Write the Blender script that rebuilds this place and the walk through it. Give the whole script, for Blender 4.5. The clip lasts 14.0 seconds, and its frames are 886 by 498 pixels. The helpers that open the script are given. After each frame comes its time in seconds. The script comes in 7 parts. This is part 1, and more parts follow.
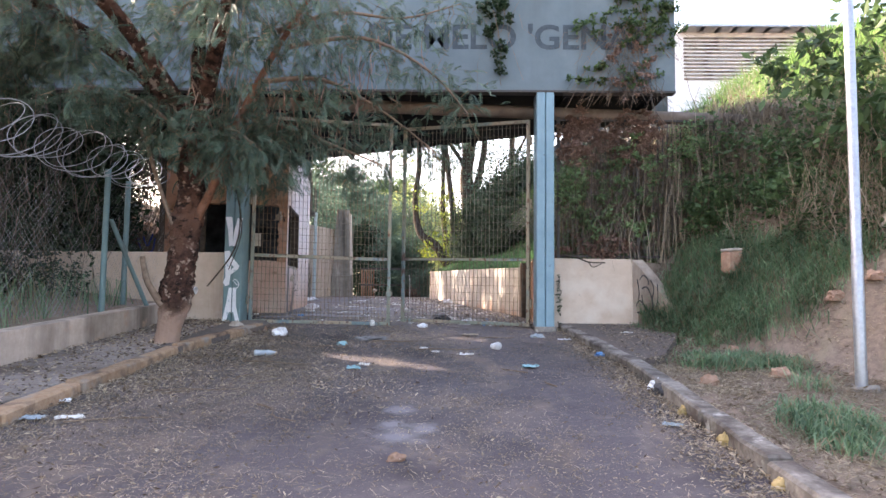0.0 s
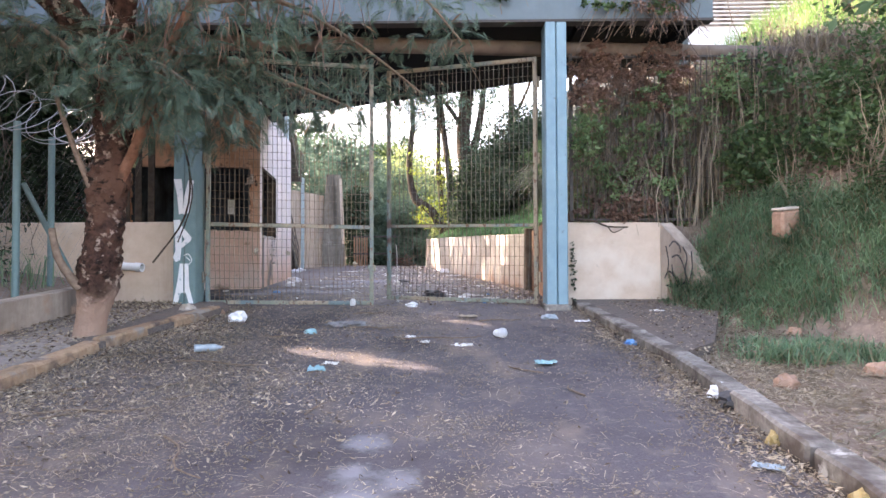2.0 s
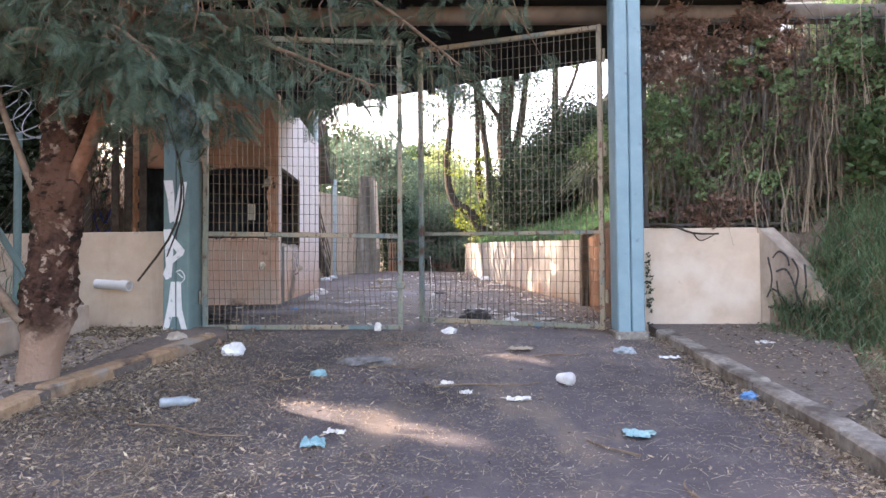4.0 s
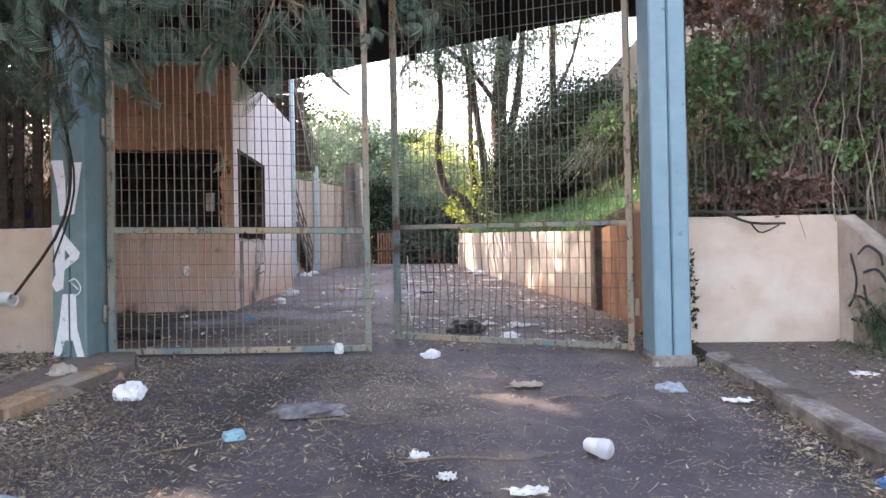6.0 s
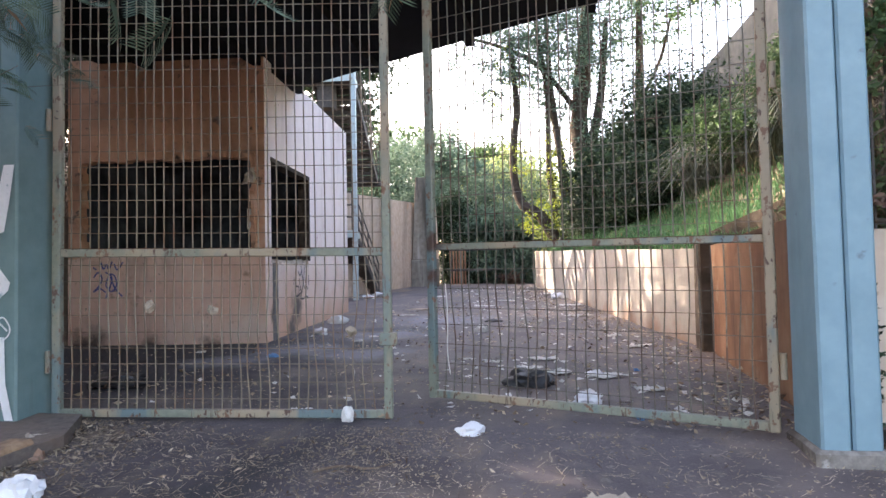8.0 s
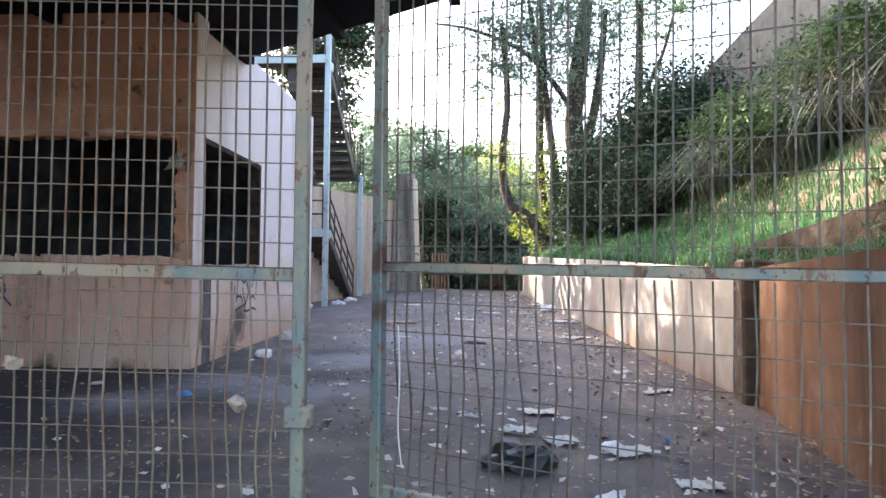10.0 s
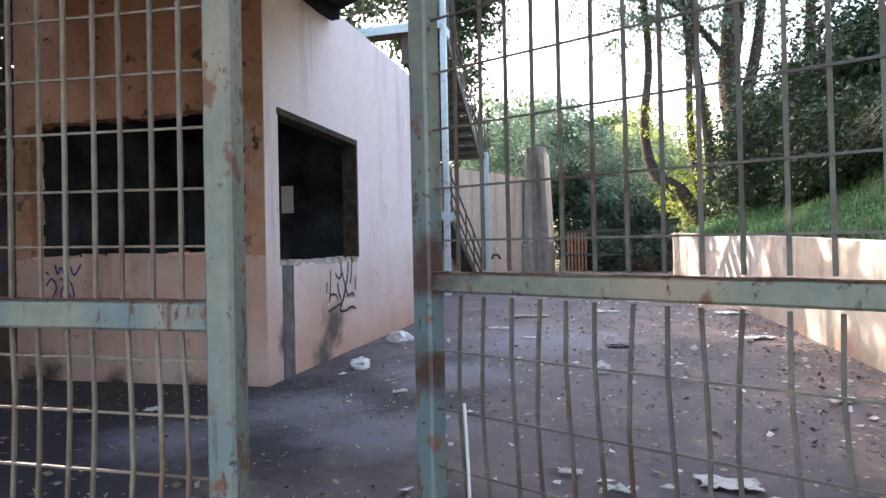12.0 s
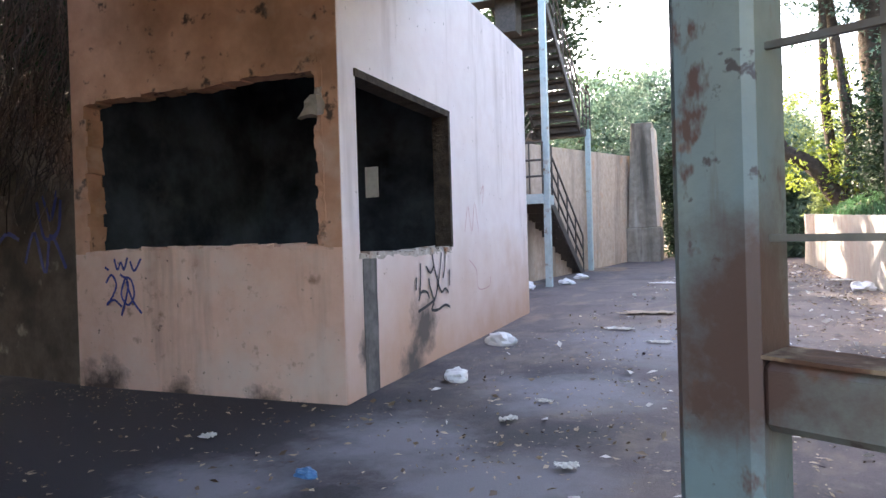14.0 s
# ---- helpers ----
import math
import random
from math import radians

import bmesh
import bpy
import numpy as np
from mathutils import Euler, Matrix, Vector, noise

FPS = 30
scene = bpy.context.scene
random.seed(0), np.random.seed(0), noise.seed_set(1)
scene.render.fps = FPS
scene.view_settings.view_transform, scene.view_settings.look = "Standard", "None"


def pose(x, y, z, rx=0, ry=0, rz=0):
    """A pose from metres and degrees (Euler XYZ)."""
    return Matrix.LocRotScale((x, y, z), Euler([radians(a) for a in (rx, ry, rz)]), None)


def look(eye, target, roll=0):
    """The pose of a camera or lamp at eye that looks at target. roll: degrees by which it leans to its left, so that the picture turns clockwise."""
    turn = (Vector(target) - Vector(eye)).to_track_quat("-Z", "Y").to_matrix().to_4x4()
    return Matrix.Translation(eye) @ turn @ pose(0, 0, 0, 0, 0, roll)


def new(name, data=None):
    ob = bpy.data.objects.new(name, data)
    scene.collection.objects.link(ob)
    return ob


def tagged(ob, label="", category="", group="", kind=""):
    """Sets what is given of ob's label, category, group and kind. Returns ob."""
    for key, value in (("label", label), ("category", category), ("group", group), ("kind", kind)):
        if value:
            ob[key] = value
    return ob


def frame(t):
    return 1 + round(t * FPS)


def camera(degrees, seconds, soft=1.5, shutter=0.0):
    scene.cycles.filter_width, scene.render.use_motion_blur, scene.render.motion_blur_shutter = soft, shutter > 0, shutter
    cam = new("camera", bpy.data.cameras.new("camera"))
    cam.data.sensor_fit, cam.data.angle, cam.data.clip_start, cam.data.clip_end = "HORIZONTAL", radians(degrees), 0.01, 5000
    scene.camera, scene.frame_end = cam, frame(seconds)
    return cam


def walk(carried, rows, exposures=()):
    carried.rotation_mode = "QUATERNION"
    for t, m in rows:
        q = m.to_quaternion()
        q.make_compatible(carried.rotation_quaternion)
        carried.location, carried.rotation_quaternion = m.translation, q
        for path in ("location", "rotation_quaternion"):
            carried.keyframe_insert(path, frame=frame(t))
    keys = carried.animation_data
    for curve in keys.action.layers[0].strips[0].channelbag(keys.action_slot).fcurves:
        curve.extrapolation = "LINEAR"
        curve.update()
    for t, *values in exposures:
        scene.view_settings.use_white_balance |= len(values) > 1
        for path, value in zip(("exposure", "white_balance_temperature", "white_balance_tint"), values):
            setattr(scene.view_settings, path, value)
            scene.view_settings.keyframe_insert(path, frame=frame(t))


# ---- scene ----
cam = camera(67.5, 14.0)
PATH = [
    (0, (0.18, -0.127, 1.199), (0.138, 1.867, 1.351), 0.7),
    (0.5, (0.168, 0.275, 1.214), (0.18, 2.274, 1.276), -0.3),
    (1, (0.142, 0.676, 1.236), (0.089, 2.673, 1.331), -0.1),
    (1.5, (0.194, 1.043, 1.265), (0.011, 3.031, 1.384), 1.0),
    (2, (0.234, 1.493, 1.303), (0.196, 3.492, 1.353), -0.2),
    (2.5, (0.254, 1.943, 1.36), (0.099, 3.932, 1.5), -1.0),
    (2.7, (0.262, 2.116, 1.369), (0.085, 4.104, 1.491), -0.1),
    (4.8, (0.103, 3.688, 1.499), (-0.045, 5.683, 1.528), -0.7),
    (5, (0.126, 3.872, 1.491), (-0.108, 5.858, 1.513), -1.5),
    (5.5, (0.162, 4.275, 1.543), (-0.159, 6.247, 1.636), 0.0),
    (6, (0.159, 4.733, 1.584), (0.018, 6.728, 1.606), -1.1),
    (6.5, (0.21, 5.128, 1.614), (-0.068, 7.102, 1.769), -1.4),
    (7, (0.234, 5.53, 1.628), (-0.111, 7.493, 1.795), 1.1),
    (7.5, (0.242, 5.931, 1.668), (-0.047, 7.909, 1.739), -1.4),
    (7.7, (0.261, 6.105, 1.658), (-0.123, 8.066, 1.737), -1.3),
    (10, (0.097, 7.92, 1.827), (-0.246, 9.889, 1.903), 0.5),
    (10.5, (0.059, 8.371, 1.85), (-0.585, 10.262, 1.933), -2.0),
    (11, (0.063, 8.696, 1.886), (-0.715, 10.538, 1.873), -0.4),
    (11.5, (-0.041, 9.109, 1.911), (-0.656, 11.01, 1.84), -0.5),
    (12, (-0.109, 9.442, 1.918), (-0.849, 11.3, 1.937), -1.2),
    (12.5, (-0.207, 9.746, 1.938), (-1.097, 11.536, 1.874), -1.6),
    (13, (-0.379, 10.007, 1.965), (-1.085, 11.878, 1.922), 0.2),
    (13.5, (-0.506, 10.211, 1.955), (-1.287, 12.052, 1.904), -3.0),
    (14, (-0.654, 10.377, 1.954), (-1.642, 12.116, 1.937), -1.7),
]
walk(cam, [(t, look(eye, target, roll)) for t, eye, target, roll in PATH], [(0.0, 2.98, 7500, 21), (1.0, 3.2, 7500, 21), (2.5, 3.4, 7600, 23), (5.0, 3.22, 7800, 23), (6.0, 3.23, 7700, 22), (6.5, 3.15, 7650, 22), (7.5, 3.11, 7600, 21), (10.0, 3.17, 6950, 16), (11.0, 3.23, 7050, 16), (12.0, 3.14, 7150, 17), (12.5, 3.25, 7050, 16), (13.0, 3.25, 7050, 17), (14.0, 3.42, 7200, 17)])


# ---- light ----
world = bpy.data.worlds.new("sky")
scene.world = world
world.use_nodes = True
sky = world.node_tree.nodes.new("ShaderNodeTexSky")
sky.sky_type, sky.sun_disc = "NISHITA", False
SUN_ELEVATION, SUN_TURN = 27.5, 59.0        # degrees; the sun stands ahead, turned to the left of +y
sky.sun_elevation, sky.sun_rotation = radians(SUN_ELEVATION), radians(-SUN_TURN)
sky.air_density, sky.dust_density, sky.ozone_density = 1.0, 3.5, 1.0
world.node_tree.links.new(sky.outputs[0], world.node_tree.nodes["Background"].inputs[0])
world.node_tree.nodes["Background"].inputs[1].default_value = 0.15

sun = new("sun", bpy.data.lights.new("sun", "SUN"))
sun.data.energy, sun.data.angle, sun.data.color = 2.6, radians(0.6), (1.0, 0.93, 0.82)
sun.rotation_euler = (radians(90 - SUN_ELEVATION), 0, radians(180 + SUN_TURN))


# ---- materials ----
def nodes_of(name):
    m = bpy.data.materials.new(name)
    m.use_nodes = True
    nt = m.node_tree
    return m, nt, nt.nodes["Principled BSDF"]


def noise_node(nt, coords, scale, detail=4.0, rough=0.6):
    n = nt.nodes.new("ShaderNodeTexNoise")
    n.inputs["Scale"].default_value, n.inputs["Detail"].default_value, n.inputs["Roughness"].default_value = scale, detail, rough
    nt.links.new(coords, n.inputs["Vector"])
    return n.outputs["Fac"]


def ramp_node(nt, fac, lo, hi):
    r = nt.nodes.new("ShaderNodeMapRange")
    r.inputs["From Min"].default_value, r.inputs["From Max"].default_value = lo, hi
    nt.links.new(fac, r.inputs["Value"])
    return r.outputs["Result"]


def mix_node(nt, fac, a, b):
    m = nt.nodes.new("ShaderNodeMix")
    m.data_type = "RGBA"
    if isinstance(fac, float):
        m.inputs[0].default_value = fac
    else:
        nt.links.new(fac, m.inputs[0])
    for socket, v in ((m.inputs[6], a), (m.inputs[7], b)):
        if isinstance(v, tuple):
            socket.default_value = (*v, 1)
        else:
            nt.links.new(v, socket)
    return m.outputs[2]


def mat(name, dark, light, scale=10.0, rough=0.85, bump=0.3, stains=(), metal=0.0, vary=0.0, stretch=(1, 1, 1), depth=0.01):
    """dark, light: the grain's colours. stains: (colour, scale, from, to, stretch) laid over one after the other, with a shape of their own."""
    m, nt, bsdf = nodes_of(name)
    geo = nt.nodes.new("ShaderNodeNewGeometry")

    def stretched(s):
        if s == (1, 1, 1):
            return geo.outputs["Position"]
        v = nt.nodes.new("ShaderNodeVectorMath")
        v.operation = "MULTIPLY"
        nt.links.new(geo.outputs["Position"], v.inputs[0])
        v.inputs[1].default_value = s
        return v.outputs[0]

    fine = noise_node(nt, stretched(stretch), scale, 6.0, 0.65)
    colour = mix_node(nt, ramp_node(nt, fine, 0.3, 0.7), dark, light)
    for tint, s, lo, hi, st in stains:
        fac = ramp_node(nt, noise_node(nt, stretched(st), s, 5.0, 0.6), lo, hi)
        colour = mix_node(nt, fac, colour, tint)
    if vary:
        info = nt.nodes.new("ShaderNodeObjectInfo")
        hsv = nt.nodes.new("ShaderNodeHueSaturation")
        nt.links.new(colour, hsv.inputs["Color"])
        r = nt.nodes.new("ShaderNodeMapRange")
        r.inputs["To Min"].default_value, r.inputs["To Max"].default_value = 1 - vary, 1 + vary
        nt.links.new(info.outputs["Random"], r.inputs["Value"])
        nt.links.new(r.outputs["Result"], hsv.inputs["Value"])
        colour = hsv.outputs["Color"]
    nt.links.new(colour, bsdf.inputs["Base Color"])
    bsdf.inputs["Roughness"].default_value, bsdf.inputs["Metallic"].default_value = rough, metal
    bsdf.inputs["Specular IOR Level"].default_value = 0.5 if rough < 0.75 else 0.2
    if bump:
        b = nt.nodes.new("ShaderNodeBump")
        b.inputs["Strength"].default_value, b.inputs["Distance"].default_value = bump, depth
        nt.links.new(fine, b.inputs["Height"])
        nt.links.new(b.outputs["Normal"], bsdf.inputs["Normal"])
    return m


def leaf_mat(name, dark, light, through_leaf=0.35, other=None, share=0.0):
    """Leaves that let light through; every leaf is an island with a shade of its own. other: a share of dry leaves."""
    m, nt, bsdf = nodes_of(name)
    geo = nt.nodes.new("ShaderNodeNewGeometry")
    island = geo.outputs["Random Per Island"]
    colour = mix_node(nt, island, dark, light)
    patch = noise_node(nt, geo.outputs["Position"], 1.1, 2.0)
    hsv = nt.nodes.new("ShaderNodeHueSaturation")
    nt.links.new(colour, hsv.inputs["Color"])
    r = nt.nodes.new("ShaderNodeMapRange")
    r.inputs["From Min"].default_value, r.inputs["From Max"].default_value = 0.3, 0.7
    r.inputs["To Min"].default_value, r.inputs["To Max"].default_value = 0.65, 1.35
    nt.links.new(patch, r.inputs["Value"])
    nt.links.new(r.outputs["Result"], hsv.inputs["Value"])
    colour = hsv.outputs["Color"]
    if other:
        white = nt.nodes.new("ShaderNodeTexWhiteNoise")
        white.noise_dimensions = "1D"
        nt.links.new(island, white.inputs["W"])
        less = nt.nodes.new("ShaderNodeMath")
        less.operation = "LESS_THAN"
        less.inputs[1].default_value = share
        nt.links.new(white.outputs["Value"], less.inputs[0])
        colour = mix_node(nt, less.outputs[0], colour, other)
    nt.links.new(colour, bsdf.inputs["Base Color"])
    bsdf.inputs["Roughness"].default_value = 0.55
    bsdf.inputs["Specular IOR Level"].default_value = 0.3
    tr = nt.nodes.new("ShaderNodeBsdfTranslucent")
    nt.links.new(colour, tr.inputs["Color"])
    mx = nt.nodes.new("ShaderNodeMixShader")
    mx.inputs[0].default_value = through_leaf
    nt.links.new(bsdf.outputs[0], mx.inputs[1])
    nt.links.new(tr.outputs[0], mx.inputs[2])
    nt.links.new(mx.outputs[0], nt.nodes["Material Output"].inputs["Surface"])
    return m


ONE = (1, 1, 1)
RUNS = (1, 1, 0.12)          # stains that run down
M = {}
M["soil"] = mat("dry soil", (0.15, 0.105, 0.08), (0.31, 0.24, 0.19), 14, 0.95, 0.6, [((0.26, 0.22, 0.16), 3.0, 0.5, 0.75, ONE), ((0.09, 0.08, 0.04), 0.8, 0.55, 0.75, ONE)], depth=0.03)
M["asphalt"] = mat("worn asphalt", (0.060, 0.049, 0.055), (0.125, 0.104, 0.110), 90, 0.74, 0.5, [((0.150, 0.122, 0.118), 5.0, 0.55, 0.7, ONE), ((0.175, 0.135, 0.118), 0.55, 0.50, 0.70, ONE), ((0.185, 0.140, 0.116), 2.6, 0.54, 0.68, (1, 0.45, 1)), ((0.045, 0.037, 0.041), 1.3, 0.52, 0.72, ONE), ((0.23, 0.20, 0.175), 16.0, 0.61, 0.76, ONE), ((0.032, 0.029, 0.034), 0.5, 0.56, 0.70, (1.3, 0.6, 1))], depth=0.008)
M["paving"] = mat("dusty concrete paving", (0.20, 0.165, 0.145), (0.34, 0.29, 0.255), 18, 0.92, 0.4, [((0.13, 0.10, 0.08), 1.3, 0.48, 0.7, ONE)], vary=0.12)
M["kerb"] = mat("weathered kerb concrete", (0.15, 0.132, 0.116), (0.32, 0.29, 0.255), 22, 0.9, 0.5, [((0.085, 0.068, 0.058), 2.2, 0.47, 0.62, ONE), ((0.46, 0.43, 0.39), 5.0, 0.64, 0.7, ONE)], vary=0.15)
M["kerb_yellow"] = mat("worn ochre kerb paint", (0.27, 0.165, 0.10), (0.42, 0.285, 0.185), 16, 0.9, 0.5, [((0.30, 0.26, 0.22), 3.2, 0.54, 0.66, ONE), ((0.11, 0.08, 0.065), 3.0, 0.52, 0.66, ONE)], vary=0.15)
M["apron"] = mat("dark earthy concrete", (0.095, 0.077, 0.068), (0.18, 0.148, 0.13), 24, 0.92, 0.5, [((0.17, 0.125, 0.10), 1.6, 0.52, 0.72, ONE), ((0.24, 0.21, 0.18), 18.0, 0.64, 0.76, ONE)])
M["cream"] = mat("stained cream wall paint", (0.56, 0.43, 0.33), (0.66, 0.53, 0.42), 5, 0.9, 0.15, [((0.42, 0.27, 0.19), 2.4, 0.53, 0.78, RUNS), ((0.72, 0.66, 0.58), 1.2, 0.5, 0.75, ONE), ((0.30, 0.25, 0.20), 5.0, 0.66, 0.8, ONE)])
M["raw_wall"] = mat("weathered cement render", (0.42, 0.33, 0.265), (0.58, 0.48, 0.395), 7, 0.93, 0.4, [((0.14, 0.11, 0.09), 1.6, 0.5, 0.75, RUNS), ((0.5, 0.32, 0.22), 2.6, 0.6, 0.75, ONE)])
M["inner_wall"] = mat("lime-washed retaining wall", (0.37, 0.345, 0.315), (0.49, 0.46, 0.425), 6, 0.92, 0.25, [((0.36, 0.25, 0.19), 1.6, 0.5, 0.75, RUNS), ((0.22, 0.17, 0.14), 4.0, 0.6, 0.75, RUNS)])
M["rust_wall"] = mat("earth-red wall", (0.25, 0.135, 0.08), (0.36, 0.205, 0.13), 4, 0.9, 0.2, [((0.15, 0.075, 0.05), 1.4, 0.47, 0.68, RUNS), ((0.36, 0.26, 0.18), 2.3, 0.56, 0.72, ONE), ((0.07, 0.045, 0.035), 3.0, 0.58, 0.74, RUNS)])
M["booth_front"] = mat("sooty peach render", (0.52, 0.275, 0.175), (0.66, 0.38, 0.255), 4, 0.9, 0.3, [((0.30, 0.16, 0.095), 1.1, 0.45, 0.7, ONE), ((0.10, 0.065, 0.05), 7.0, 0.60, 0.68, ONE), ((0.62, 0.47, 0.38), 1.7, 0.58, 0.8, ONE)])
M["booth_side"] = mat("faded pink-white render", (0.80, 0.705, 0.695), (0.86, 0.78, 0.77), 5, 0.88, 0.2, [((0.66, 0.47, 0.37), 0.7, 0.54, 0.8, ONE), ((0.52, 0.43, 0.40), 2.6, 0.56, 0.8, RUNS), ((0.30, 0.25, 0.23), 16.0, 0.67, 0.73, ONE)])
M["booth_low"] = mat("peach dado render", (0.67, 0.41, 0.31), (0.76, 0.51, 0.40), 5, 0.9, 0.2, [((0.20, 0.145, 0.115), 1.8, 0.55, 0.75, RUNS), ((0.70, 0.56, 0.48), 1.3, 0.5, 0.75, ONE), ((0.34, 0.2, 0.14), 6.0, 0.6, 0.72, ONE), ((0.12, 0.085, 0.07), 14.0, 0.66, 0.72, ONE)])
M["sooty_wall"] = mat("sooty stained render", (0.085, 0.065, 0.05), (0.17, 0.13, 0.10), 5, 0.93, 0.4, [((0.05, 0.04, 0.035), 1.4, 0.48, 0.68, ONE), ((0.40, 0.33, 0.26), 3.0, 0.6, 0.72, ONE)])
M["sooty_grey"] = mat("soot-grey bare render", (0.10, 0.095, 0.095), (0.21, 0.20, 0.195), 9, 0.93, 0.4, [((0.035, 0.033, 0.035), 3.0, 0.48, 0.66, (1, 2.5, 0.3)), ((0.30, 0.27, 0.25), 6.0, 0.6, 0.72, RUNS)])
# soot, taken darker still so that the colour holds the room's shade
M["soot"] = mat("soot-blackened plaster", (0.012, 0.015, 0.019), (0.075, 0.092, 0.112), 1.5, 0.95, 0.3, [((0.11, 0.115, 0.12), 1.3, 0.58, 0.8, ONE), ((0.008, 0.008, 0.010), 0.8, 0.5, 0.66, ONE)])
M["broken"] = mat("broken mortar", (0.36, 0.31, 0.27), (0.62, 0.56, 0.50), 20, 0.95, 0.7, [((0.38, 0.2, 0.12), 6, 0.55, 0.7, ONE)])
M["blue_paint"] = mat("faded blue-grey paint", (0.165, 0.285, 0.335), (0.21, 0.345, 0.40), 6, 0.6, 0.12, [((0.25, 0.39, 0.44), 1.1, 0.5, 0.8, RUNS), ((0.12, 0.16, 0.18), 9.0, 0.68, 0.78, ONE), ((0.14, 0.2, 0.22), 1.5, 0.6, 0.8, RUNS)])
M["teal_paint"] = mat("faded green-blue paint", (0.115, 0.195, 0.20), (0.16, 0.25, 0.25), 6, 0.65, 0.12, [((0.24, 0.33, 0.34), 1.3, 0.55, 0.8, RUNS), ((0.10, 0.12, 0.11), 3.0, 0.6, 0.8, RUNS)])
M["fascia"] = mat("grimy blue-grey fascia", (0.10, 0.14, 0.155), (0.135, 0.18, 0.195), 3, 0.6, 0.1, [((0.08, 0.10, 0.10), 0.9, 0.48, 0.75, RUNS), ((0.16, 0.20, 0.215), 0.6, 0.55, 0.8, ONE)])
# near-black: the shade under the canopy is part of this colour
M["soffit"] = mat("soffit in its shaded tone", (0.003, 0.003, 0.005), (0.007, 0.007, 0.010), 3, 0.9, 0.2)
M["gate_paint"] = mat("rusting pale green gate paint", (0.165, 0.18, 0.14), (0.23, 0.25, 0.195), 30, 0.5, 0.25, [((0.33, 0.265, 0.185), 1.7, 0.45, 0.55, (1, 1, 0.5)), ((0.125, 0.18, 0.185), 2.4, 0.53, 0.62, (1, 1, 0.3)), ((0.17, 0.085, 0.05), 17.0, 0.585, 0.64, (1, 1, 0.7)), ((0.085, 0.045, 0.032), 24.0, 0.60, 0.65, (1, 1, 0.5)), ((0.11, 0.075, 0.05), 26.0, 0.61, 0.69, (1, 1, 0.12)), ((0.06, 0.05, 0.045), 34.0, 0.64, 0.68, ONE)], depth=0.004)
M["rust"] = mat("flaking dark rust", (0.055, 0.03, 0.022), (0.15, 0.075, 0.045), 40, 0.85, 0.6, [((0.24, 0.17, 0.11), 14.0, 0.6, 0.68, ONE)], depth=0.004)
# one bar paint in two tones: lit left leaf, darker right leaf
M["bar_dark"] = mat("grey-green gate bar in a darker tone", (0.075, 0.072, 0.058), (0.145, 0.138, 0.112), 30, 0.55, 0.2, [((0.085, 0.05, 0.035), 6.0, 0.5, 0.64, ONE), ((0.22, 0.18, 0.13), 9.0, 0.6, 0.68, ONE)], depth=0.003, vary=0.2)
M["bar_paint"] = mat("rusted gate bar", (0.14, 0.112, 0.08), (0.235, 0.19, 0.135), 30, 0.55, 0.2, [((0.15, 0.085, 0.05), 5.0, 0.48, 0.64, ONE)], depth=0.003, vary=0.2)
M["steel_dark"] = mat("dark rusty steel", (0.035, 0.032, 0.03), (0.08, 0.068, 0.06), 20, 0.7, 0.2)
M["post_blue"] = mat("light blue steel paint", (0.32, 0.42, 0.44), (0.44, 0.54, 0.55), 12, 0.5, 0.1, [((0.20, 0.13, 0.09), 6, 0.6, 0.72, ONE)])
M["zinc"] = mat("galvanised steel", (0.30, 0.32, 0.35), (0.44, 0.47, 0.50), 25, 0.42, 0.08, [((0.30, 0.31, 0.32), 2.5, 0.5, 0.75, RUNS)], metal=0.55)
M["wire"] = mat("razor wire steel", (0.22, 0.23, 0.24), (0.40, 0.41, 0.42), 30, 0.4, 0.0, metal=0.5)
M["pipe"] = mat("weathered pipe", (0.15, 0.115, 0.09), (0.25, 0.20, 0.165), 8, 0.8, 0.2, [((0.09, 0.07, 0.06), 2.0, 0.5, 0.7, ONE)])
M["white"] = mat("white paint", (0.68, 0.70, 0.71), (0.80, 0.81, 0.82), 12, 0.7, 0.1, [((0.30, 0.40, 0.44), 14.0, 0.60, 0.68, ONE)])
M["plastic_white"] = mat("white plastic film", (0.70, 0.70, 0.71), (0.82, 0.82, 0.83), 20, 0.45, 0.2)
M["plastic_black"] = mat("black plastic film", (0.012, 0.012, 0.014), (0.03, 0.03, 0.034), 20, 0.4, 0.2)
M["plastic_blue"] = mat("blue plastic film", (0.035, 0.15, 0.36), (0.12, 0.30, 0.52), 20, 0.4, 0.1)
M["plastic_teal"] = mat("turquoise carton", (0.12, 0.33, 0.36), (0.34, 0.50, 0.52), 9, 0.5, 0.1)
M["plastic_clear"] = mat("dull clear plastic", (0.20, 0.25, 0.28), (0.38, 0.43, 0.46), 20, 0.3, 0.1)
M["paper"] = mat("crumpled paper", (0.60, 0.58, 0.54), (0.74, 0.72, 0.69), 20, 0.85, 0.2)
M["straw_card"] = mat("soiled cardboard", (0.30, 0.24, 0.18), (0.44, 0.37, 0.29), 14, 0.9, 0.2)
M["cloth_grey"] = mat("muddy grey cloth", (0.09, 0.085, 0.085), (0.27, 0.265, 0.26), 12, 0.95, 0.4)
M["fruit"] = mat("fallen yellow fruit", (0.30, 0.21, 0.08), (0.44, 0.33, 0.15), 18, 0.6, 0.2)
M["rock"] = mat("reddish rubble", (0.24, 0.14, 0.095), (0.40, 0.26, 0.19), 12, 0.93, 0.7, vary=0.25)
M["stone"] = mat("pale stone", (0.30, 0.25, 0.20), (0.46, 0.40, 0.34), 10, 0.93, 0.6, vary=0.15)
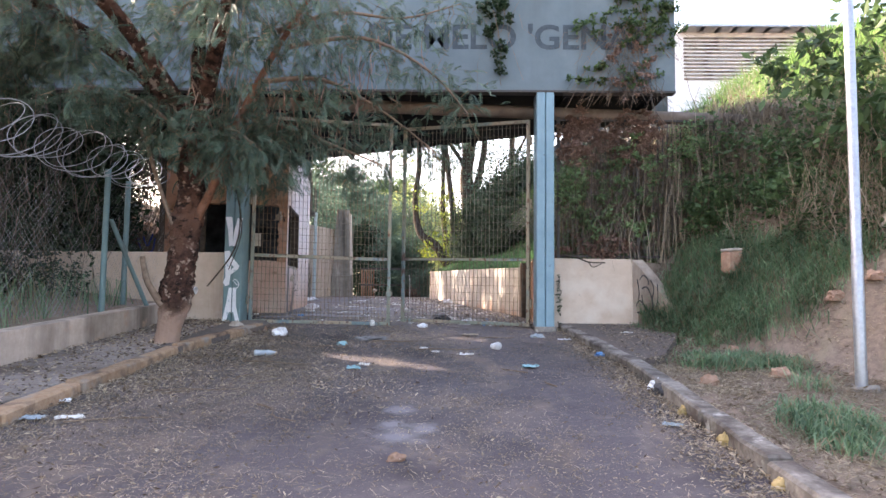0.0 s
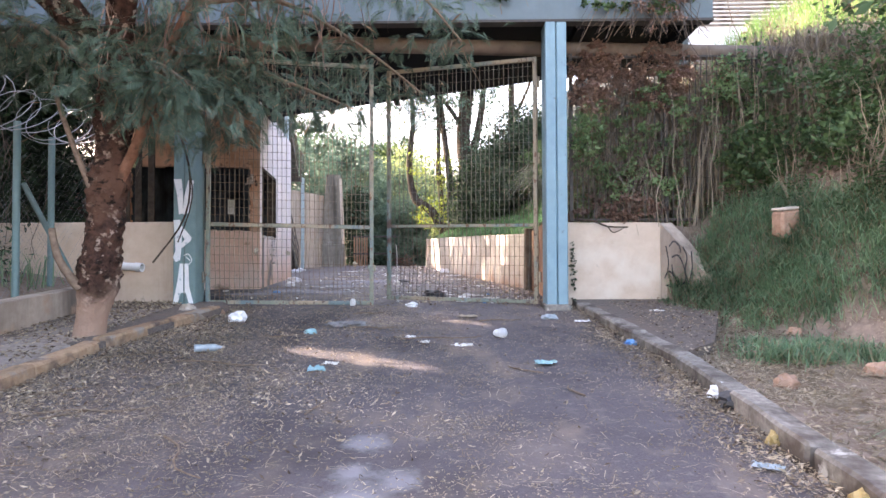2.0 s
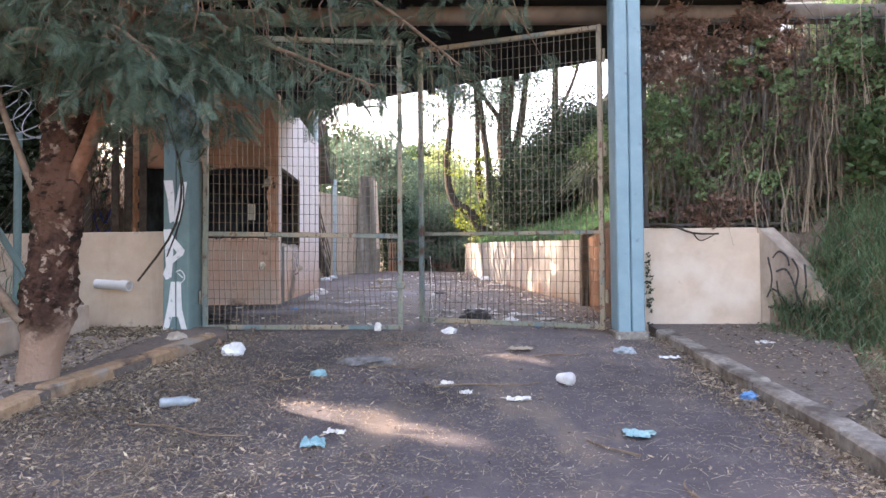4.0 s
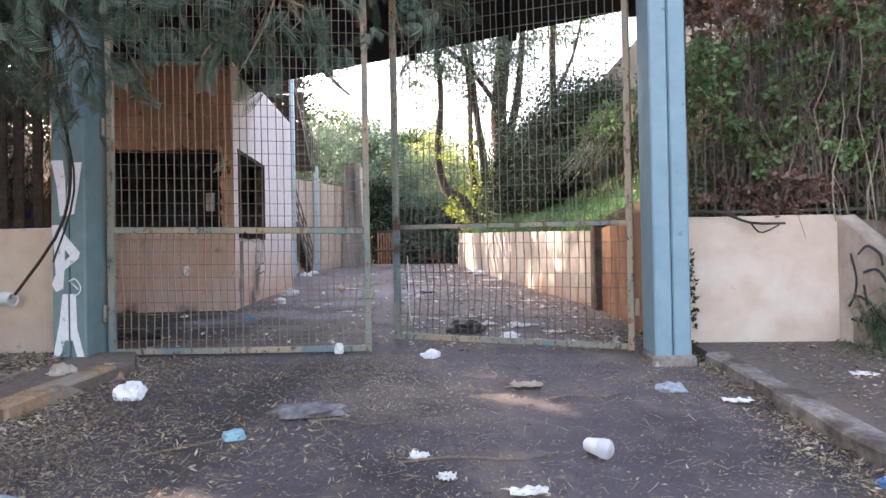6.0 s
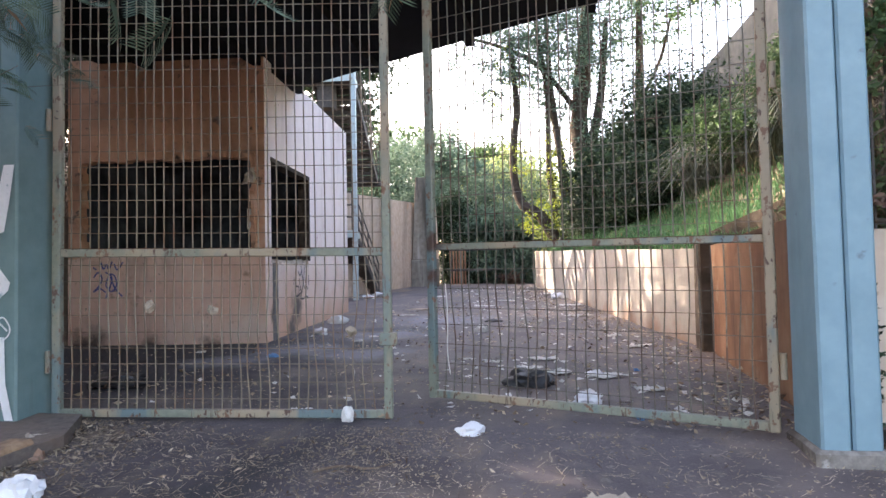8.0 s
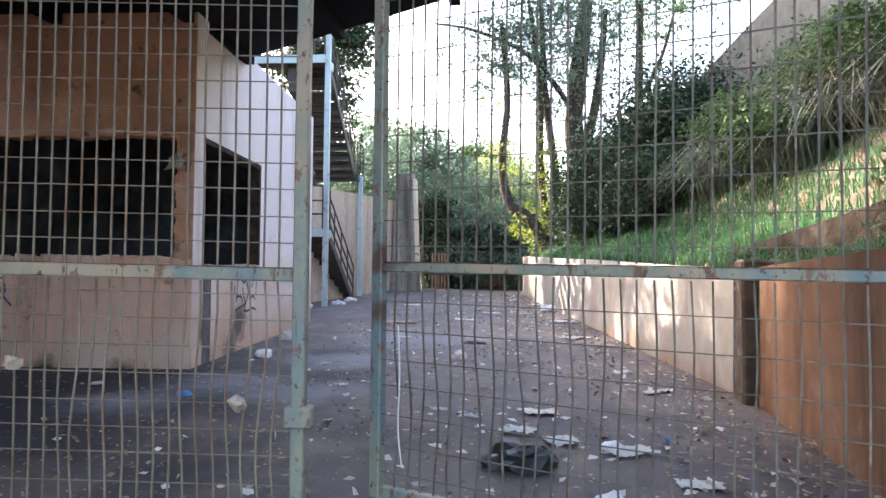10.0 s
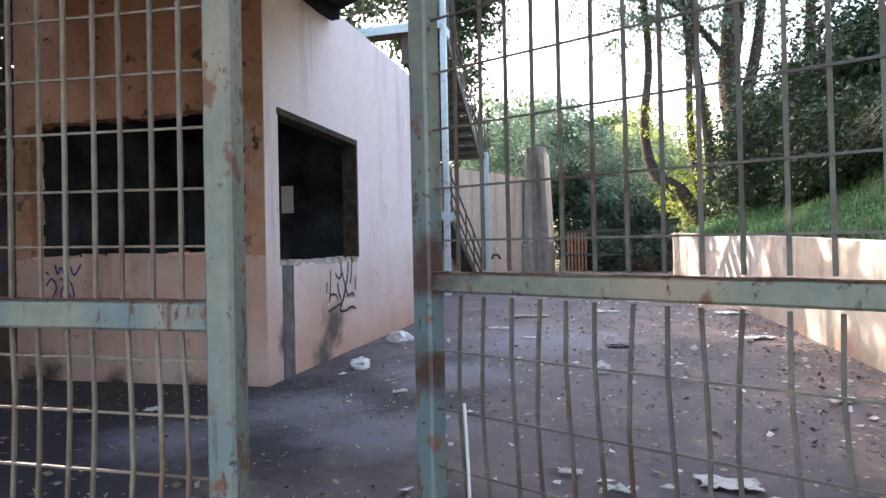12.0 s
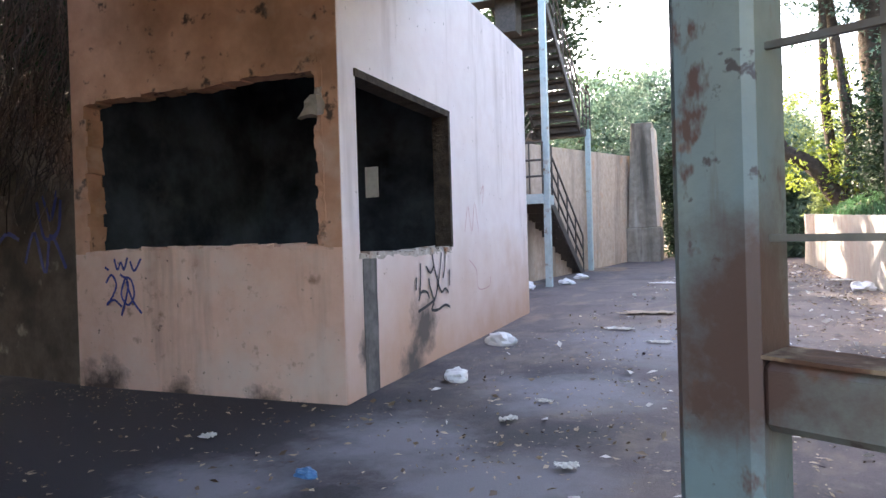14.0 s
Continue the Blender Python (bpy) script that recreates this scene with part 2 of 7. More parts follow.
M["bark"] = mat("scaly red-brown bark", (0.014, 0.008, 0.007), (0.13, 0.066, 0.047), 15, 0.95, 1.0, [((0.38, 0.28, 0.22), 10.0, 0.57, 0.61, ONE), ((0.12, 0.062, 0.042), 2.2, 0.52, 0.66, ONE), ((0.02, 0.012, 0.009), 7.0, 0.54, 0.62, (1, 1, 1.9))], depth=0.05)
M["limb_bark"] = mat("reddish young bark", (0.14, 0.065, 0.04), (0.28, 0.14, 0.09), 12, 0.9, 0.5, [((0.06, 0.035, 0.025), 5.0, 0.55, 0.68, ONE)])
M["bark_dark"] = mat("dark bark", (0.03, 0.023, 0.018), (0.085, 0.065, 0.05), 8, 0.95, 0.8, depth=0.04)
M["twig"] = mat("dry twig", (0.13, 0.09, 0.065), (0.26, 0.19, 0.14), 20, 0.9, 0.2)
M["concrete"] = mat("old streaked concrete", (0.18, 0.155, 0.125), (0.31, 0.27, 0.225), 6, 0.93, 0.35, [((0.085, 0.075, 0.06), 1.9, 0.46, 0.66, RUNS), ((0.50, 0.46, 0.41), 2.2, 0.58, 0.8, RUNS)])
M["concrete_grey"] = mat("grey concrete", (0.22, 0.23, 0.24), (0.33, 0.34, 0.35), 4, 0.93, 0.3, [((0.14, 0.13, 0.12), 1.0, 0.5, 0.75, RUNS)])
# grey concrete, darkened so that its colour carries the shade of the trees
M["shaded_wall"] = mat("concrete darkened for tree shade", (0.06, 0.067, 0.07), (0.12, 0.128, 0.13), 3, 0.95, 0.4, [((0.06, 0.065, 0.045), 0.8, 0.5, 0.7, RUNS)])
M["plaster_white"] = mat("white plaster", (0.70, 0.70, 0.70), (0.80, 0.80, 0.80), 3, 0.9, 0.1)
M["ink_black"] = mat("black spray paint", (0.02, 0.02, 0.024), (0.05, 0.05, 0.055), 20, 0.7, 0.0)
M["ink_blue"] = mat("blue spray paint", (0.018, 0.024, 0.15), (0.04, 0.05, 0.24), 20, 0.7, 0.0)
M["ink_red"] = mat("faded red spray paint", (0.52, 0.28, 0.28), (0.62, 0.38, 0.37), 20, 0.8, 0.0)
M["sign_ink"] = mat("dark sign lettering", (0.03, 0.045, 0.055), (0.06, 0.085, 0.10), 9, 0.7, 0.0)
M["fern"] = leaf_mat("feathery green leaf", (0.040, 0.076, 0.053), (0.125, 0.182, 0.13), 0.28, (0.30, 0.19, 0.12), 0.03)
M["leaf"] = leaf_mat("green leaf", (0.035, 0.075, 0.03), (0.115, 0.185, 0.075), 0.35)
# green lifted to stand for sunlight on the leaves behind the fence
M["leaf_creeper"] = leaf_mat("creeper leaf in a sunlit tone", (0.12, 0.21, 0.10), (0.29, 0.41, 0.20), 0.45, (0.20, 0.13, 0.08), 0.12)
M["leaf_far"] = leaf_mat("grey-green leaf", (0.075, 0.135, 0.10), (0.14, 0.215, 0.155), 0.4)
M["leaf_dark"] = leaf_mat("dark green leaf", (0.013, 0.03, 0.015), (0.042, 0.078, 0.036), 0.22)
# the yellow of leaves lit from behind, put into the colour
M["leaf_backlit"] = leaf_mat("yellow-green leaf", (0.14, 0.20, 0.03), (0.34, 0.40, 0.07), 0.5)
M["leaf_dry"] = leaf_mat("dry brown leaf", (0.15, 0.085, 0.065), (0.36, 0.235, 0.18), 0.25)
M["straw"] = leaf_mat("dry straw", (0.20, 0.15, 0.10), (0.42, 0.34, 0.25), 0.25)
M["straw_dark"] = leaf_mat("dark dry stems", (0.05, 0.037, 0.03), (0.15, 0.115, 0.09), 0.15)
M["straw_mid"] = leaf_mat("grey-brown dry stems", (0.11, 0.088, 0.07), (0.28, 0.23, 0.185), 0.2)
M["tussock"] = leaf_mat("pale tussock blade", (0.11, 0.135, 0.095), (0.28, 0.30, 0.24), 0.25)
M["grass"] = leaf_mat("grass blade", (0.11, 0.205, 0.12), (0.27, 0.39, 0.225), 0.45, (0.34, 0.28, 0.18), 0.14)
M["grass_far"] = leaf_mat("fresh grass blade", (0.045, 0.12, 0.055), (0.12, 0.26, 0.11), 0.35, (0.24, 0.20, 0.11), 0.04)
# brighter copy of the grass: sunlight is part of the colour
M["grass_sun"] = leaf_mat("grass blade in a sunlit green", (0.13, 0.25, 0.07), (0.28, 0.44, 0.15), 0.45)
# pale tone that paints in the sunlit glow behind the bent tree
M["leaf_haze"] = leaf_mat("pale leaf with sunlit haze in its colour", (0.20, 0.27, 0.10), (0.36, 0.43, 0.20), 0.5)
M["litter"] = leaf_mat("fallen leaf", (0.17, 0.115, 0.075), (0.52, 0.42, 0.30), 0.05, (0.10, 0.07, 0.05), 0.3)


def scorch(m, spots, tint=(0.022, 0.022, 0.030)):
    """Burn marks with a ragged edge: (centre, radius) each."""
    nt = m.node_tree
    bsdf = nt.nodes["Principled BSDF"]
    colour = bsdf.inputs["Base Color"].links[0].from_socket
    geo = nt.nodes.new("ShaderNodeNewGeometry")
    for centre, radius in spots:
        far = nt.nodes.new("ShaderNodeVectorMath")
        far.operation = "DISTANCE"
        nt.links.new(geo.outputs["Position"], far.inputs[0])
        far.inputs[1].default_value = centre
        ragged = nt.nodes.new("ShaderNodeMath")
        ragged.operation = "MULTIPLY_ADD"
        nt.links.new(noise_node(nt, geo.outputs["Position"], max(1.7, 1.0 / radius), 6.0, 0.7), ragged.inputs[0])
        ragged.inputs[1].default_value = 2.6 * radius
        nt.links.new(far.outputs["Value"], ragged.inputs[2])
        fac = ramp_node(nt, ragged.outputs[0], 2.65 * radius, 1.7 * radius)
        colour = mix_node(nt, fac, colour, tint)
    nt.links.new(colour, bsdf.inputs["Base Color"])


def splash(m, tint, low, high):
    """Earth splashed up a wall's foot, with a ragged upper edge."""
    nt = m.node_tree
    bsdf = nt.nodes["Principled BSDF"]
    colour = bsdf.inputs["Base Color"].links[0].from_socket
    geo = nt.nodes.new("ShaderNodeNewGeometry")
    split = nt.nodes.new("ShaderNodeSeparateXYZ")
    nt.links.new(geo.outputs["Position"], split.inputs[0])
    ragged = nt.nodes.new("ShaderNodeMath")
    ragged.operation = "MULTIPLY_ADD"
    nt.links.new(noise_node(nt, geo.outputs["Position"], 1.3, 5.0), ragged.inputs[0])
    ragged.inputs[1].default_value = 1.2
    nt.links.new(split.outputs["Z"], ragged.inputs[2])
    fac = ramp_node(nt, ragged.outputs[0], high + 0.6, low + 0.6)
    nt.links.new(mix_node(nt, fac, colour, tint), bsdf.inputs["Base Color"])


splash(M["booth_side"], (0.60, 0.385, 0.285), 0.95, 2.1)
splash(M["inner_wall"], (0.36, 0.24, 0.18), 0.80, 1.12)
scorch(M["booth_low"], [((-5.75, 13.65, 0.86), 0.22), ((-4.9, 13.75, 0.80), 0.16), ((-4.15, 13.85, 0.82), 0.14)], (0.10, 0.075, 0.065))
scorch(M["booth_side"], [((-3.64, 15.25, 1.25), 0.22), ((-3.62, 15.0, 0.95), 0.2), ((-3.5, 14.25, 1.2), 0.12)], (0.15, 0.125, 0.115))
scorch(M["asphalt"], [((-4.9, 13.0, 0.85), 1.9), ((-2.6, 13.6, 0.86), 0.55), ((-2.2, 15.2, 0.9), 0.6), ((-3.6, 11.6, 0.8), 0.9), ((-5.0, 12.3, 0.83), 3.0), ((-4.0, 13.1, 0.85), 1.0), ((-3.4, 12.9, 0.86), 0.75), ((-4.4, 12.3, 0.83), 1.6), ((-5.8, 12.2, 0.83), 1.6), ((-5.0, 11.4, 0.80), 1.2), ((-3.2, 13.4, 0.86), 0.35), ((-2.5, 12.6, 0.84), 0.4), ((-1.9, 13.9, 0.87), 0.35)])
scorch(M["asphalt"], [((-2.75, 13.45, 0.86), 0.5), ((-3.2, 12.5, 0.84), 0.4), ((-2.0, 13.1, 0.86), 0.5), ((-2.2, 14.9, 0.9), 0.55), ((-1.9, 16.8, 0.95), 0.9)], (0.17, 0.168, 0.195))
scorch(M["asphalt"], [((-0.2, 4.45, 0.27), 0.16), ((-0.28, 4.75, 0.29), 0.10), ((-0.05, 4.65, 0.28), 0.12), ((-0.25, 5.15, 0.33), 0.12)], (0.21, 0.20, 0.21))
scorch(M["gate_paint"], [((-0.69, 10.82, 1.90), 0.075), ((-0.70, 10.82, 1.66), 0.06), ((-0.58, 10.78, 1.91), 0.04)], (0.075, 0.042, 0.032))
splash(M["bark"], (0.40, 0.265, 0.20), 1.0, 1.3)
scorch(M["bark"], [((-3.05, 7.6, 1.05), 0.13), ((-3.1, 7.55, 0.62), 0.09), ((-3.5, 7.7, 0.6), 0.10)], (0.05, 0.028, 0.02))


# ---- building tools ----
def part(name, bm, material, parent=None, label="", m=None):
    """Links a bmesh as one mesh object."""
    me = bpy.data.meshes.new(name)
    bm.to_mesh(me)
    bm.free()
    return put(name, me, material, parent, label, m)


def put(name, me, material, parent=None, label="", m=None):
    if material and not me.materials:
        me.materials.append(M[material])
    ob = new(name, me)
    if parent:
        ob.parent = parent
    if m is not None:
        ob.matrix_basis = m
    if label:
        ob["label"] = label
    return ob


def empty(name, m=None):
    ob = new(name)
    ob.empty_display_size = 0.1
    if m is not None:
        ob.matrix_basis = m
    return ob


def box(bm, x0, x1, y0, y1, z0, z1, bevel=0.0):
    r = bmesh.ops.create_cube(bm, size=1.0)["verts"]
    bmesh.ops.scale(bm, vec=(x1 - x0, y1 - y0, z1 - z0), verts=r)
    bmesh.ops.translate(bm, vec=((x0 + x1) / 2, (y0 + y1) / 2, (z0 + z1) / 2), verts=r)
    if bevel:
        es = list({e for v in r for e in v.link_edges})
        bmesh.ops.bevel(bm, geom=es, offset=bevel, segments=1, affect="EDGES")
    return bm


def boxed(*a, bevel=0.0):
    return box(bmesh.new(), *a, bevel=bevel)


def prism(points, z0, z1):
    """A flat polygon in plan, between two heights; z0 or z1 may be lists with a height for each corner."""
    bm = bmesh.new()
    n = len(points)
    lo = [bm.verts.new((x, y, z0[i] if isinstance(z0, list) else z0)) for i, (x, y) in enumerate(points)]
    hi = [bm.verts.new((x, y, z1[i] if isinstance(z1, list) else z1)) for i, (x, y) in enumerate(points)]
    bm.faces.new(hi)
    bm.faces.new(lo[::-1])
    for i in range(n):
        j = (i + 1) % n
        bm.faces.new((lo[i], lo[j], hi[j], hi[i]))
    bmesh.ops.recalc_face_normals(bm, faces=bm.faces)
    return bm


def rough_up(bm, amount, scale, seed=0.0):
    for v in bm.verts:
        v.co += Vector(noise.noise_vector(v.co * scale + Vector((seed, seed * 1.7, -seed)))) * amount
    return bm


def cut_up(bm, cuts):
    bmesh.ops.subdivide_edges(bm, edges=bm.edges[:], cuts=cuts, use_grid_fill=True)
    return bm


def tube_arrays(path, radii, sides=8, knot=0.0, rng=None):
    """Vertices and quads of a tapered tube along a path."""
    p = np.array(path, float)
    r = np.interp(np.linspace(0, 1, len(p)), np.linspace(0, 1, len(radii)), radii)
    d = np.gradient(p, axis=0)
    d /= np.linalg.norm(d, axis=1)[:, None] + 1e-9
    ref = np.array([1.0, 0.0, 0.0]) if abs(d[:, 0]).mean() < 0.7 else np.array([0.0, 1.0, 0.0])
    u = np.cross(d, ref)
    u /= np.linalg.norm(u, axis=1)[:, None] + 1e-9
    w = np.cross(d, u)
    a = np.linspace(0, 2 * np.pi, sides, endpoint=False)
    rr = np.repeat(r[:, None], sides, 1)
    if knot:
        rr = rr * (1 + knot * (rng.random(rr.shape) - 0.5) * 2)
    v = p[:, None] + rr[..., None] * (np.cos(a)[None, :, None] * u[:, None] + np.sin(a)[None, :, None] * w[:, None])
    n = len(p)
    i, j = np.meshgrid(np.arange(n - 1), np.arange(sides), indexing="ij")
    k = (j + 1) % sides
    f = np.stack([i * sides + j, i * sides + k, (i + 1) * sides + k, (i + 1) * sides + j], -1).reshape(-1, 4)
    return v.reshape(-1, 3), f


def mesh_of(name, pieces, smooth=False):
    """One mesh from (vertices, faces) arrays; the faces of a piece are all triangles or all quads."""
    verts, loops, sizes, at = [], [], [], 0
    for v, f in pieces:
        verts.append(v)
        loops.append((f + at).ravel())
        sizes.append(np.full(len(f), f.shape[1]))
        at += len(v)
    verts, loops, sizes = np.concatenate(verts), np.concatenate(loops), np.concatenate(sizes)
    me = bpy.data.meshes.new(name)
    me.vertices.add(len(verts))
    me.vertices.foreach_set("co", verts.astype(np.float32).ravel())
    me.loops.add(len(loops))
    me.loops.foreach_set("vertex_index", loops.astype(np.int32))
    me.polygons.add(len(sizes))
    me.polygons.foreach_set("loop_start", np.r_[0, np.cumsum(sizes)[:-1]].astype(np.int32))
    me.update(calc_edges=True)
    if smooth:
        me.polygons.foreach_set("use_smooth", np.ones(len(sizes), bool))
    return me


def bend(points, n=14):
    """A smooth line through a few points."""
    p = np.array(points, float)
    t = np.linspace(0, len(p) - 1, n)
    out = []
    for s in t:
        i = min(int(s), len(p) - 2)
        f = s - i
        a, b, c, d = p[max(i - 1, 0)], p[i], p[i + 1], p[min(i + 2, len(p) - 1)]
        out.append(0.5 * (2 * b + (c - a) * f + (2 * a - 5 * b + 4 * c - d) * f * f + (3 * b - a - 3 * c + d) * f ** 3))
    return np.array(out)


def turns(rng, n, flat=0.0):
    """n random frames as (along, across) unit vectors; flat: how level they lie."""
    a = rng.normal(size=(n, 3))
    a[:, 2] *= 1 - flat
    a /= np.linalg.norm(a, axis=1)[:, None]
    b = rng.normal(size=(n, 3))
    b[:, 2] *= 1 - flat
    b -= (a * b).sum(1)[:, None] * a
    b /= np.linalg.norm(b, axis=1)[:, None]
    return a, b


def leaf_arrays(rng, at, size, wide=0.5, flat=0.3, droop=0.0):
    """A folded leaf of two triangles at each point."""
    n = len(at)
    a, b = turns(rng, n, flat)
    if droop:
        a[:, 2] -= droop
        a /= np.linalg.norm(a, axis=1)[:, None]
    s = size * rng.uniform(0.6, 1.35, n)[:, None]
    up = np.cross(a, b)
    v = np.stack([at, at + a * s * 0.5 + b * s * wide * 0.5 + up * s * 0.08, at + a * s, at + a * s * 0.5 - b * s * wide * 0.5 + up * s * 0.08], 1)
    k = 4 * np.arange(n)[:, None]
    f = np.concatenate([k + [[0, 1, 2]], k + [[0, 2, 3]]])
    return v.reshape(-1, 3), f


def clump_points(rng, centre, radii, clumps, each, spread=0.22):
    """Points in clumps over an uneven ellipsoid, with gaps between the clumps."""
    d = rng.normal(size=(clumps, 3))
    d /= np.linalg.norm(d, axis=1)[:, None]
    c = np.array(centre) + d * np.array(radii) * rng.uniform(0.45, 1.08, (clumps, 1))
    s = spread * min(radii) * rng.uniform(0.5, 1.5, (clumps, 1, 1))
    return (c[:, None] + rng.normal(size=(clumps, each, 3)) * s * np.array([1.15, 1.15, 0.8])).reshape(-1, 3)


def blade_arrays(rng, at, height, width, lean=0.5, sag=0.35):
    """A bent grass blade of three triangles at each point."""
    n = len(at)
    h = height * rng.uniform(0.5, 1.3, n)[:, None]
    ang = rng.uniform(0, 2 * np.pi, n)
    d = np.stack([np.cos(ang), np.sin(ang), np.zeros(n)], 1)
    side = np.stack([-d[:, 1], d[:, 0], np.zeros(n)], 1) * width * 0.5
    l = lean * rng.uniform(0.1, 1.2, n)[:, None]
    mid = at + d * h * l * 0.35 + np.array([0, 0, 1]) * h * 0.6
    tip = at + d * h * l + np.array([0, 0, 1]) * h * (1 - sag * l)
    v = np.stack([at - side, at + side, mid - side * 0.8, mid + side * 0.8, tip], 1)
    k = 5 * np.arange(n)[:, None]
    f = np.concatenate([k + [[0, 1, 3]], k + [[0, 3, 2]], k + [[2, 3, 4]]])
    return v.reshape(-1, 3), f


def ribbon_arrays(rng, start, end, width, sag=0.1, wiggle=0.05, steps=5):
    """Thin crooked stems from start to end points."""
    n = len(start)
    t = np.linspace(0, 1, steps)[None, :, None]
    p = start[:, None] * (1 - t) + end[:, None] * t
    p = p + rng.normal(size=p.shape) * wiggle * np.sin(np.pi * t) - np.array([0, 0, 1]) * sag * 4 * t * (1 - t)
    ang = rng.uniform(0, np.pi, n)
    side = (np.stack([np.cos(ang), np.sin(ang), np.zeros(n)], 1) * 0.5)[:, None] * (width * (1 - 0.6 * t))
    v = np.stack([p - side, p + side], 2).reshape(n, -1, 3)
    q = np.array([[2 * i, 2 * i + 1, 2 * i + 3, 2 * i + 2] for i in range(steps - 1)])
    f = (np.arange(n)[:, None, None] * steps * 2 + q).reshape(-1, 4)
    return v.reshape(-1, 3), f


def words(text, size, depth=0.0):
    """A mesh of letters in the built-in font, standing upright in the xz plane, its lower left corner at 0."""
    cu = bpy.data.curves.new("letters", "FONT")
    cu.body, cu.size, cu.extrude, cu.offset = text, size, depth, 0.012
    ob = bpy.data.objects.new("letters", cu)
    me = bpy.data.meshes.new_from_object(ob)
    bpy.data.objects.remove(ob)
    me.transform(Matrix.Rotation(radians(90), 4, "X"))
    return me


def curly(lines):
    """The same lines with rounded turns."""
    return [[tuple(p) for p in bend(line, 4 * len(line))] for line in lines]


def strokes(lines, width):
    """Flat brush lines in the xz plane, each one joined ribbon."""
    bm = bmesh.new()
    for k, line in enumerate(lines):
        rims = []
        for n, (x, z) in enumerate(line):
            a, b = line[max(n - 1, 0)], line[min(n + 1, len(line) - 1)]
            d = Vector((b[0] - a[0], b[1] - a[1]))
            d = d.normalized() if d.length > 1e-6 else Vector((1, 0))
            w = width / 2 * (0.85 + 0.3 * noise.noise(Vector((x * 40, z * 40, k))))
            e = d * width * (0.3 if n == len(line) - 1 else -0.3 if n == 0 else 0)
            y = -0.0006 * k - 0.00012 * n
            rims.append((bm.verts.new((x + e.x - d.y * w, y, z + e.y + d.x * w)), bm.verts.new((x + e.x + d.y * w, y, z + e.y - d.x * w))))
        for (a, b), (c, d) in zip(rims, rims[1:]):
            bm.faces.new((a, b, d, c))
    return bm


def ground_z(y):
    if y < -9:
        return -0.94
    return 0.77 + 0.09 * (y - 10) if y < 10 else 0.77 + 0.026 * (min(y, 40) - 10)


def smooth(a, b, x):
    t = min(max((x - a) / (b - a), 0.0), 1.0)
    return t * t * (3 - 2 * t)


# ---- the large structure ----
def wall_x(y):
    """The inner face of the retaining wall beside the drive."""
    return 1.60 if y < 13.3 else 1.56 - 0.175 * (min(y, 27.9) - 13.3)


def wall_top(y):
    return 1.90 if y < 13.3 else 1.88 + 0.034 * (min(y, 28) - 13.3)


def terrain(x, y):
    z = ground_z(y) - 0.03
    s = (x - 3.0) * 0.90 + (min(y, 10.25) - 9.55) * 0.42
    front = z + (1.6 * min(max(s, 0), 0.8) + 0.95 * min(max(s - 0.8, 0), 0.5) + 0.75 * min(max(s - 1.3, 0), 3.0) + 0.3 * max(s - 4.3, 0) if x > 2.95 else 0)
    if y > 10.25:
        d = x - wall_x(y) - 0.30
        if d > 0:
            z = wall_top(y) - 0.05 + 0.42 * min(d, 1.2) + 0.85 * min(max(d - 1.2, 0), 4.2) + 0.3 * max(d - 5.4, 0)
            z = min(z, 9.0)
            front = max(front, 1.80)
            z = front + (z - front) * smooth(10.25, 12.2, y)
        left = -6.05 - 0.13 * (y - 13.6)
        if y > 13.8 and x < left - 0.1:
            z = 2.35 + 0.55 * min(max(left - x, 0), 5)
    else:
        s = (x - 3.0) * 0.90 + (y - 9.55) * 0.42
        if x > 2.95 and s > 0:
            z += 1.6 * min(s, 0.8) + 0.95 * min(max(s - 0.8, 0), 0.5) + 0.75 * min(max(s - 1.3, 0), 3.0) + 0.3 * max(s - 4.3, 0)
            z = min(z, 8.5)
        if x < -4.42:
            z += 0.36 + 0.12 * min(-4.42 - x, 5)
    if x > 2.2 or (x < -4.5 and (y < 9.9 or y > 13.8)):
        z += 0.06 * noise.noise(Vector((x * 1.3, y * 1.3, 0))) + 0.1 * noise.noise(Vector((x * 0.4, y * 0.4, 3)))
    return z


xs = np.unique(np.r_[np.linspace(-160, -12, 14), np.arange(-12, 12.01, 0.22), np.linspace(12, 160, 14), [2.95, 2.97, -4.42, -4.44]])
ys = np.unique(np.r_[np.linspace(-120, -6, 12), np.arange(-6, 36.01, 0.3), np.linspace(36, 300, 16), [10.25, 10.27, 13.8, 13.82]])
gx, gy = np.meshgrid(xs, ys)
gz = np.array([[terrain(x, y) for x in xs] for y in ys])
i, j = np.meshgrid(np.arange(len(ys) - 1), np.arange(len(xs) - 1), indexing="ij")
nx = len(xs)
quads = np.stack([i * nx + j, i * nx + j + 1, (i + 1) * nx + j + 1, (i + 1) * nx + j], -1).reshape(-1, 4)
ground = put("ground", mesh_of("ground", [(np.stack([gx, gy, gz], -1).reshape(-1, 3), quads)], True), "soil")
tagged(ground, "dry reddish soil with straw, rising in banks", "ground", kind="structure")

# the drive: a sheet of asphalt on the soil
rows_y = np.r_[np.arange(-12, 32.01, 0.5)]
dv = []
for y in rows_y:
    lo = -2.98 if y < 9.7 else (-7.4 if y < 13.6 else -4.2 - 0.13 * (y - 18.6) - 1.6 * smooth(19, 20, y))
    if 9.7 <= y < 13.6:
        lo = -8.6
    elif 13.6 <= y < 19.0:
        lo = -3.6 - 0.125 * (y - 13.94)
    hi = 1.93 + 0.05 * math.sin(y * 0.7) if y < 9.7 else wall_x(y) + 0.03
    for k in range(13):
        x = lo + (hi - lo) * k / 12
        dv.append((x, y, ground_z(y) + 0.012 * noise.noise(Vector((x, y, 0)))))
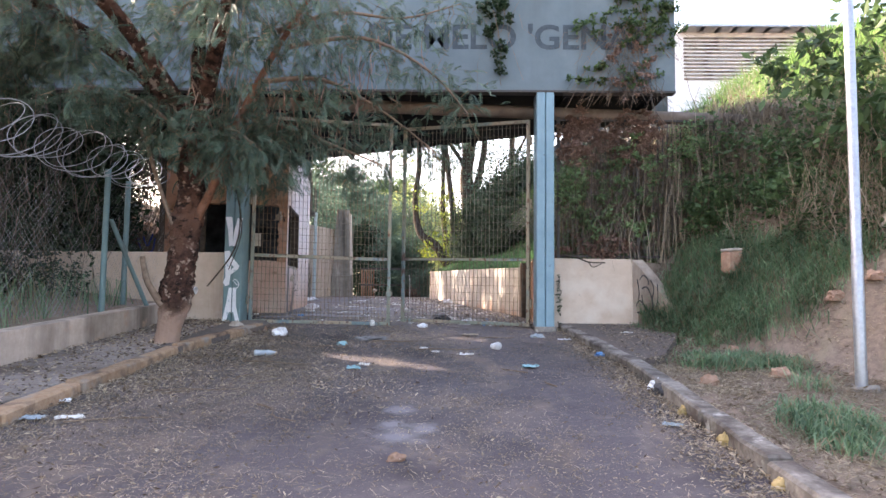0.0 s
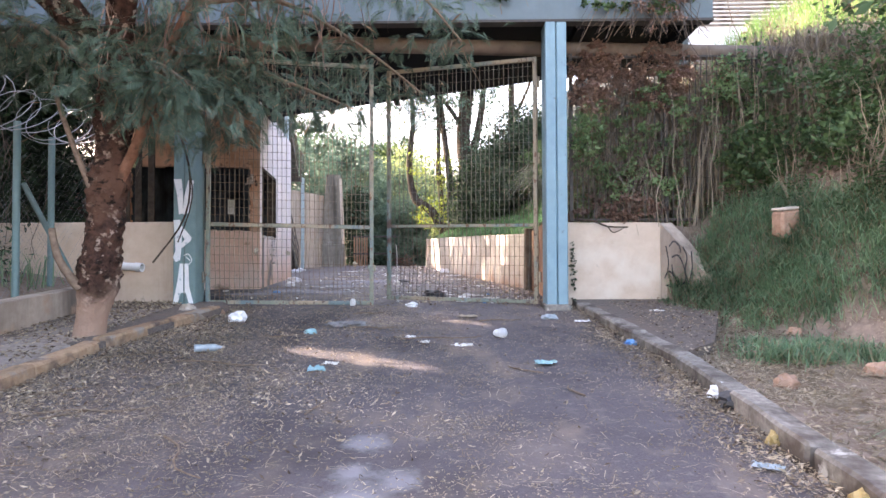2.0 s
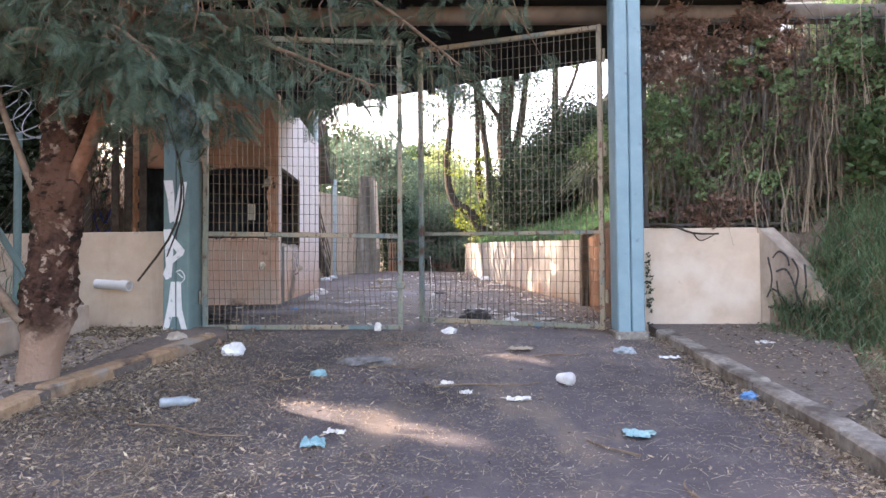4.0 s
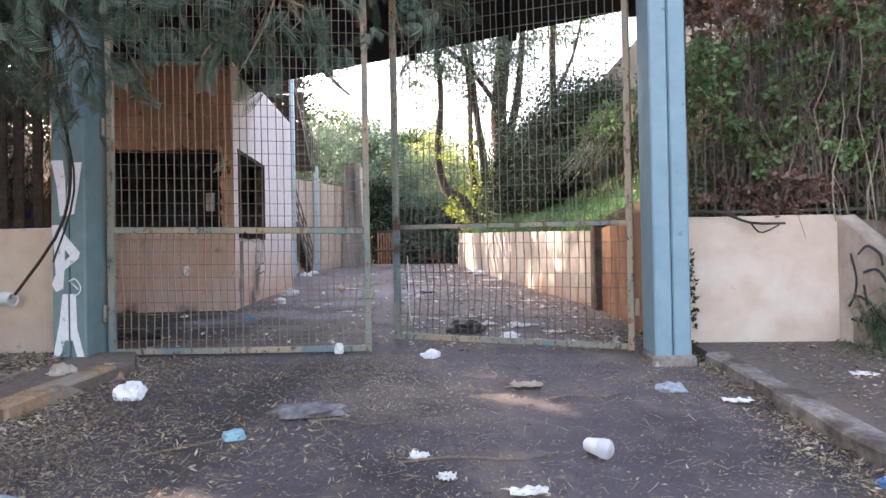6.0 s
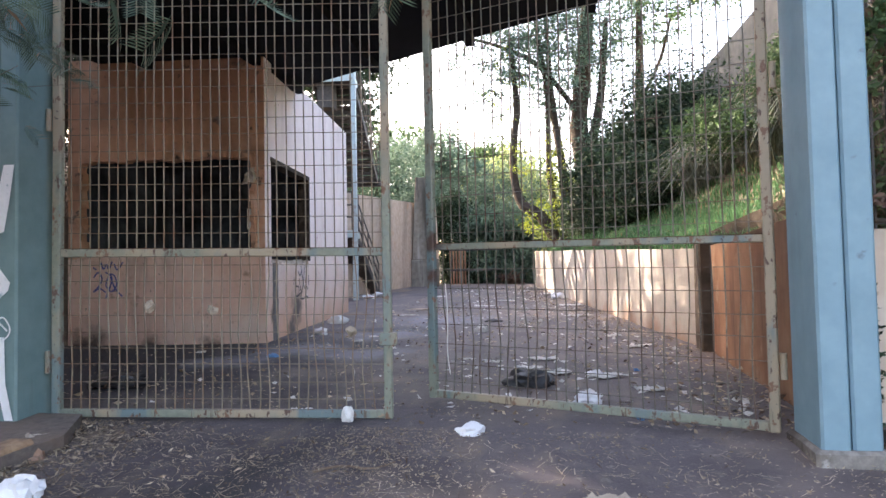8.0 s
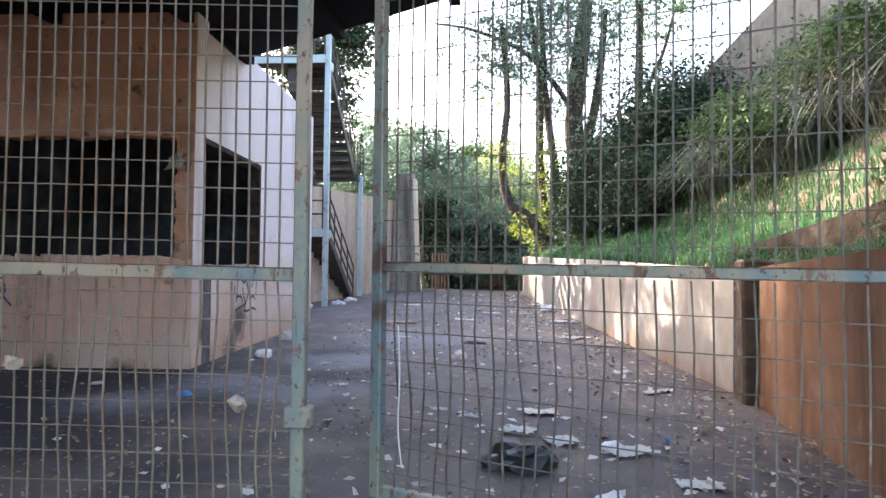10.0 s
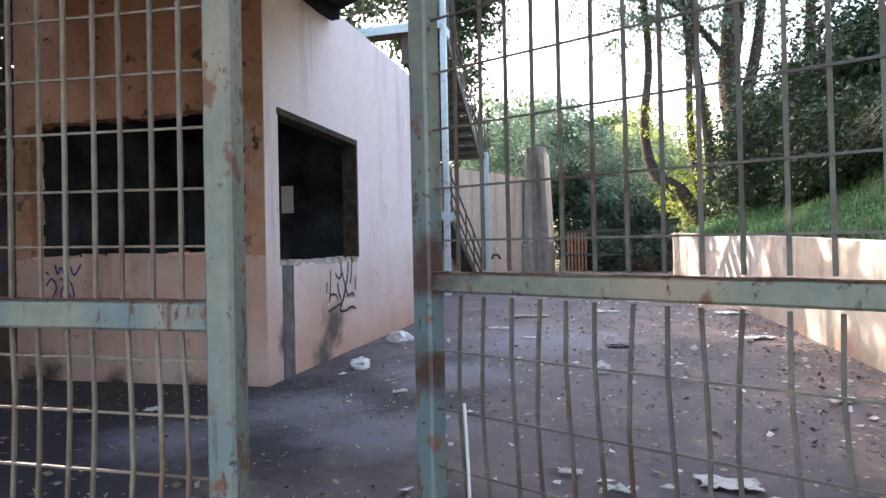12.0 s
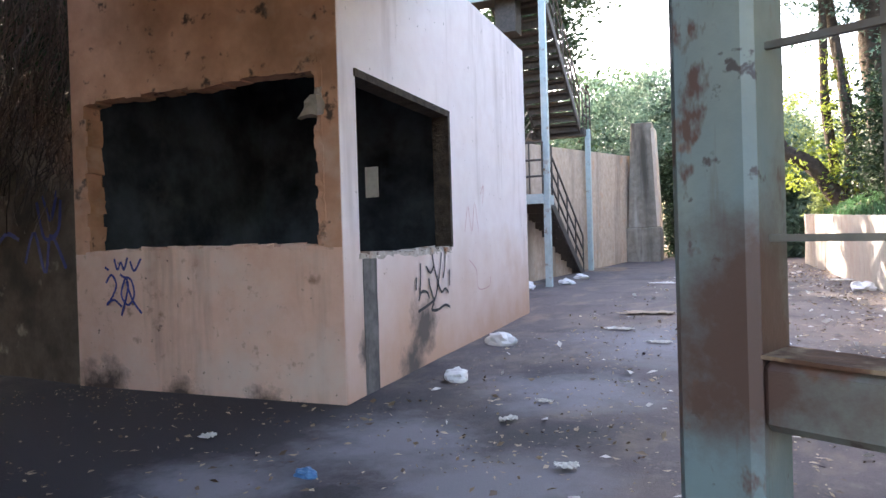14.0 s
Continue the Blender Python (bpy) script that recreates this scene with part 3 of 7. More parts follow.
q = np.array([[r * 13 + c, r * 13 + c + 1, (r + 1) * 13 + c + 1, (r + 1) * 13 + c] for r in range(len(rows_y) - 1) for c in range(12)])
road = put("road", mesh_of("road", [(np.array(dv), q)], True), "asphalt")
tagged(road, "worn dark asphalt drive strewn with dry leaves", "road", kind="structure")

# pavement beside the drive: slabs
pavement = empty("pavement", pose(0, 0, 0))
tagged(pavement, "dusty concrete pavement slabs beside the drive", "pavement", kind="structure")
# kerbs: stones end to end
kerb_left = tagged(empty("kerb_left"), "low kerb with worn ochre and whitewash paint", "kerb", kind="structure")
kerb_right = tagged(empty("kerb_right"), "grey concrete kerb stones with chipped edges", "kerb", kind="structure")


def kerb_stone(seed):
    bm = boxed(-0.085, 0.085, -0.49, 0.49, -0.2, 0.10, bevel=0.018)
    cut_up(bm, 2)
    rough_up(bm, 0.014, 4.0, seed)
    me = bpy.data.meshes.new("kerb_stone")
    bm.to_mesh(me)
    bm.free()
    return me


stones = [kerb_stone(3.1 * n) for n in range(4)]
stones_y = [kerb_stone(3.1 * n + 40) for n in range(4)]
for me in stones:
    me.materials.append(M["kerb"])
for me in stones_y:
    me.materials.append(M["kerb_yellow"])
rk = random.Random(5)
for n in range(14):
    y = -4.0 + n + 0.0
    tilt = math.degrees(math.atan(0.09))
    if y < 9.3:
        put("kerb_stone", stones_y[n % 4], None, kerb_left, m=pose(-3.05 + (0.0 if y < 7.8 else 0.22 * (y - 7.6)) + rk.uniform(-0.015, 0.015), y, ground_z(y) + rk.uniform(-0.01, 0.015), tilt, 0, rk.uniform(-1, 1) - (0 if y < 7.6 else 9)))
    put("kerb_stone", stones[(n * 3) % 4], None, kerb_right, m=pose(2.06 - (0 if y < 6.5 else 0.085 * (y - 6.5)) + rk.uniform(-0.015, 0.015), y + 0.3, ground_z(y + 0.3) + rk.uniform(-0.01, 0.02), tilt, 0, rk.uniform(-1, 1) + (0 if y < 6.3 else 5)))
slab = bpy.data.meshes.new("slab")
b = boxed(-0.30, 0.30, -0.49, 0.49, -0.06, 0.0, bevel=0.012)
b.to_mesh(slab)
b.free()
slab.materials.append(M["paving"])
for n in range(14):
    for k in range(2):
        y = -4.0 + n
        put("slab", slab, None, pavement, m=pose(-3.53 - 0.61 * k, y, ground_z(y) + 0.075 + rk.uniform(-0.012, 0.012), 5.1, rk.uniform(-0.6, 0.6), rk.uniform(-0.6, 0.6)))
apron = part("apron", cut_up(prism([(2.0, 6.9), (2.55, 7.5), (3.3, 9.3), (2.95, 10.2), (1.75, 10.2), (1.8, 9.0)], [ground_z(v) - 0.1 for v in (6.9, 7.3, 9.25, 10.2, 10.2, 9.0)], [ground_z(v) + 0.085 for v in (6.9, 7.3, 9.25, 10.2, 10.2, 9.0)]), 2), "apron", pavement, "dark earthy concrete apron")

part("soil_strip", cut_up(prism([(-3.26, 7.4), (-2.98, 7.4), (-2.55, 9.6), (-2.75, 9.98), (-4.1, 9.98), (-4.1, 9.5), (-3.26, 9.5)], [ground_z(v) - 0.1 for v in (7.4, 7.4, 9.6, 9.98, 9.98, 9.5, 9.5)], [ground_z(v) + 0.082 for v in (7.4, 7.4, 9.6, 9.98, 9.98, 9.5, 9.5)]), 2), "apron", pavement, "bare earth between slabs and kerb")

# low wall beside the pavement
wall_low = part("wall_low", rough_up(cut_up(prism([(-4.62, -4), (-4.40, -4), (-4.12, 9.75), (-4.34, 9.75)], [-0.7, -0.7, 0.5, 0.5], [0.06, 0.06, 1.10, 1.10]), 5), 0.012, 3.0), "raw_wall")
tagged(wall_low, "low stained render wall beside the pavement", "wall", kind="structure")

# cream walls at either side of the gate
wall_right = part("wall_gate_right", rough_up(cut_up(boxed(1.62, 2.90, 10.16, 10.36, 0.5, 1.86, bevel=0.01), 3), 0.008, 3.0), "cream")
tagged(wall_right, "cream painted wall with brown run marks", "wall", kind="structure")
wall_wing = part("wall_wing", rough_up(cut_up(prism([(2.90, 10.18), (3.08, 10.26), (3.58, 9.32), (3.42, 9.22)], 0.3, [1.86, 1.86, 0.86, 0.86]), 4), 0.02, 3.0), "raw_wall")
tagged(wall_wing, "sloping grey wing wall with black spray scrawl", "wall", kind="structure")
wall_left = part("wall_gate_left", rough_up(cut_up(boxed(-9.0, -3.28, 10.16, 10.36, 0.4, 1.89, bevel=0.01), 3), 0.008, 3.0), "cream")
tagged(wall_left, "cream painted wall behind the tree", "wall", kind="structure")

# retaining wall beside the drive inside the gate
wall_brown = part("wall_brown", cut_up(prism([(1.60, 10.36), (1.82, 10.36), (1.80, 13.28), (1.58, 13.28)], 0.4, [2.0, 2.0, 1.9, 1.9]), 3), "rust_wall")
tagged(wall_brown, "earth-red painted retaining wall inside the gate", "wall", kind="structure")
pier = part("wall_pier", rough_up(cut_up(boxed(1.47, 1.80, 13.28, 13.56, 0.5, 1.96, bevel=0.02), 2), 0.02, 5.0), "sooty_wall")
tagged(pier, "dark weathered pier at the joint of two walls", "pier", kind="structure")
wall_inner = part("wall_inner", rough_up(cut_up(prism([(1.54, 13.5), (1.74, 13.5), (-0.75, 27.95), (-0.95, 27.95)], 0.5, [1.88, 1.88, 2.38, 2.38]), 6), 0.02, 1.2), "inner_wall")
tagged(wall_inner, "stained lime-washed retaining wall along the drive", "wall", kind="structure")
wall_return = part("wall_return", prism([(-0.95, 27.97), (-0.75, 27.97), (6.0, 30.0), (6.0, 30.3)], 0.5, 2.36), "inner_wall")
tagged(wall_return, "end of the retaining wall", "wall", kind="structure")
# concrete in the dark bark colour, standing in for its shaded side
coping = part("bank_coping", prism([(1.62, 15.6), (1.76, 15.6), (2.86, 10.6), (2.70, 10.6)], [1.6, 1.6, 2.1, 2.1], [1.98, 1.98, 2.62, 2.62]), "bark_dark")
tagged(coping, "sloping concrete kerb on the grass bank", "coping", kind="structure")

# wall left of the gatehouse, and the tall wall towards the pillar
wall_back = part("wall_back_left", rough_up(cut_up(boxed(-12.0, -6.02, 13.66, 13.86, 0.5, 2.5), 3), 0.02, 2.0), "sooty_wall")
tagged(wall_back, "sooty render wall with blue spray tags", "wall", kind="structure")
wall_far = part("wall_far_left", rough_up(cut_up(prism([(-6.35, 19.0), (-6.1, 19.0), (-5.38, 29.7), (-5.66, 29.7)], 0.6, [3.75, 3.75, 4.3, 4.3]), 5), 0.02, 1.5), "raw_wall")
for k, line in enumerate(curly([[(0.0, 0.0), (0.5, 0.9), (0.9, 0.2), (1.3, 1.0)], [(1.6, 0.2), (1.7, 1.0), (2.2, 0.9), (1.7, 0.5), (2.3, 0.1)], [(2.6, 0.1), (2.9, 1.0), (3.3, 0.1)]])):
    part("spray_stroke", strokes([line], 0.09), "ink_red", wall_far, "faded red sprayed scrawl", pose(-5.89, 22.8, 1.5, 0, 0, 86) @ pose(0, -0.001 * k, 0))
tagged(wall_far, "tall streaked concrete wall with faded graffiti", "wall", kind="structure")


# ---- canopy, columns and gate ----
canopy = tagged(empty("entrance_canopy", pose(0, 9.75, 4.38)), "grimy blue-grey entrance canopy with dark stencilled lettering", "canopy")


def column(x0, x1, y0, y1, z0, z1, material, name, label):
    col = tagged(empty(name, pose((x0 + x1) / 2, (y0 + y1) / 2, z0)), label, "column", group="gate columns")
    w, d = (x1 - x0) / 2, (y1 - y0) / 2
    part("shaft", boxed(-w, -0.004, -d, d, 0, z1 - z0, bevel=0.012), material, col)
    part("shaft", boxed(0.004, w, -d + 0.004, d, 0, z1 - z0, bevel=0.012), material, col)
    b = boxed(-w - 0.03, w + 0.03, -d - 0.03, d + 0.03, -0.25, 0.055, bevel=0.015)
    part("footing", rough_up(cut_up(b, 1), 0.012, 6), "kerb", col, "crumbling concrete footing")
    return col


column(1.365, 1.63, 9.74, 10.14, 0.765, 4.375, "blue_paint", "gate_column", "square gate column in faded light blue paint")
left_column = column(-3.335, -3.06, 9.80, 10.14, 0.765, 4.375, "teal_paint", "gate_column", "square gate column in faded green-blue paint with white letters VPA")


def painted(outline, depth=0.0):
    """A flat patch of paint in the xz plane."""
    bm = bmesh.new()
    f = bm.faces.new([bm.verts.new((x, -depth, z)) for x, z in outline])
    f.normal_update()
    if f.normal.y > 0:
        f.normal_flip()
    bmesh.ops.triangulate(bm, faces=bm.faces[:])
    return bm


letters = {
    "V": (1.96, [[(0.0, 0.45), (0.10, 0.45), (0.118, 0.30), (0.125, 0.02), (0.07, 0.0), (0.045, 0.25)], [(0.185, 0.43), (0.26, 0.43), (0.225, 0.20), (0.19, 0.02), (0.12, 0.0), (0.135, 0.22)]]),
    "P": (1.36, [[(0.0, 0.53), (0.085, 0.535), (0.11, 0.42), (0.105, 0.18), (0.09, 0.02), (0.03, 0.0), (-0.005, 0.06), (0.03, 0.14), (0.02, 0.32)], [(0.09, 0.48), (0.14, 0.42), (0.235, 0.31), (0.22, 0.26), (0.10, 0.17), (0.105, 0.24), (0.15, 0.285), (0.105, 0.34)]]),
    "A": (0.84, [[(0.085, 0.50), (0.13, 0.50), (0.132, 0.13), (0.10, 0.13), (0.06, 0.0), (0.0, 0.0), (0.055, 0.27)], [(0.145, 0.50), (0.195, 0.50), (0.205, 0.22), (0.26, 0.0), (0.20, 0.0), (0.165, 0.13), (0.147, 0.13)]]),
}
for body, (z, outlines) in letters.items():
    for n, outline in enumerate(outlines):
        part("painted_letter", painted(outline, 0.001 * n), "white", left_column.children[0], "white brushed letter " + body, pose(-0.134, -0.174, z - 0.765))
for n, line in enumerate(curly([[(0.14, 0.04), (0.19, 0.06), (0.235, 0.0), (0.225, -0.05), (0.17, -0.09)], [(0.16, 0.03), (0.215, -0.02)]])):
    part("painted_letter", strokes([line], 0.012), "white", left_column.children[0], "thin white loop", pose(-0.134, -0.176 - 0.001 * n, 1.40 - 0.765))
part("fascia", cut_up(boxed(-9.0, 3.46, 0.0, 0.14, 0.0, 2.6, bevel=0.008), 2), "fascia", canopy, m=pose(0, 0, 0))
part("fascia_lip", boxed(-9.0, 3.46, -0.012, 0.16, -0.03, 0.0), "steel_dark", canopy, m=pose(0, 0, 0))
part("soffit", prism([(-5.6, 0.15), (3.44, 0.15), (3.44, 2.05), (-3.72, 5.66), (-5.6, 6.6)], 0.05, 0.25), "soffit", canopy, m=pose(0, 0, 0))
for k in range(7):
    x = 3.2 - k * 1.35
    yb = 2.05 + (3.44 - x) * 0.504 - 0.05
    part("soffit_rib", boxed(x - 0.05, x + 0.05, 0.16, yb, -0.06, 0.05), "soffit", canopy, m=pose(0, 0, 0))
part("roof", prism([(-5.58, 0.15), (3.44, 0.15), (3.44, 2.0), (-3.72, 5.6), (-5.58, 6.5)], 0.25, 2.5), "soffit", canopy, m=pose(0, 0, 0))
me = words("DE MELO 'GENAI", 0.53)
wide = max(v.co.x for v in me.vertices)
me.transform(Matrix.Diagonal((4.17 / wide, 1, 1, 1)))
put("sign_lettering", me, "sign_ink", canopy, "dark stencilled capital letters", pose(-1.24, -0.006, 0.65))

pipe = tagged(empty("overhead_pipe", pose(0, 10.33, 4.22)), "thick brown pipe running behind the gate columns", "pipe")
put("pipe_run", mesh_of("pipe_run", [tube_arrays([(-6.0, 0, 0.18), (-1.0, 0, 0.06), (2.0, 0, -0.04), (5.45, 0, -0.15)], [0.10], 16)], True), "pipe", pipe)
put("pipe_end", mesh_of("pipe_end", [tube_arrays([(5.40, 0, -0.15), (5.62, 0, -0.155)], [0.106], 16)], True), "plaster_white", pipe, "white end collar")


def gate_leaf(name, foot, foot_end, sag, mid, pitch_x, pitch_z, label, bar_material="bar_paint", rail=0.026):
    """A leaf from its hinge stile to its free stile, with rails, flat bars and thin cross wires."""
    a, b = Vector(foot), Vector(foot_end)
    length = (b - a).length
    turn = math.degrees(math.atan2((b - a).y, (b - a).x))
    leaf = tagged(empty(name, pose(a.x, a.y, a.z, 0, 0, turn)), label, "gate", group="leaves of the gate")
    w, top = 0.027, 3.24
    for x in (0.0, length):
        s = boxed(x - w, x + w, -w, w, 0.0 if x == 0 else sag, top + (0.0 if x == 0 else sag), bevel=0.006)
        cut_up(s, 3)
        rough_up(s, 0.006, 2.5, x)
        part("stile", s, "gate_paint", leaf)
    for z, h in ((0.028, 0.025), (mid, rail), (top - 0.025, 0.025)):
        r = boxed(w, length - w, -w * 0.8, w * 0.8, z - h, z + h, bevel=0.005)
        for v in r.verts:
            v.co.z += sag * v.co.x / length
        part("rail", r, "gate_paint", leaf)
        if z == mid:
            lip = boxed(w, length - w, -w * 0.80, w * 0.80, z + h + 0.0005, z + h + 0.003)
            bmesh.ops.subdivide_edges(lip, edges=[e for e in lip.edges if abs(e.verts[0].co.x - e.verts[1].co.x) > 0.2], cuts=40)
            for v in lip.verts:
                v.co.z += sag * v.co.x / length + 0.002 * noise.noise(v.co * 12)
                v.co.y *= 1 + 0.06 * noise.noise(v.co * 18)
            part("rail_lip", lip, "rust", leaf, "rusted upper edge of the rail")
    n = int((length - 2 * w) / pitch_x)
    rg = random.Random(len(label))

    def bar(z0, z1, bow=0.0, phase=0.0):
        me = bpy.data.meshes.new("bar")
        bb = boxed(-0.0036, 0.0036, -0.003, 0.003, z0, z1)
        bmesh.ops.subdivide_edges(bb, edges=[e for e in bb.edges if abs(e.verts[0].co.z - e.verts[1].co.z) > 0.1], cuts=7)
        for v in bb.verts:
            f = (v.co.z - z0) / (z1 - z0)
            v.co.x += bow * math.sin(math.pi * f) * math.sin(phase + 5.0 * f)
            v.co.y += 0.5 * bow * math.sin(math.pi * f) * math.cos(phase * 2 + 3.0 * f)
        bb.to_mesh(me)
        bb.free()
        me.materials.append(M[bar_material])
        return me
    low = [bar(0.05, mid - 0.028, 0.004, 1.0), bar(0.05, mid - 0.028, 0.012, 0.5), bar(0.05, mid - 0.028, 0.020, 2.0), bar(0.05, mid - 0.028, 0.026, 3.6)]
    high = [bar(mid + 0.028, top - 0.05, 0.002, 1.0), bar(mid + 0.028, top - 0.05, 0.007, 2.5)]
    for k in range(1, n + 1):
        x = w + (length - 2 * w) * k / (n + 1)
        dz = sag * x / length
        worn = k > n * 0.55
        put("bar", low[rg.randrange(1, 4) if worn else rg.randrange(0, 2)], None, leaf, m=pose(x, rg.uniform(-0.004, 0.004), dz, rg.uniform(-0.4, 0.4), rg.uniform(-0.4, 0.4), 0))
        put("bar", high[1 if rg.random() < 0.3 else 0], None, leaf, m=pose(x, rg.uniform(-0.003, 0.003), dz, 0, rg.uniform(-0.12, 0.12), 0))
    wire = bpy.data.meshes.new("cross_wire")
    bb = boxed(w, length - w, 0.002, 0.0065, -0.0022, 0.0022)
    bb.to_mesh(wire)
    bb.free()
    wire.materials.append(M[bar_material])
    lean = -math.degrees(math.atan2(sag, length))
    z = 0.12
    while z < top - 0.06:
        if abs(z - mid) > 0.045:
            put("cross_wire", wire, None, leaf, m=pose(0, 0, z + rg.uniform(-0.006, 0.006), 0, lean + rg.uniform(-0.12, 0.12), 0))
        z += pitch_z
    return leaf, length


left_leaf, left_len = gate_leaf("gate_leaf", (-2.985, 10.05, 0.812), (-0.895, 10.385, 0.79), -0.034, 1.04, 0.061, 0.105, "closed leaf of a rusting pale green mesh gate")
right_leaf, right_len = gate_leaf("gate_leaf", (1.285, 10.17, 0.80), (-0.705, 10.84, 0.85), 0.03, 1.028, 0.068, 0.125, "rusting pale green mesh gate leaf standing ajar", "bar_dark", 0.021)
part("lock_plate", boxed(left_len - 0.05, left_len + 0.055, -0.045, 0.03, 0.42, 0.50, bevel=0.006), "gate_paint", left_leaf)
part("latch_tab", boxed(left_len - 0.03, left_len + 0.06, -0.05, -0.01, 2.62, 2.69, bevel=0.006), "gate_paint", left_leaf)
for z in (0.35, 1.9, 2.9):
    put("hinge", mesh_of("hinge", [tube_arrays([(0, 0, -0.07), (0, 0, 0.07)], [0.018], 8)]), "gate_paint", left_leaf, m=pose(-0.05, -0.02, z))
    put("hinge", mesh_of("hinge", [tube_arrays([(0, 0, -0.07), (0, 0, 0.07)], [0.018], 8)]), "gate_paint", right_leaf, m=pose(-0.05, 0.02, z))


# ---- gatehouse ----
booth = tagged(empty("gatehouse", pose(-3.465, 13.945, 0.82, 0, 0, 7)), "derelict peach and pink gatehouse with broken-out window openings", "building")
LOW, HIGH = 1.13, 2.37                # sill and head above the floor
X0, D, TOP, T = -2.54, 4.72, 3.66, 0.15


def wall_piece(x0, x1, y0, y1, z0, z1, material, name="wall"):
    return part(name, boxed(x0, x1, y0, y1, z0, z1), material, booth)


wall_piece(X0, -0.002, 0, T, -0.3, LOW, "booth_low", "wall_front_low")
wall_piece(X0, -0.002, 0, T, HIGH, TOP, "booth_front", "wall_front_high")
wall_piece(X0, -2.41, 0.001, T, LOW, HIGH, "booth_front", "wall_front_end")
wall_piece(-0.135, -0.003, 0.001, T, LOW, HIGH, "booth_front", "wall_corner")
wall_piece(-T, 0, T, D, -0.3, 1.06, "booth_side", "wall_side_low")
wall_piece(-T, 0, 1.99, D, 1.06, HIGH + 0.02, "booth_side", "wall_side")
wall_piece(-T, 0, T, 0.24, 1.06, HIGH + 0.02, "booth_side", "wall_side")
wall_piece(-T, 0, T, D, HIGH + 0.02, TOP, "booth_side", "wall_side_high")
wall_piece(X0, X0 + T, T, D, -0.3, TOP, "booth_front", "wall_left")
wall_piece(X0 + T, -T, D - T, D, -0.3, TOP, "booth_front", "wall_rear")
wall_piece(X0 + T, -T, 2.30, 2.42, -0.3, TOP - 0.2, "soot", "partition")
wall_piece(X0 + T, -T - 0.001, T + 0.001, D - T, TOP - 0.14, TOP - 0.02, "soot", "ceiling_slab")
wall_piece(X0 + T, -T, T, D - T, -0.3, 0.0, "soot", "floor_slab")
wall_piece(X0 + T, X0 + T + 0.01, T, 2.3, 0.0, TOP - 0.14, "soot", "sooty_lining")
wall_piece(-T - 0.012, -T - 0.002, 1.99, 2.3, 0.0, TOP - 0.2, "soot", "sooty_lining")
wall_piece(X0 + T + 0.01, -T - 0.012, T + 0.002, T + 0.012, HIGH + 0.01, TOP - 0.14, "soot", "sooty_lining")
wall_piece(-1.08, -0.93, 2.285, 2.298, 1.64, 1.96, "paper", "pinned_notice")


def crumbs(x0, x1, y0, y1, z, n, seed, along="x"):
    """Jagged broken masonry along a sill."""
    rb = random.Random(seed)
    bm = bmesh.new()
    for k in range(n):
        f = (k + 0.5) / n
        cx, cy = (x0 + (x1 - x0) * f, (y0 + y1) / 2) if along == "x" else ((x0 + x1) / 2, y0 + (y1 - y0) * f)
        lx = (x1 - x0) / n * 0.62 if along == "x" else (x1 - x0) * 0.5
        ly = (y1 - y0) * 0.5 if along == "x" else (y1 - y0) / n * 0.62
        h = rb.uniform(0.004, 0.045)
        box(bm, cx - lx, cx + lx, cy - ly, cy + ly, z - 0.02, z + h)
    cut_up(bm, 1)
    return rough_up(bm, 0.022, 14.0, seed)


part("broken_sill", crumbs(-2.41, -0.13, -0.002, T, LOW, 26, 3), "booth_low", booth, "chipped peach sill edge")["kind"] = "stuff"
part("broken_sill", crumbs(-T, 0.004, 0.24, 1.99, 1.06, 24, 7, "y"), "broken", booth, "broken pale mortar sill")["kind"] = "stuff"
for z in np.arange(LOW, HIGH, 0.085):
    s = boxed(-0.165 - 0.03 * random.random(), -0.125, -0.004, T, z, z + 0.085)
    part("broken_jamb", rough_up(cut_up(s, 1), 0.016, 16, z), "broken" if random.random() < 0.25 else "booth_front", booth)
s = boxed(-0.25, -0.13, -0.07, 0.05, 2.02, 2.15)
part("hanging_chunk", rough_up(cut_up(s, 2), 0.05, 9, 4), "stone", booth, "lump of pale mortar left on the jamb")
for z in np.arange(LOW, HIGH, 0.11):
    s = boxed(-2.44, -2.40 + 0.05 * random.random(), -0.003, T, z, z + 0.11)
    part("broken_jamb", rough_up(cut_up(s, 1), 0.014, 16, z + 9), "booth_front", booth)
for x in np.arange(-2.41, -0.2, 0.16):
    s = boxed(x, x + 0.16, -0.004, T, HIGH - 0.03 * random.random(), HIGH + 0.02)
    part("broken_head", rough_up(cut_up(s, 1), 0.012, 16, x), "booth_front", booth)
part("window_frame", boxed(-T - 0.003, 0.012, 0.22, 2.01, HIGH - 0.035, HIGH + 0.022), "bark_dark", booth, "rotten brown timber head")
part("window_frame", boxed(-T - 0.003, 0.012, 1.955, 2.005, 1.10, HIGH - 0.035), "bark_dark", booth, "rotten brown timber jamb")
part("sooty_strip", rough_up(cut_up(boxed(-0.01, 0.006, 0.27, 0.47, -0.2, 1.04), 4), 0.004, 9.0), "sooty_grey", booth, "soot-grey strip of bare render")
part("corner_render", boxed(-0.004, 0.003, 0.006, T, -0.25, TOP - 0.004), "booth_side", booth, "pink-white render round the corner")
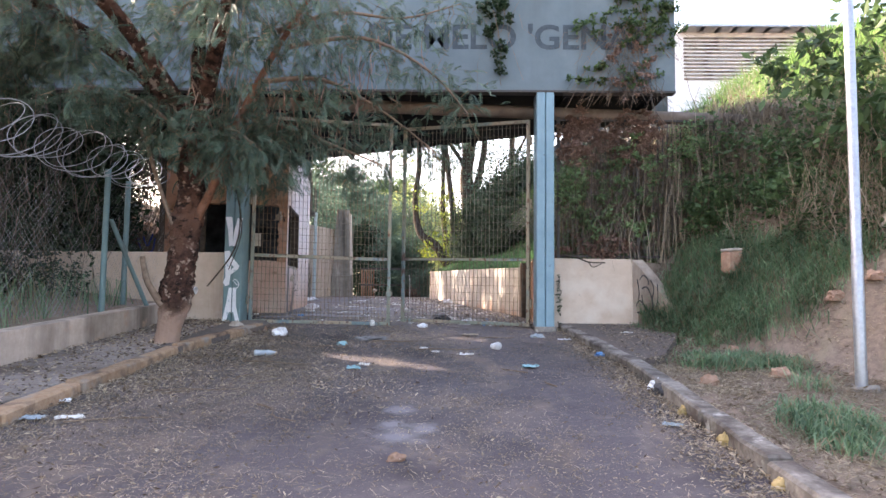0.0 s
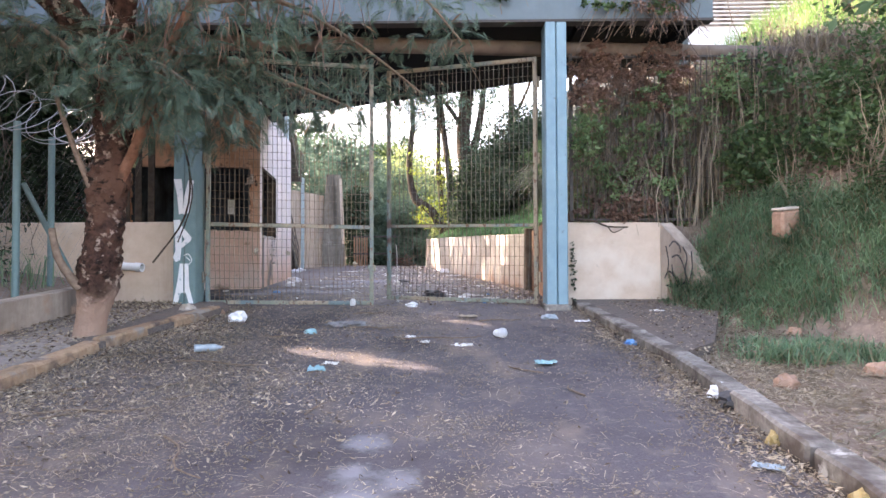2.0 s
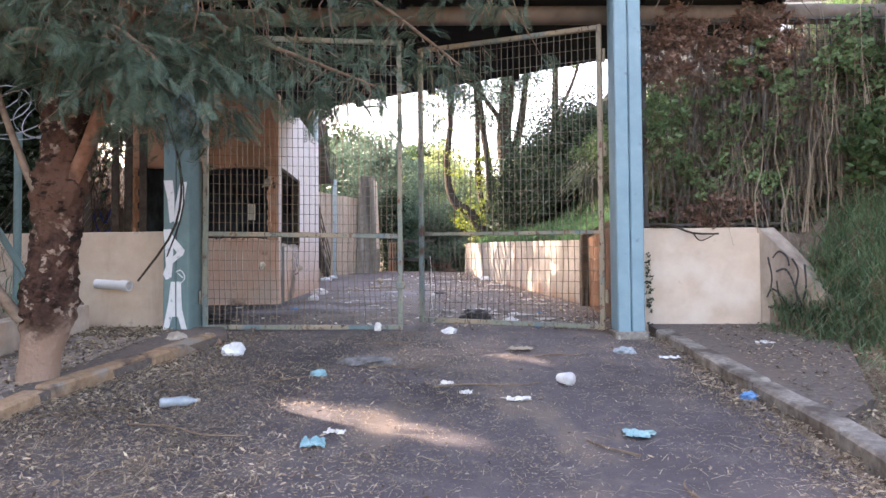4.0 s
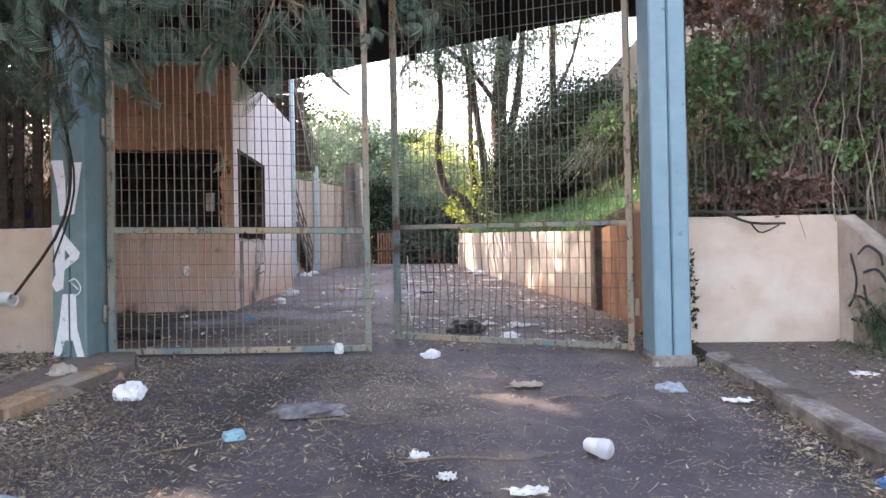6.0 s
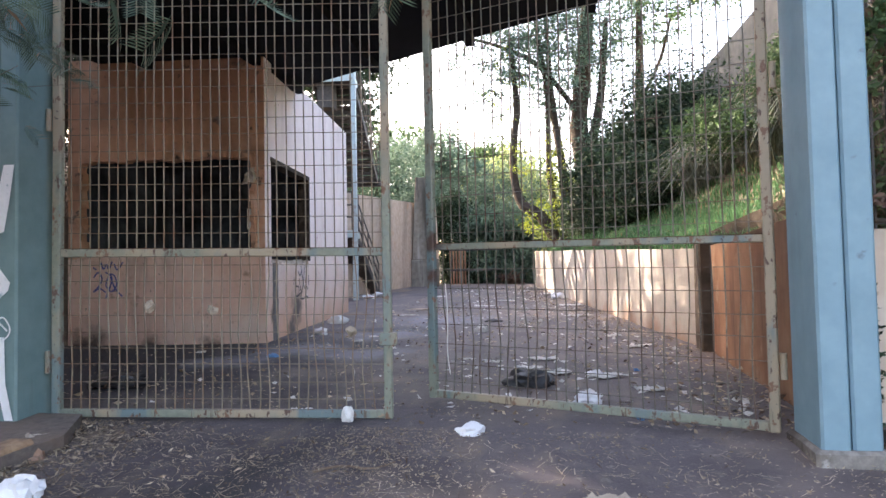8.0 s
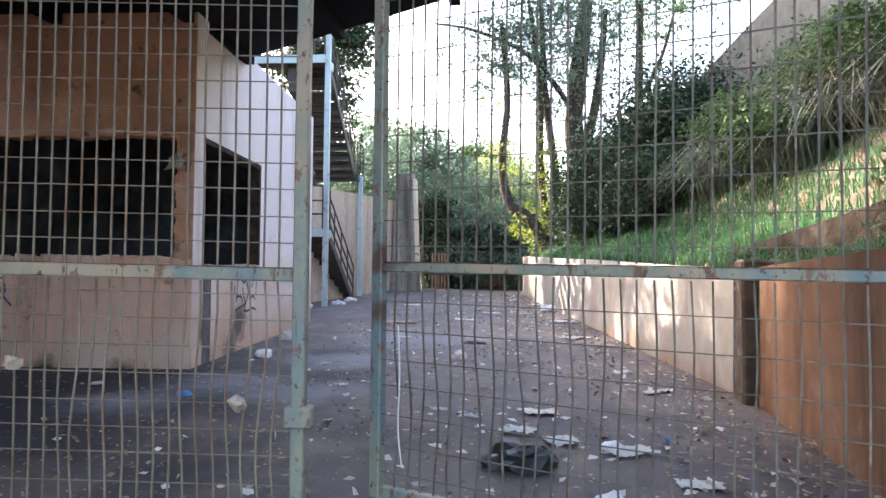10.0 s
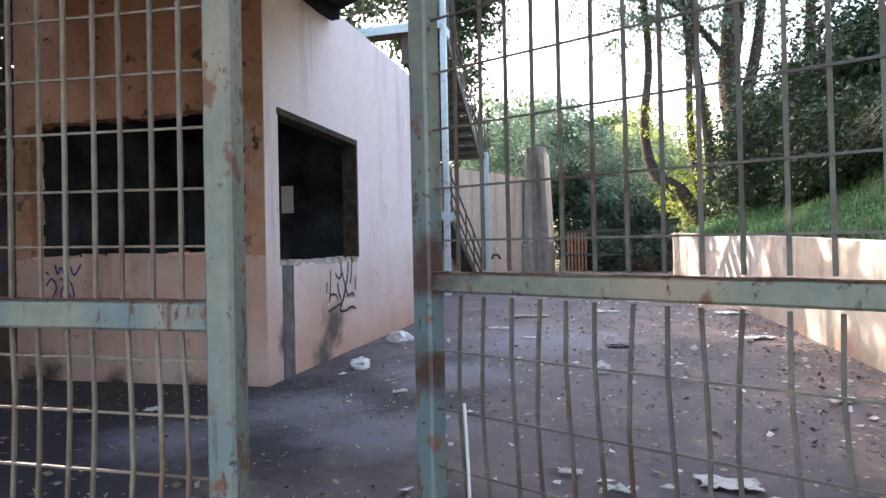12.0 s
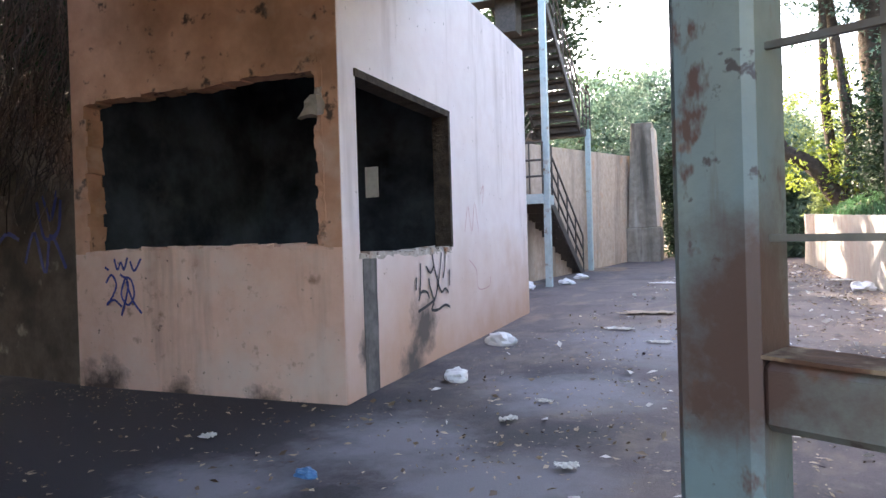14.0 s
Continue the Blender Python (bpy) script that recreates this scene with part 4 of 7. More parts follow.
tag_a = [[(0.06, 0.62), (0.05, 0.4), (0.03, 0.22)], [(0.02, 0.18), (0.06, 0.27), (0.16, 0.26), (0.20, 0.18)], [(0.16, 0.58), (0.24, 0.50), (0.31, 0.60)], [(0.28, 0.72), (0.33, 0.5), (0.40, 0.3), (0.45, 0.22), (0.52, 0.26), (0.58, 0.2)], [(0.46, 0.74), (0.42, 0.5), (0.33, 0.2), (0.28, 0.16), (0.22, 0.3)], [(0.54, 0.75), (0.52, 0.55), (0.48, 0.42)], [(0.20, 0.42), (0.22, 0.3), (0.25, 0.24)], [(0.0, 0.04), (0.14, 0.08), (0.30, 0.14)], [(0.28, 0.1), (0.24, 0.02), (0.36, 0.0), (0.50, 0.04), (0.60, 0.0)], [(0.62, 0.5), (0.61, 0.3)], [(-0.03, 0.45), (-0.04, 0.32)]]
tag_a = [[(1.15 * x, 0.68 * z) for x, z in line] for line in tag_a]
for k, line in enumerate(curly(tag_a)):
    part("spray_stroke", strokes([line], 0.03), "ink_black", booth, "black sprayed scrawl", pose(0.006, 1.18, 0.54, 0, 0, 90) @ pose(0, -0.0006 * k, 0))
tag_b = [[(0.0, 0.24), (0.06, 0.30), (0.11, 0.22), (0.06, 0.12), (0.0, 0.06), (0.08, 0.10), (0.16, 0.05)], [(0.20, 0.26), (0.16, 0.14), (0.23, 0.06), (0.30, 0.14), (0.27, 0.26), (0.20, 0.28)], [(0.16, 0.30), (0.24, 0.22), (0.16, -0.02)], [(0.22, 0.24), (0.28, 0.10), (0.37, 0.0)], [(0.10, 0.42), (0.13, 0.34), (0.17, 0.40), (0.20, 0.34), (0.24, 0.43)], [(0.27, 0.40), (0.31, 0.33), (0.38, 0.42)], [(0.0, 0.36), (0.03, 0.34)]]
for k, line in enumerate(curly(tag_b)):
    part("spray_stroke", strokes([line], 0.022), "ink_blue", booth, "dark blue sprayed scrawl", pose(-2.2, -0.006, 0.66) @ pose(0, -0.0006 * k, 0))
tag_c = [[(0.0, 0.5), (0.1, 0.75), (0.2, 0.5), (0.3, 0.8), (0.4, 0.5)], [(0.1, 0.2), (0.3, 0.1), (0.35, -0.1), (0.7, -0.1), (0.75, 0.0)], [(0.5, 0.9), (0.6, 1.0), (0.55, 0.8)]]
for k, line in enumerate(curly(tag_c)):
    part("spray_stroke", strokes([line], 0.012), "ink_red", booth, "faint red sprayed scrawl", pose(0.005, 2.35, 0.75, 0, 0, 90) @ pose(0, -0.0006 * k, 0))


# ---- steel stair, pillar and what stands beyond ----
stair = tagged(empty("steel_staircase", pose(-5.05, 22.1, 1.06, 0, 0, 6)), "rusty dark steel switchback staircase on light blue posts", "staircase")
RUN, WIDE = 3.7, 1.05                  # along the flight; its width
LEVELS = (0.0, 1.74, 3.52, 5.66)


def flight(x0, y0, z0, y1, z1, steps):
    for s in (0, 1):
        x = x0 - s * WIDE
        bm = bmesh.new()
        lo = [bm.verts.new((x - 0.02 + 0.04 * a, yy, zz + dz)) for a in (0, 1) for yy, zz, dz in ((y0, z0, -0.12), (y1, z1, -0.12), (y1, z1, 0.10), (y0, z0, 0.10))]
        for f in ((0, 1, 2, 3), (7, 6, 5, 4), (0, 4, 5, 1), (1, 5, 6, 2), (2, 6, 7, 3), (3, 7, 4, 0)):
            bm.faces.new([lo[k] for k in f])
        bmesh.ops.recalc_face_normals(bm, faces=bm.faces)
        part("stringer", bm, "steel_dark", stair)
    for k in range(steps):
        f = (k + 0.5) / steps
        y, z = y0 + (y1 - y0) * f, z0 + (z1 - z0) * f
        part("tread", boxed(x0 - WIDE + 0.02, x0 - 0.02, y - 0.16, y + 0.16, z - 0.03, z + 0.03), "steel_dark", stair)
        part("riser", boxed(x0 - WIDE + 0.02, x0 - 0.02, y - 0.012, y + 0.012, z - 0.17, z - 0.031), "steel_dark", stair)
    for h in (0.35, 0.65, 0.98):
        put("handrail", mesh_of("handrail", [tube_arrays([(x0, y0, z0 + h), (x0, y1, z1 + h)], [0.02], 6)]), "steel_dark", stair)
    for k in range(5):
        f = k / 4
        y, z = y0 + (y1 - y0) * f, z0 + (z1 - z0) * f
        put("baluster", mesh_of("baluster", [tube_arrays([(x0, y, z), (x0, y, z + 0.98)], [0.018], 6)]), "steel_dark", stair)


flight(-0.12, RUN, LEVELS[0], 0.6, LEVELS[1], 10)
flight(-1.30, 0.6, LEVELS[1], RUN, LEVELS[2], 10)
flight(-0.12, RUN, LEVELS[2], 0.6, LEVELS[3], 11)
for z, y0, y1 in ((LEVELS[1], -0.1, 0.6), (LEVELS[2], RUN, RUN + 0.9), (LEVELS[3], -0.1, 0.6)):
    part("landing", boxed(-2.4, -0.06, y0, y1, z - 0.06, z, bevel=0.005), "steel_dark", stair)
    part("landing_edge", boxed(-2.42, -0.04, y0 - 0.03, y0, z - 0.16, z + 0.02), "steel_dark" if z == LEVELS[2] else "post_blue", stair, "painted steel edge beam")
    part("landing_edge", boxed(-0.058, -0.02, y0, y1, z - 0.16, z + 0.02), "steel_dark" if z == LEVELS[2] else "post_blue", stair)
    for h in (0.35, 0.65, 0.98):
        put("handrail", mesh_of("handrail", [tube_arrays([(-0.05, y0, z + h), (-0.05, y1, z + h)], [0.02], 6)]), "steel_dark", stair)
        if z != LEVELS[2]:
            put("handrail", mesh_of("handrail", [tube_arrays([(-0.05, y0, z + h), (-2.4, y0, z + h)], [0.02], 6)]), "steel_dark", stair)
    for k in range(3):
        put("baluster", mesh_of("baluster", [tube_arrays([(-0.05, y0 + (y1 - y0) * k / 2, z), (-0.05, y0 + (y1 - y0) * k / 2, z + 0.98)], [0.018], 6)]), "steel_dark", stair)
    for k in range(8):
        if z != LEVELS[2]:
            x = -0.3 - k * 0.28
            put("baluster", mesh_of("baluster", [tube_arrays([(x, y0, z), (x, y0, z + 0.98)], [0.014], 6)]), "steel_dark", stair)
for x, y, z in ((0.0, 0.0, 6.7), (0.0, RUN + 0.3, LEVELS[2] + 0.02), (-2.38, 0.0, LEVELS[3]), (-2.38, RUN + 0.3, LEVELS[2])):
    part("post", boxed(x - 0.06, x + 0.06, y - 0.06, y + 0.06, -0.1, z, bevel=0.008), "post_blue", stair, "light blue painted post")
part("bracket_box", boxed(-0.95, -0.55, 0.1, 0.5, LEVELS[3] - 0.75, LEVELS[3] - 0.06), "steel_dark", stair)

pillar = tagged(empty("concrete_pillar", pose(-4.98, 29.7, 1.28, 0, 0, 6)), "tall tapering streaked concrete pillar on a pedestal", "pillar")
part("pedestal", rough_up(cut_up(boxed(-0.46, 0.46, -0.4, 0.4, -0.3, 0.95, bevel=0.03), 2), 0.02, 2), "concrete", pillar)
sh = boxed(-0.42, 0.42, -0.34, 0.34, 0.95, 3.9, bevel=0.02)
for v in sh.verts:
    f = (v.co.z - 0.95) / 2.95
    v.co.x *= 1 - 0.33 * f
    v.co.y *= 1 - 0.2 * f
part("shaft", rough_up(cut_up(sh, 3), 0.025, 2.2), "concrete", pillar)
part("edge_rib", prism([(0.43, -0.36), (0.52, -0.36), (0.52, 0.3), (0.43, 0.3)], 0.95, [3.7, 3.7, 3.7, 3.7]), "cream", pillar, "paler edge strip", pose(-0.02, 0, 0, 0, -2.3, 0))

far_gate = tagged(empty("rusty_gate", pose(-3.95, 30.6, 1.3)), "low rusty gate beside the pillar, half hidden by shrubs", "gate")
for k in range(6):
    part("gate_bar", boxed(-0.3 + k * 0.11, -0.24 + k * 0.11, -0.02, 0.02, 0.0, 1.25), "rust_wall", far_gate)
part("gate_rail", boxed(-0.34, 1.6, -0.03, 0.03, 1.25, 1.33), "steel_dark", far_gate)
part("gate_rail", boxed(-0.34, 1.6, -0.03, 0.03, 0.5, 0.57), "steel_dark", far_gate)

# buildings on the hill
hill_wall = part("hill_wall", rough_up(cut_up(prism([(4.85, 15.5), (5.2, 15.5), (3.7, 38.0), (3.3, 38.0)], 1.5, [7.45, 7.45, 7.5, 7.5]), 4), 0.04, 0.6), "shaded_wall")
tagged(hill_wall, "long grey concrete wall above the bank", "wall", kind="structure")
house = tagged(empty("white_building", pose(11.5, 24.0, 6.0)), "white building with a corrugated roof on the hill", "building")
part("wall", boxed(-4.5, 9.0, 0, 8, -4, 5.2), "plaster_white", house)
part("plinth_wall", prism([(-4.6, -0.4), (9.0, -2.0), (9.0, -1.7), (-4.6, -0.1)], -4, [1.8, 4.4, 4.4, 1.8]), "concrete_grey", house, "rising grey parapet wall")
for k in range(40):
    part("roof_sheet", boxed(-3.1 + k * 0.3, -2.95 + k * 0.3, -0.5, 8.4, 5.2 + 0.015 * (k % 2), 5.3), "zinc", house)
part("roof", boxed(-3.2, 9.2, -0.6, 8.5, 5.2, 5.28), "zinc", house, "corrugated metal roof")
for k in range(12):
    part("louvre", boxed(-3.0, 9.0, -0.05, 0.03, 3.4 + k * 0.14, 3.46 + k * 0.14), "kerb", house)

# ---- street furniture at the front ----
lamp = tagged(empty("lamp_post", pose(3.97, 6.22, 0.40)), "plain galvanised steel post standing in the verge", "post")
pole = put("pole", mesh_of("pole", [tube_arrays([(0, 0, -0.1), (0, 0, 1.25), (0, 0, 1.26), (0, 0, 6.0)], [0.052, 0.052, 0.047, 0.045], 20)], True), "zinc", lamp)
put("collar", mesh_of("collar", [tube_arrays([(0, 0, 1.24), (0, 0, 1.27)], [0.054], 20)], True), "zinc", pole)
part("base_lump", rough_up(cut_up(boxed(-0.12, 0.12, -0.12, 0.12, -0.15, 0.05, bevel=0.02), 2), 0.03, 8), "kerb", lamp)

fence = tagged(empty("chain_link_fence", pose(-4.5, 0, 0)), "chain-link fence on blue-green posts with razor wire coils", "fence")
for y, x in ((4.2, -0.15), (8.45, 0.06), (9.35, -0.12)):
    put("post", mesh_of("post", [tube_arrays([(x, y, 0.3), (x, y, 2.86)], [0.038], 10)], True), "teal_paint", fence, m=pose(0, 0, 0))
put("brace", mesh_of("brace", [tube_arrays([(0.1, 8.5, 2.2), (0.28, 9.3, 1.0)], [0.03], 8)], True), "teal_paint", fence, m=pose(0, 0, 0))
rng = np.random.default_rng(11)
links = []
for k in range(-28, 74):
    y0 = 3.6 + k * 0.085
    for s in (1, -1):
        a, b = (y0, 0.95), (y0 + s * 1.75, 2.7)
        lo, hi = (3.6, 9.8)
        if min(a[0], b[0]) > hi or max(a[0], b[0]) < lo:
            continue
        links.append(((0, a[0], a[1]), (0, b[0], b[1])))
st, en = np.array([l[0] for l in links], float), np.array([l[1] for l in links], float)
mesh_wire = put("wire_mesh", mesh_of("wire_mesh", [ribbon_arrays(rng, st, en, 0.004, 0.0, 0.008, 4)]), "concrete_grey", fence, m=pose(0, 0, 0))
mesh_wire["kind"] = "stuff"
for k in range(2):
    n = 15 * 20
    a = np.linspace(0, 15 * 2 * np.pi, n)
    yy = np.linspace(2.2, 9.75, n)
    r = (0.27 + 0.05 * np.sin(a * 0.37 + k)) * (1 - 0.35 * np.clip((yy - 8.6) / 1.2, 0, 1))
    coil = np.stack([0.05 + r * np.cos(a + k * 1.1), yy + 0.22 * np.sin(a + k * 2) + 0.1 * k, 2.96 + 0.05 * (yy - 8) * 0.6 + r * np.sin(a + k * 1.1)], 1)
    put("razor_coil", mesh_of("razor_coil", [tube_arrays(coil, [0.006], 4)]), "wire", fence, "bright razor wire coil", pose(0, 0, 0))

stub = tagged(put("drain_pipe", mesh_of("drain_pipe", [tube_arrays([(0, 0.22, 0.02), (0, -0.10, 0.0), (0, -0.11, 0.0), (0, -0.21, -0.01)], [0.05, 0.05, 0.058, 0.058], 14), tube_arrays([(0, -0.21, -0.01), (0, -0.205, -0.01)], [0.058, 0.044], 14)], True), "plaster_white", m=pose(-4.04, 10.06, 1.30, 0, 0, 80)), "white plastic drain pipe stub in the cream wall", "pipe")
side_fence = tagged(empty("bar_fence", pose(1.74, 10.26, 1.86)), "rusty upright bar fence on the cream wall, overgrown", "fence")
barm = bpy.data.meshes.new("bar")
b = boxed(-0.006, 0.006, -0.004, 0.004, 0, 2.25)
b.to_mesh(barm)
b.free()
barm.materials.append(M["steel_dark"])
for k in range(34):
    put("bar", barm, None, side_fence, m=pose(0.03 + k * 0.074, 0, 0, 0, random.uniform(-0.5, 0.5), 0))
for k in range(14):
    part("cross_wire", boxed(0, 2.55, 0.004, 0.008, 0.14 + k * 0.15, 0.144 + k * 0.15), "steel_dark", side_fence)
for x in (0.03, 1.28, 2.52):
    part("post", boxed(x - 0.022, x + 0.022, 0.005, 0.045, 0, 2.3), "steel_dark", side_fence)
for z in (0.04, 2.2):
    part("rail", boxed(0, 2.55, -0.012, 0.012, z - 0.012, z + 0.012), "steel_dark", side_fence)

for k, line in enumerate(curly([[(0.02, 0.74), (0.06, 0.55), (0.04, 0.40)], [(0.0, 0.34), (0.06, 0.42), (0.16, 0.36), (0.22, 0.24)], [(0.08, 0.74), (0.15, 0.80), (0.24, 0.74), (0.26, 0.66)], [(0.12, 0.60), (0.22, 0.62), (0.30, 0.5), (0.34, 0.32), (0.26, 0.24)], [(0.30, 0.72), (0.36, 0.6), (0.33, 0.42), (0.38, 0.3)], [(0.43, 0.66), (0.44, 0.45), (0.38, 0.26), (0.28, 0.18)], [(0.02, 0.24), (0.14, 0.22)], [(0.16, 0.16), (0.18, 0.06), (0.34, 0.2), (0.40, 0.1), (0.42, -0.06)], [(0.20, 0.08), (0.36, 0.0), (0.44, -0.1)], [(0.12, 0.5), (0.14, 0.36)]])):
    part("spray_stroke", strokes([line], 0.024), "ink_black", wall_wing, "black sprayed scrawl", pose(2.925, 10.075, 0.80, 0, 0, -61) @ pose(0, -0.0006 * k, 0))
for k, line in enumerate(curly([[(0, 0.5), (0.1, 0.2), (0.3, 0.25), (0.35, 0.5)], [(0.1, 0.55), (0.2, 0.35), (0.3, 0.58)], [(-0.2, 0.0), (-0.05, 0.25), (0.1, -0.1), (0.2, 0.22), (0.4, -0.05)], [(-0.7, 0.1), (-0.5, 0.25), (-0.3, 0.2)]])):
    part("spray_stroke", strokes([line], 0.045), "ink_blue", wall_back, "blue sprayed scrawl", pose(-6.52, 13.63, 1.9) @ pose(0, -0.0006 * k, 0))


# ---- trees and plants ----
def frond_template(pairs=13):
    """A feathery leaf 1 long along +x, drooping: a rib with pairs of soft finger-like side leaves."""
    v, f = [], []
    for i in range(pairs):
        t = 0.16 + 0.82 * i / (pairs - 1)
        base = np.array([t, 0, 0.07 - 0.26 * t * t])
        long = 0.50 * math.sin(math.pi * (0.16 + 0.74 * (1 - t * 0.72)))
        for s in (-1, 1):
            d = np.array([0.52, s * 0.80, -0.16])
            d /= np.linalg.norm(d)
            e = np.array([0.84, -s * 0.54, 0])
            n = len(v)
            for u, w, sag in ((0.0, 0.004, 0.0), (0.35, 0.0150, 0.02), (0.75, 0.013, 0.10), (1.0, 0.0, 0.2)):
                c = base + d * long * u - np.array([0, 0, sag * long * 1.6])
                v += [c + e * w, c - e * w] if w else [c]
            f += [(n, n + 1, n + 3), (n, n + 3, n + 2), (n + 2, n + 3, n + 5), (n + 2, n + 5, n + 4), (n + 4, n + 5, n + 6)]
    n = len(v)
    v += [np.array([0, 0.008, 0]), np.array([0, -0.008, 0]), np.array([1.0, 0, -0.2]), np.array([0.5, 0, 0.0])]
    f += [(n, n + 1, n + 3), (n + 3, n + 1, n + 2)]
    return np.array(v), np.array(f)


FV, FF = frond_template()


def frond_arrays(rng, at, way, size):
    """Fronds at points, each led by its way."""
    n = len(at)
    a = way / np.linalg.norm(way, axis=1)[:, None]
    up = np.array([0, 0, 1.0]) + rng.normal(size=(n, 3)) * 0.6
    b = np.cross(up, a)
    b /= np.linalg.norm(b, axis=1)[:, None]
    c = np.cross(a, b)
    s = size * rng.uniform(0.65, 1.3, n)
    v = at[:, None] + s[:, None, None] * (FV[None, :, 0, None] * a[:, None] + FV[None, :, 1, None] * b[:, None] + FV[None, :, 2, None] * c[:, None])
    f = (FF[None] + np.arange(n)[:, None, None] * len(FV)).reshape(-1, 3)
    return v.reshape(-1, 3), f


rng = np.random.default_rng(21)
tree = tagged(empty("street_tree", pose(0, 0, 0)), "old tree with scaly knotted trunk and drooping feathery leaves", "tree")
trunk_path = bend([(-3.34, 7.84, 0.3), (-3.27, 7.82, 0.8), (-3.15, 7.78, 1.45), (-3.07, 7.75, 2.1), (-3.02, 7.72, 2.7), (-2.98, 7.7, 3.5)], 48)
trunk_path = np.array([np.interp(np.linspace(0, 47, 110), np.arange(48), trunk_path[:, a]) for a in range(3)]).T
tv, tf = tube_arrays(trunk_path, [0.27, 0.175, 0.15, 0.19, 0.165, 0.155, 0.185, 0.135, 0.175, 0.15, 0.14], 56)
core = np.repeat(trunk_path, 56, 0)
grow = np.array([0.12 * noise.noise(Vector(p * 4.2)) + smooth(0.75, 1.2, p[2]) * (0.34 * max(0, 0.75 - noise.voronoi(Vector(p * 13))[0][0]) + 0.14 * noise.noise(Vector(p * 26.0))) for p in tv])
tv = core + (tv - core) * (0.90 + grow)[:, None]
put("trunk", mesh_of("trunk", [(tv, tf)], True), "bark", tree)
put("broken_stub", mesh_of("broken_stub", [tube_arrays(bend([(-3.30, 7.66, 1.10), (-3.44, 7.56, 1.38), (-3.50, 7.55, 1.66)], 10), [0.042, 0.036, 0.03], 9, 0.1, rng)], True), "twig", tree, "pale broken stub")
limbs = [
    [(-3.0, 7.72, 2.05), (-2.78, 7.66, 2.42), (-2.62, 7.62, 2.8), (-2.45, 7.6, 3.3), (-2.0, 7.6, 4.2), (-1.3, 7.4, 5.2)],
    [(-2.98, 7.7, 3.2), (-2.9, 7.5, 4.4), (-2.5, 7.0, 5.6)],
    [(-3.0, 7.7, 3.1), (-3.8, 7.6, 4.0), (-5.0, 7.2, 4.7), (-6.3, 6.8, 5.0)],
    [(-3.0, 7.7, 3.2), (-3.6, 6.8, 4.3), (-4.2, 5.6, 4.8), (-4.5, 4.6, 4.9)],
    [(-2.95, 7.7, 3.3), (-2.4, 6.9, 4.3), (-1.8, 6.0, 4.8), (-1.2, 5.3, 5.0)],
    [(-2.2, 7.65, 3.8), (-1.5, 7.9, 3.9), (-0.8, 8.2, 3.6), (-0.1, 8.4, 3.1)],
    [(-2.5, 7.6, 3.2), (-2.0, 7.8, 3.3), (-1.4, 7.9, 3.1), (-0.75, 8.0, 2.85)],
    [(-3.0, 7.6, 3.0), (-3.4, 7.1, 3.4), (-3.8, 6.6, 3.4)],
    [(-2.6, 7.6, 3.0), (-2.4, 7.3, 3.1), (-2.1, 7.2, 2.9)],
    [(-1.9, 7.6, 4.2), (-1.0, 7.8, 4.4), (-0.2, 7.8, 4.0), (0.3, 7.8, 3.45)],
    [(-4.3, 7.4, 4.3), (-5.0, 7.6, 4.2), (-5.8, 7.6, 3.8)],
    [(-2.4, 7.6, 3.3), (-2.3, 8.2, 3.2), (-2.3, 8.7, 2.85)],
    [(-3.05, 7.9, 3.1), (-3.2, 8.8, 3.15), (-3.0, 9.4, 2.8)],
    [(-2.0, 7.6, 4.4), (-1.4, 8.2, 4.9), (-0.6, 8.6, 5.0), (0.2, 8.8, 5.3)],
]
lines = [bend(l, 16) for l in limbs]
for n, l in enumerate(lines):
    thick = [0.055, 0.05, 0.025] if n == 0 else [0.11, 0.07, 0.03] if n < 5 else [0.035, 0.02, 0.008]
    put("limb", mesh_of("limb", [tube_arrays(l, thick, 8, 0.06, rng)], True), "bark" if 0 < n < 5 else "limb_bark" if n == 0 else "twig", tree)
put("bare_shoot", mesh_of("bare_shoot", [tube_arrays(bend([(-3.12, 7.68, 1.85), (-3.24, 7.64, 2.15), (-3.40, 7.6, 2.6), (-3.56, 7.55, 3.1), (-3.8, 7.45, 3.45)], 14), [0.032, 0.024, 0.016], 7), tube_arrays(bend([(-3.52, 7.56, 2.98), (-3.5, 7.6, 3.2), (-3.4, 7.6, 3.5)], 8), [0.017, 0.009], 6)], True), "twig", tree, "bare grey shoot")
at, way, twigs = [], [], []
for n, l in enumerate(lines):
    count = (260, 280, 430, 350, 240, 75, 105, 110, 85, 64, 180, 70, 34, 64)[n]
    k = rng.uniform(0.45 if n < 5 else 0.15, 1.0, count) * 15
    p = np.stack([np.interp(k, np.arange(16), l[:, a]) for a in range(3)], 1)
    off = rng.normal(size=(count, 3)) * (np.array([0.5, 0.45, 0.38]) if n < 5 else np.array([0.2, 0.17, 0.13]))
    off[:, 2] -= 0.1
    tip = p + off
    twigs.append((p, tip))
    for q in range(3):
        w = off / (np.linalg.norm(off, axis=1)[:, None] + 1e-6) + rng.normal(size=(count, 3)) * 0.55
        w[:, 2] -= 0.3
        at.append(tip + rng.normal(size=(count, 3)) * 0.09)
        way.append(w)
at, way = np.concatenate(at), np.concatenate(way)
low = at[:, 1] < 9.62
low &= at[:, 2] > 2.5
at, way = at[low], way[low]
put("crown", mesh_of("crown", [frond_arrays(rng, at, way, 0.155)]), "fern", tree)
s, e = np.concatenate([t[0] for t in twigs]), np.concatenate([t[1] for t in twigs])
put("twig_tangle", mesh_of("twig_tangle", [ribbon_arrays(rng, s, e, 0.012, 0.02, 0.03, 4)]), "twig", tree)["kind"] = "stuff"
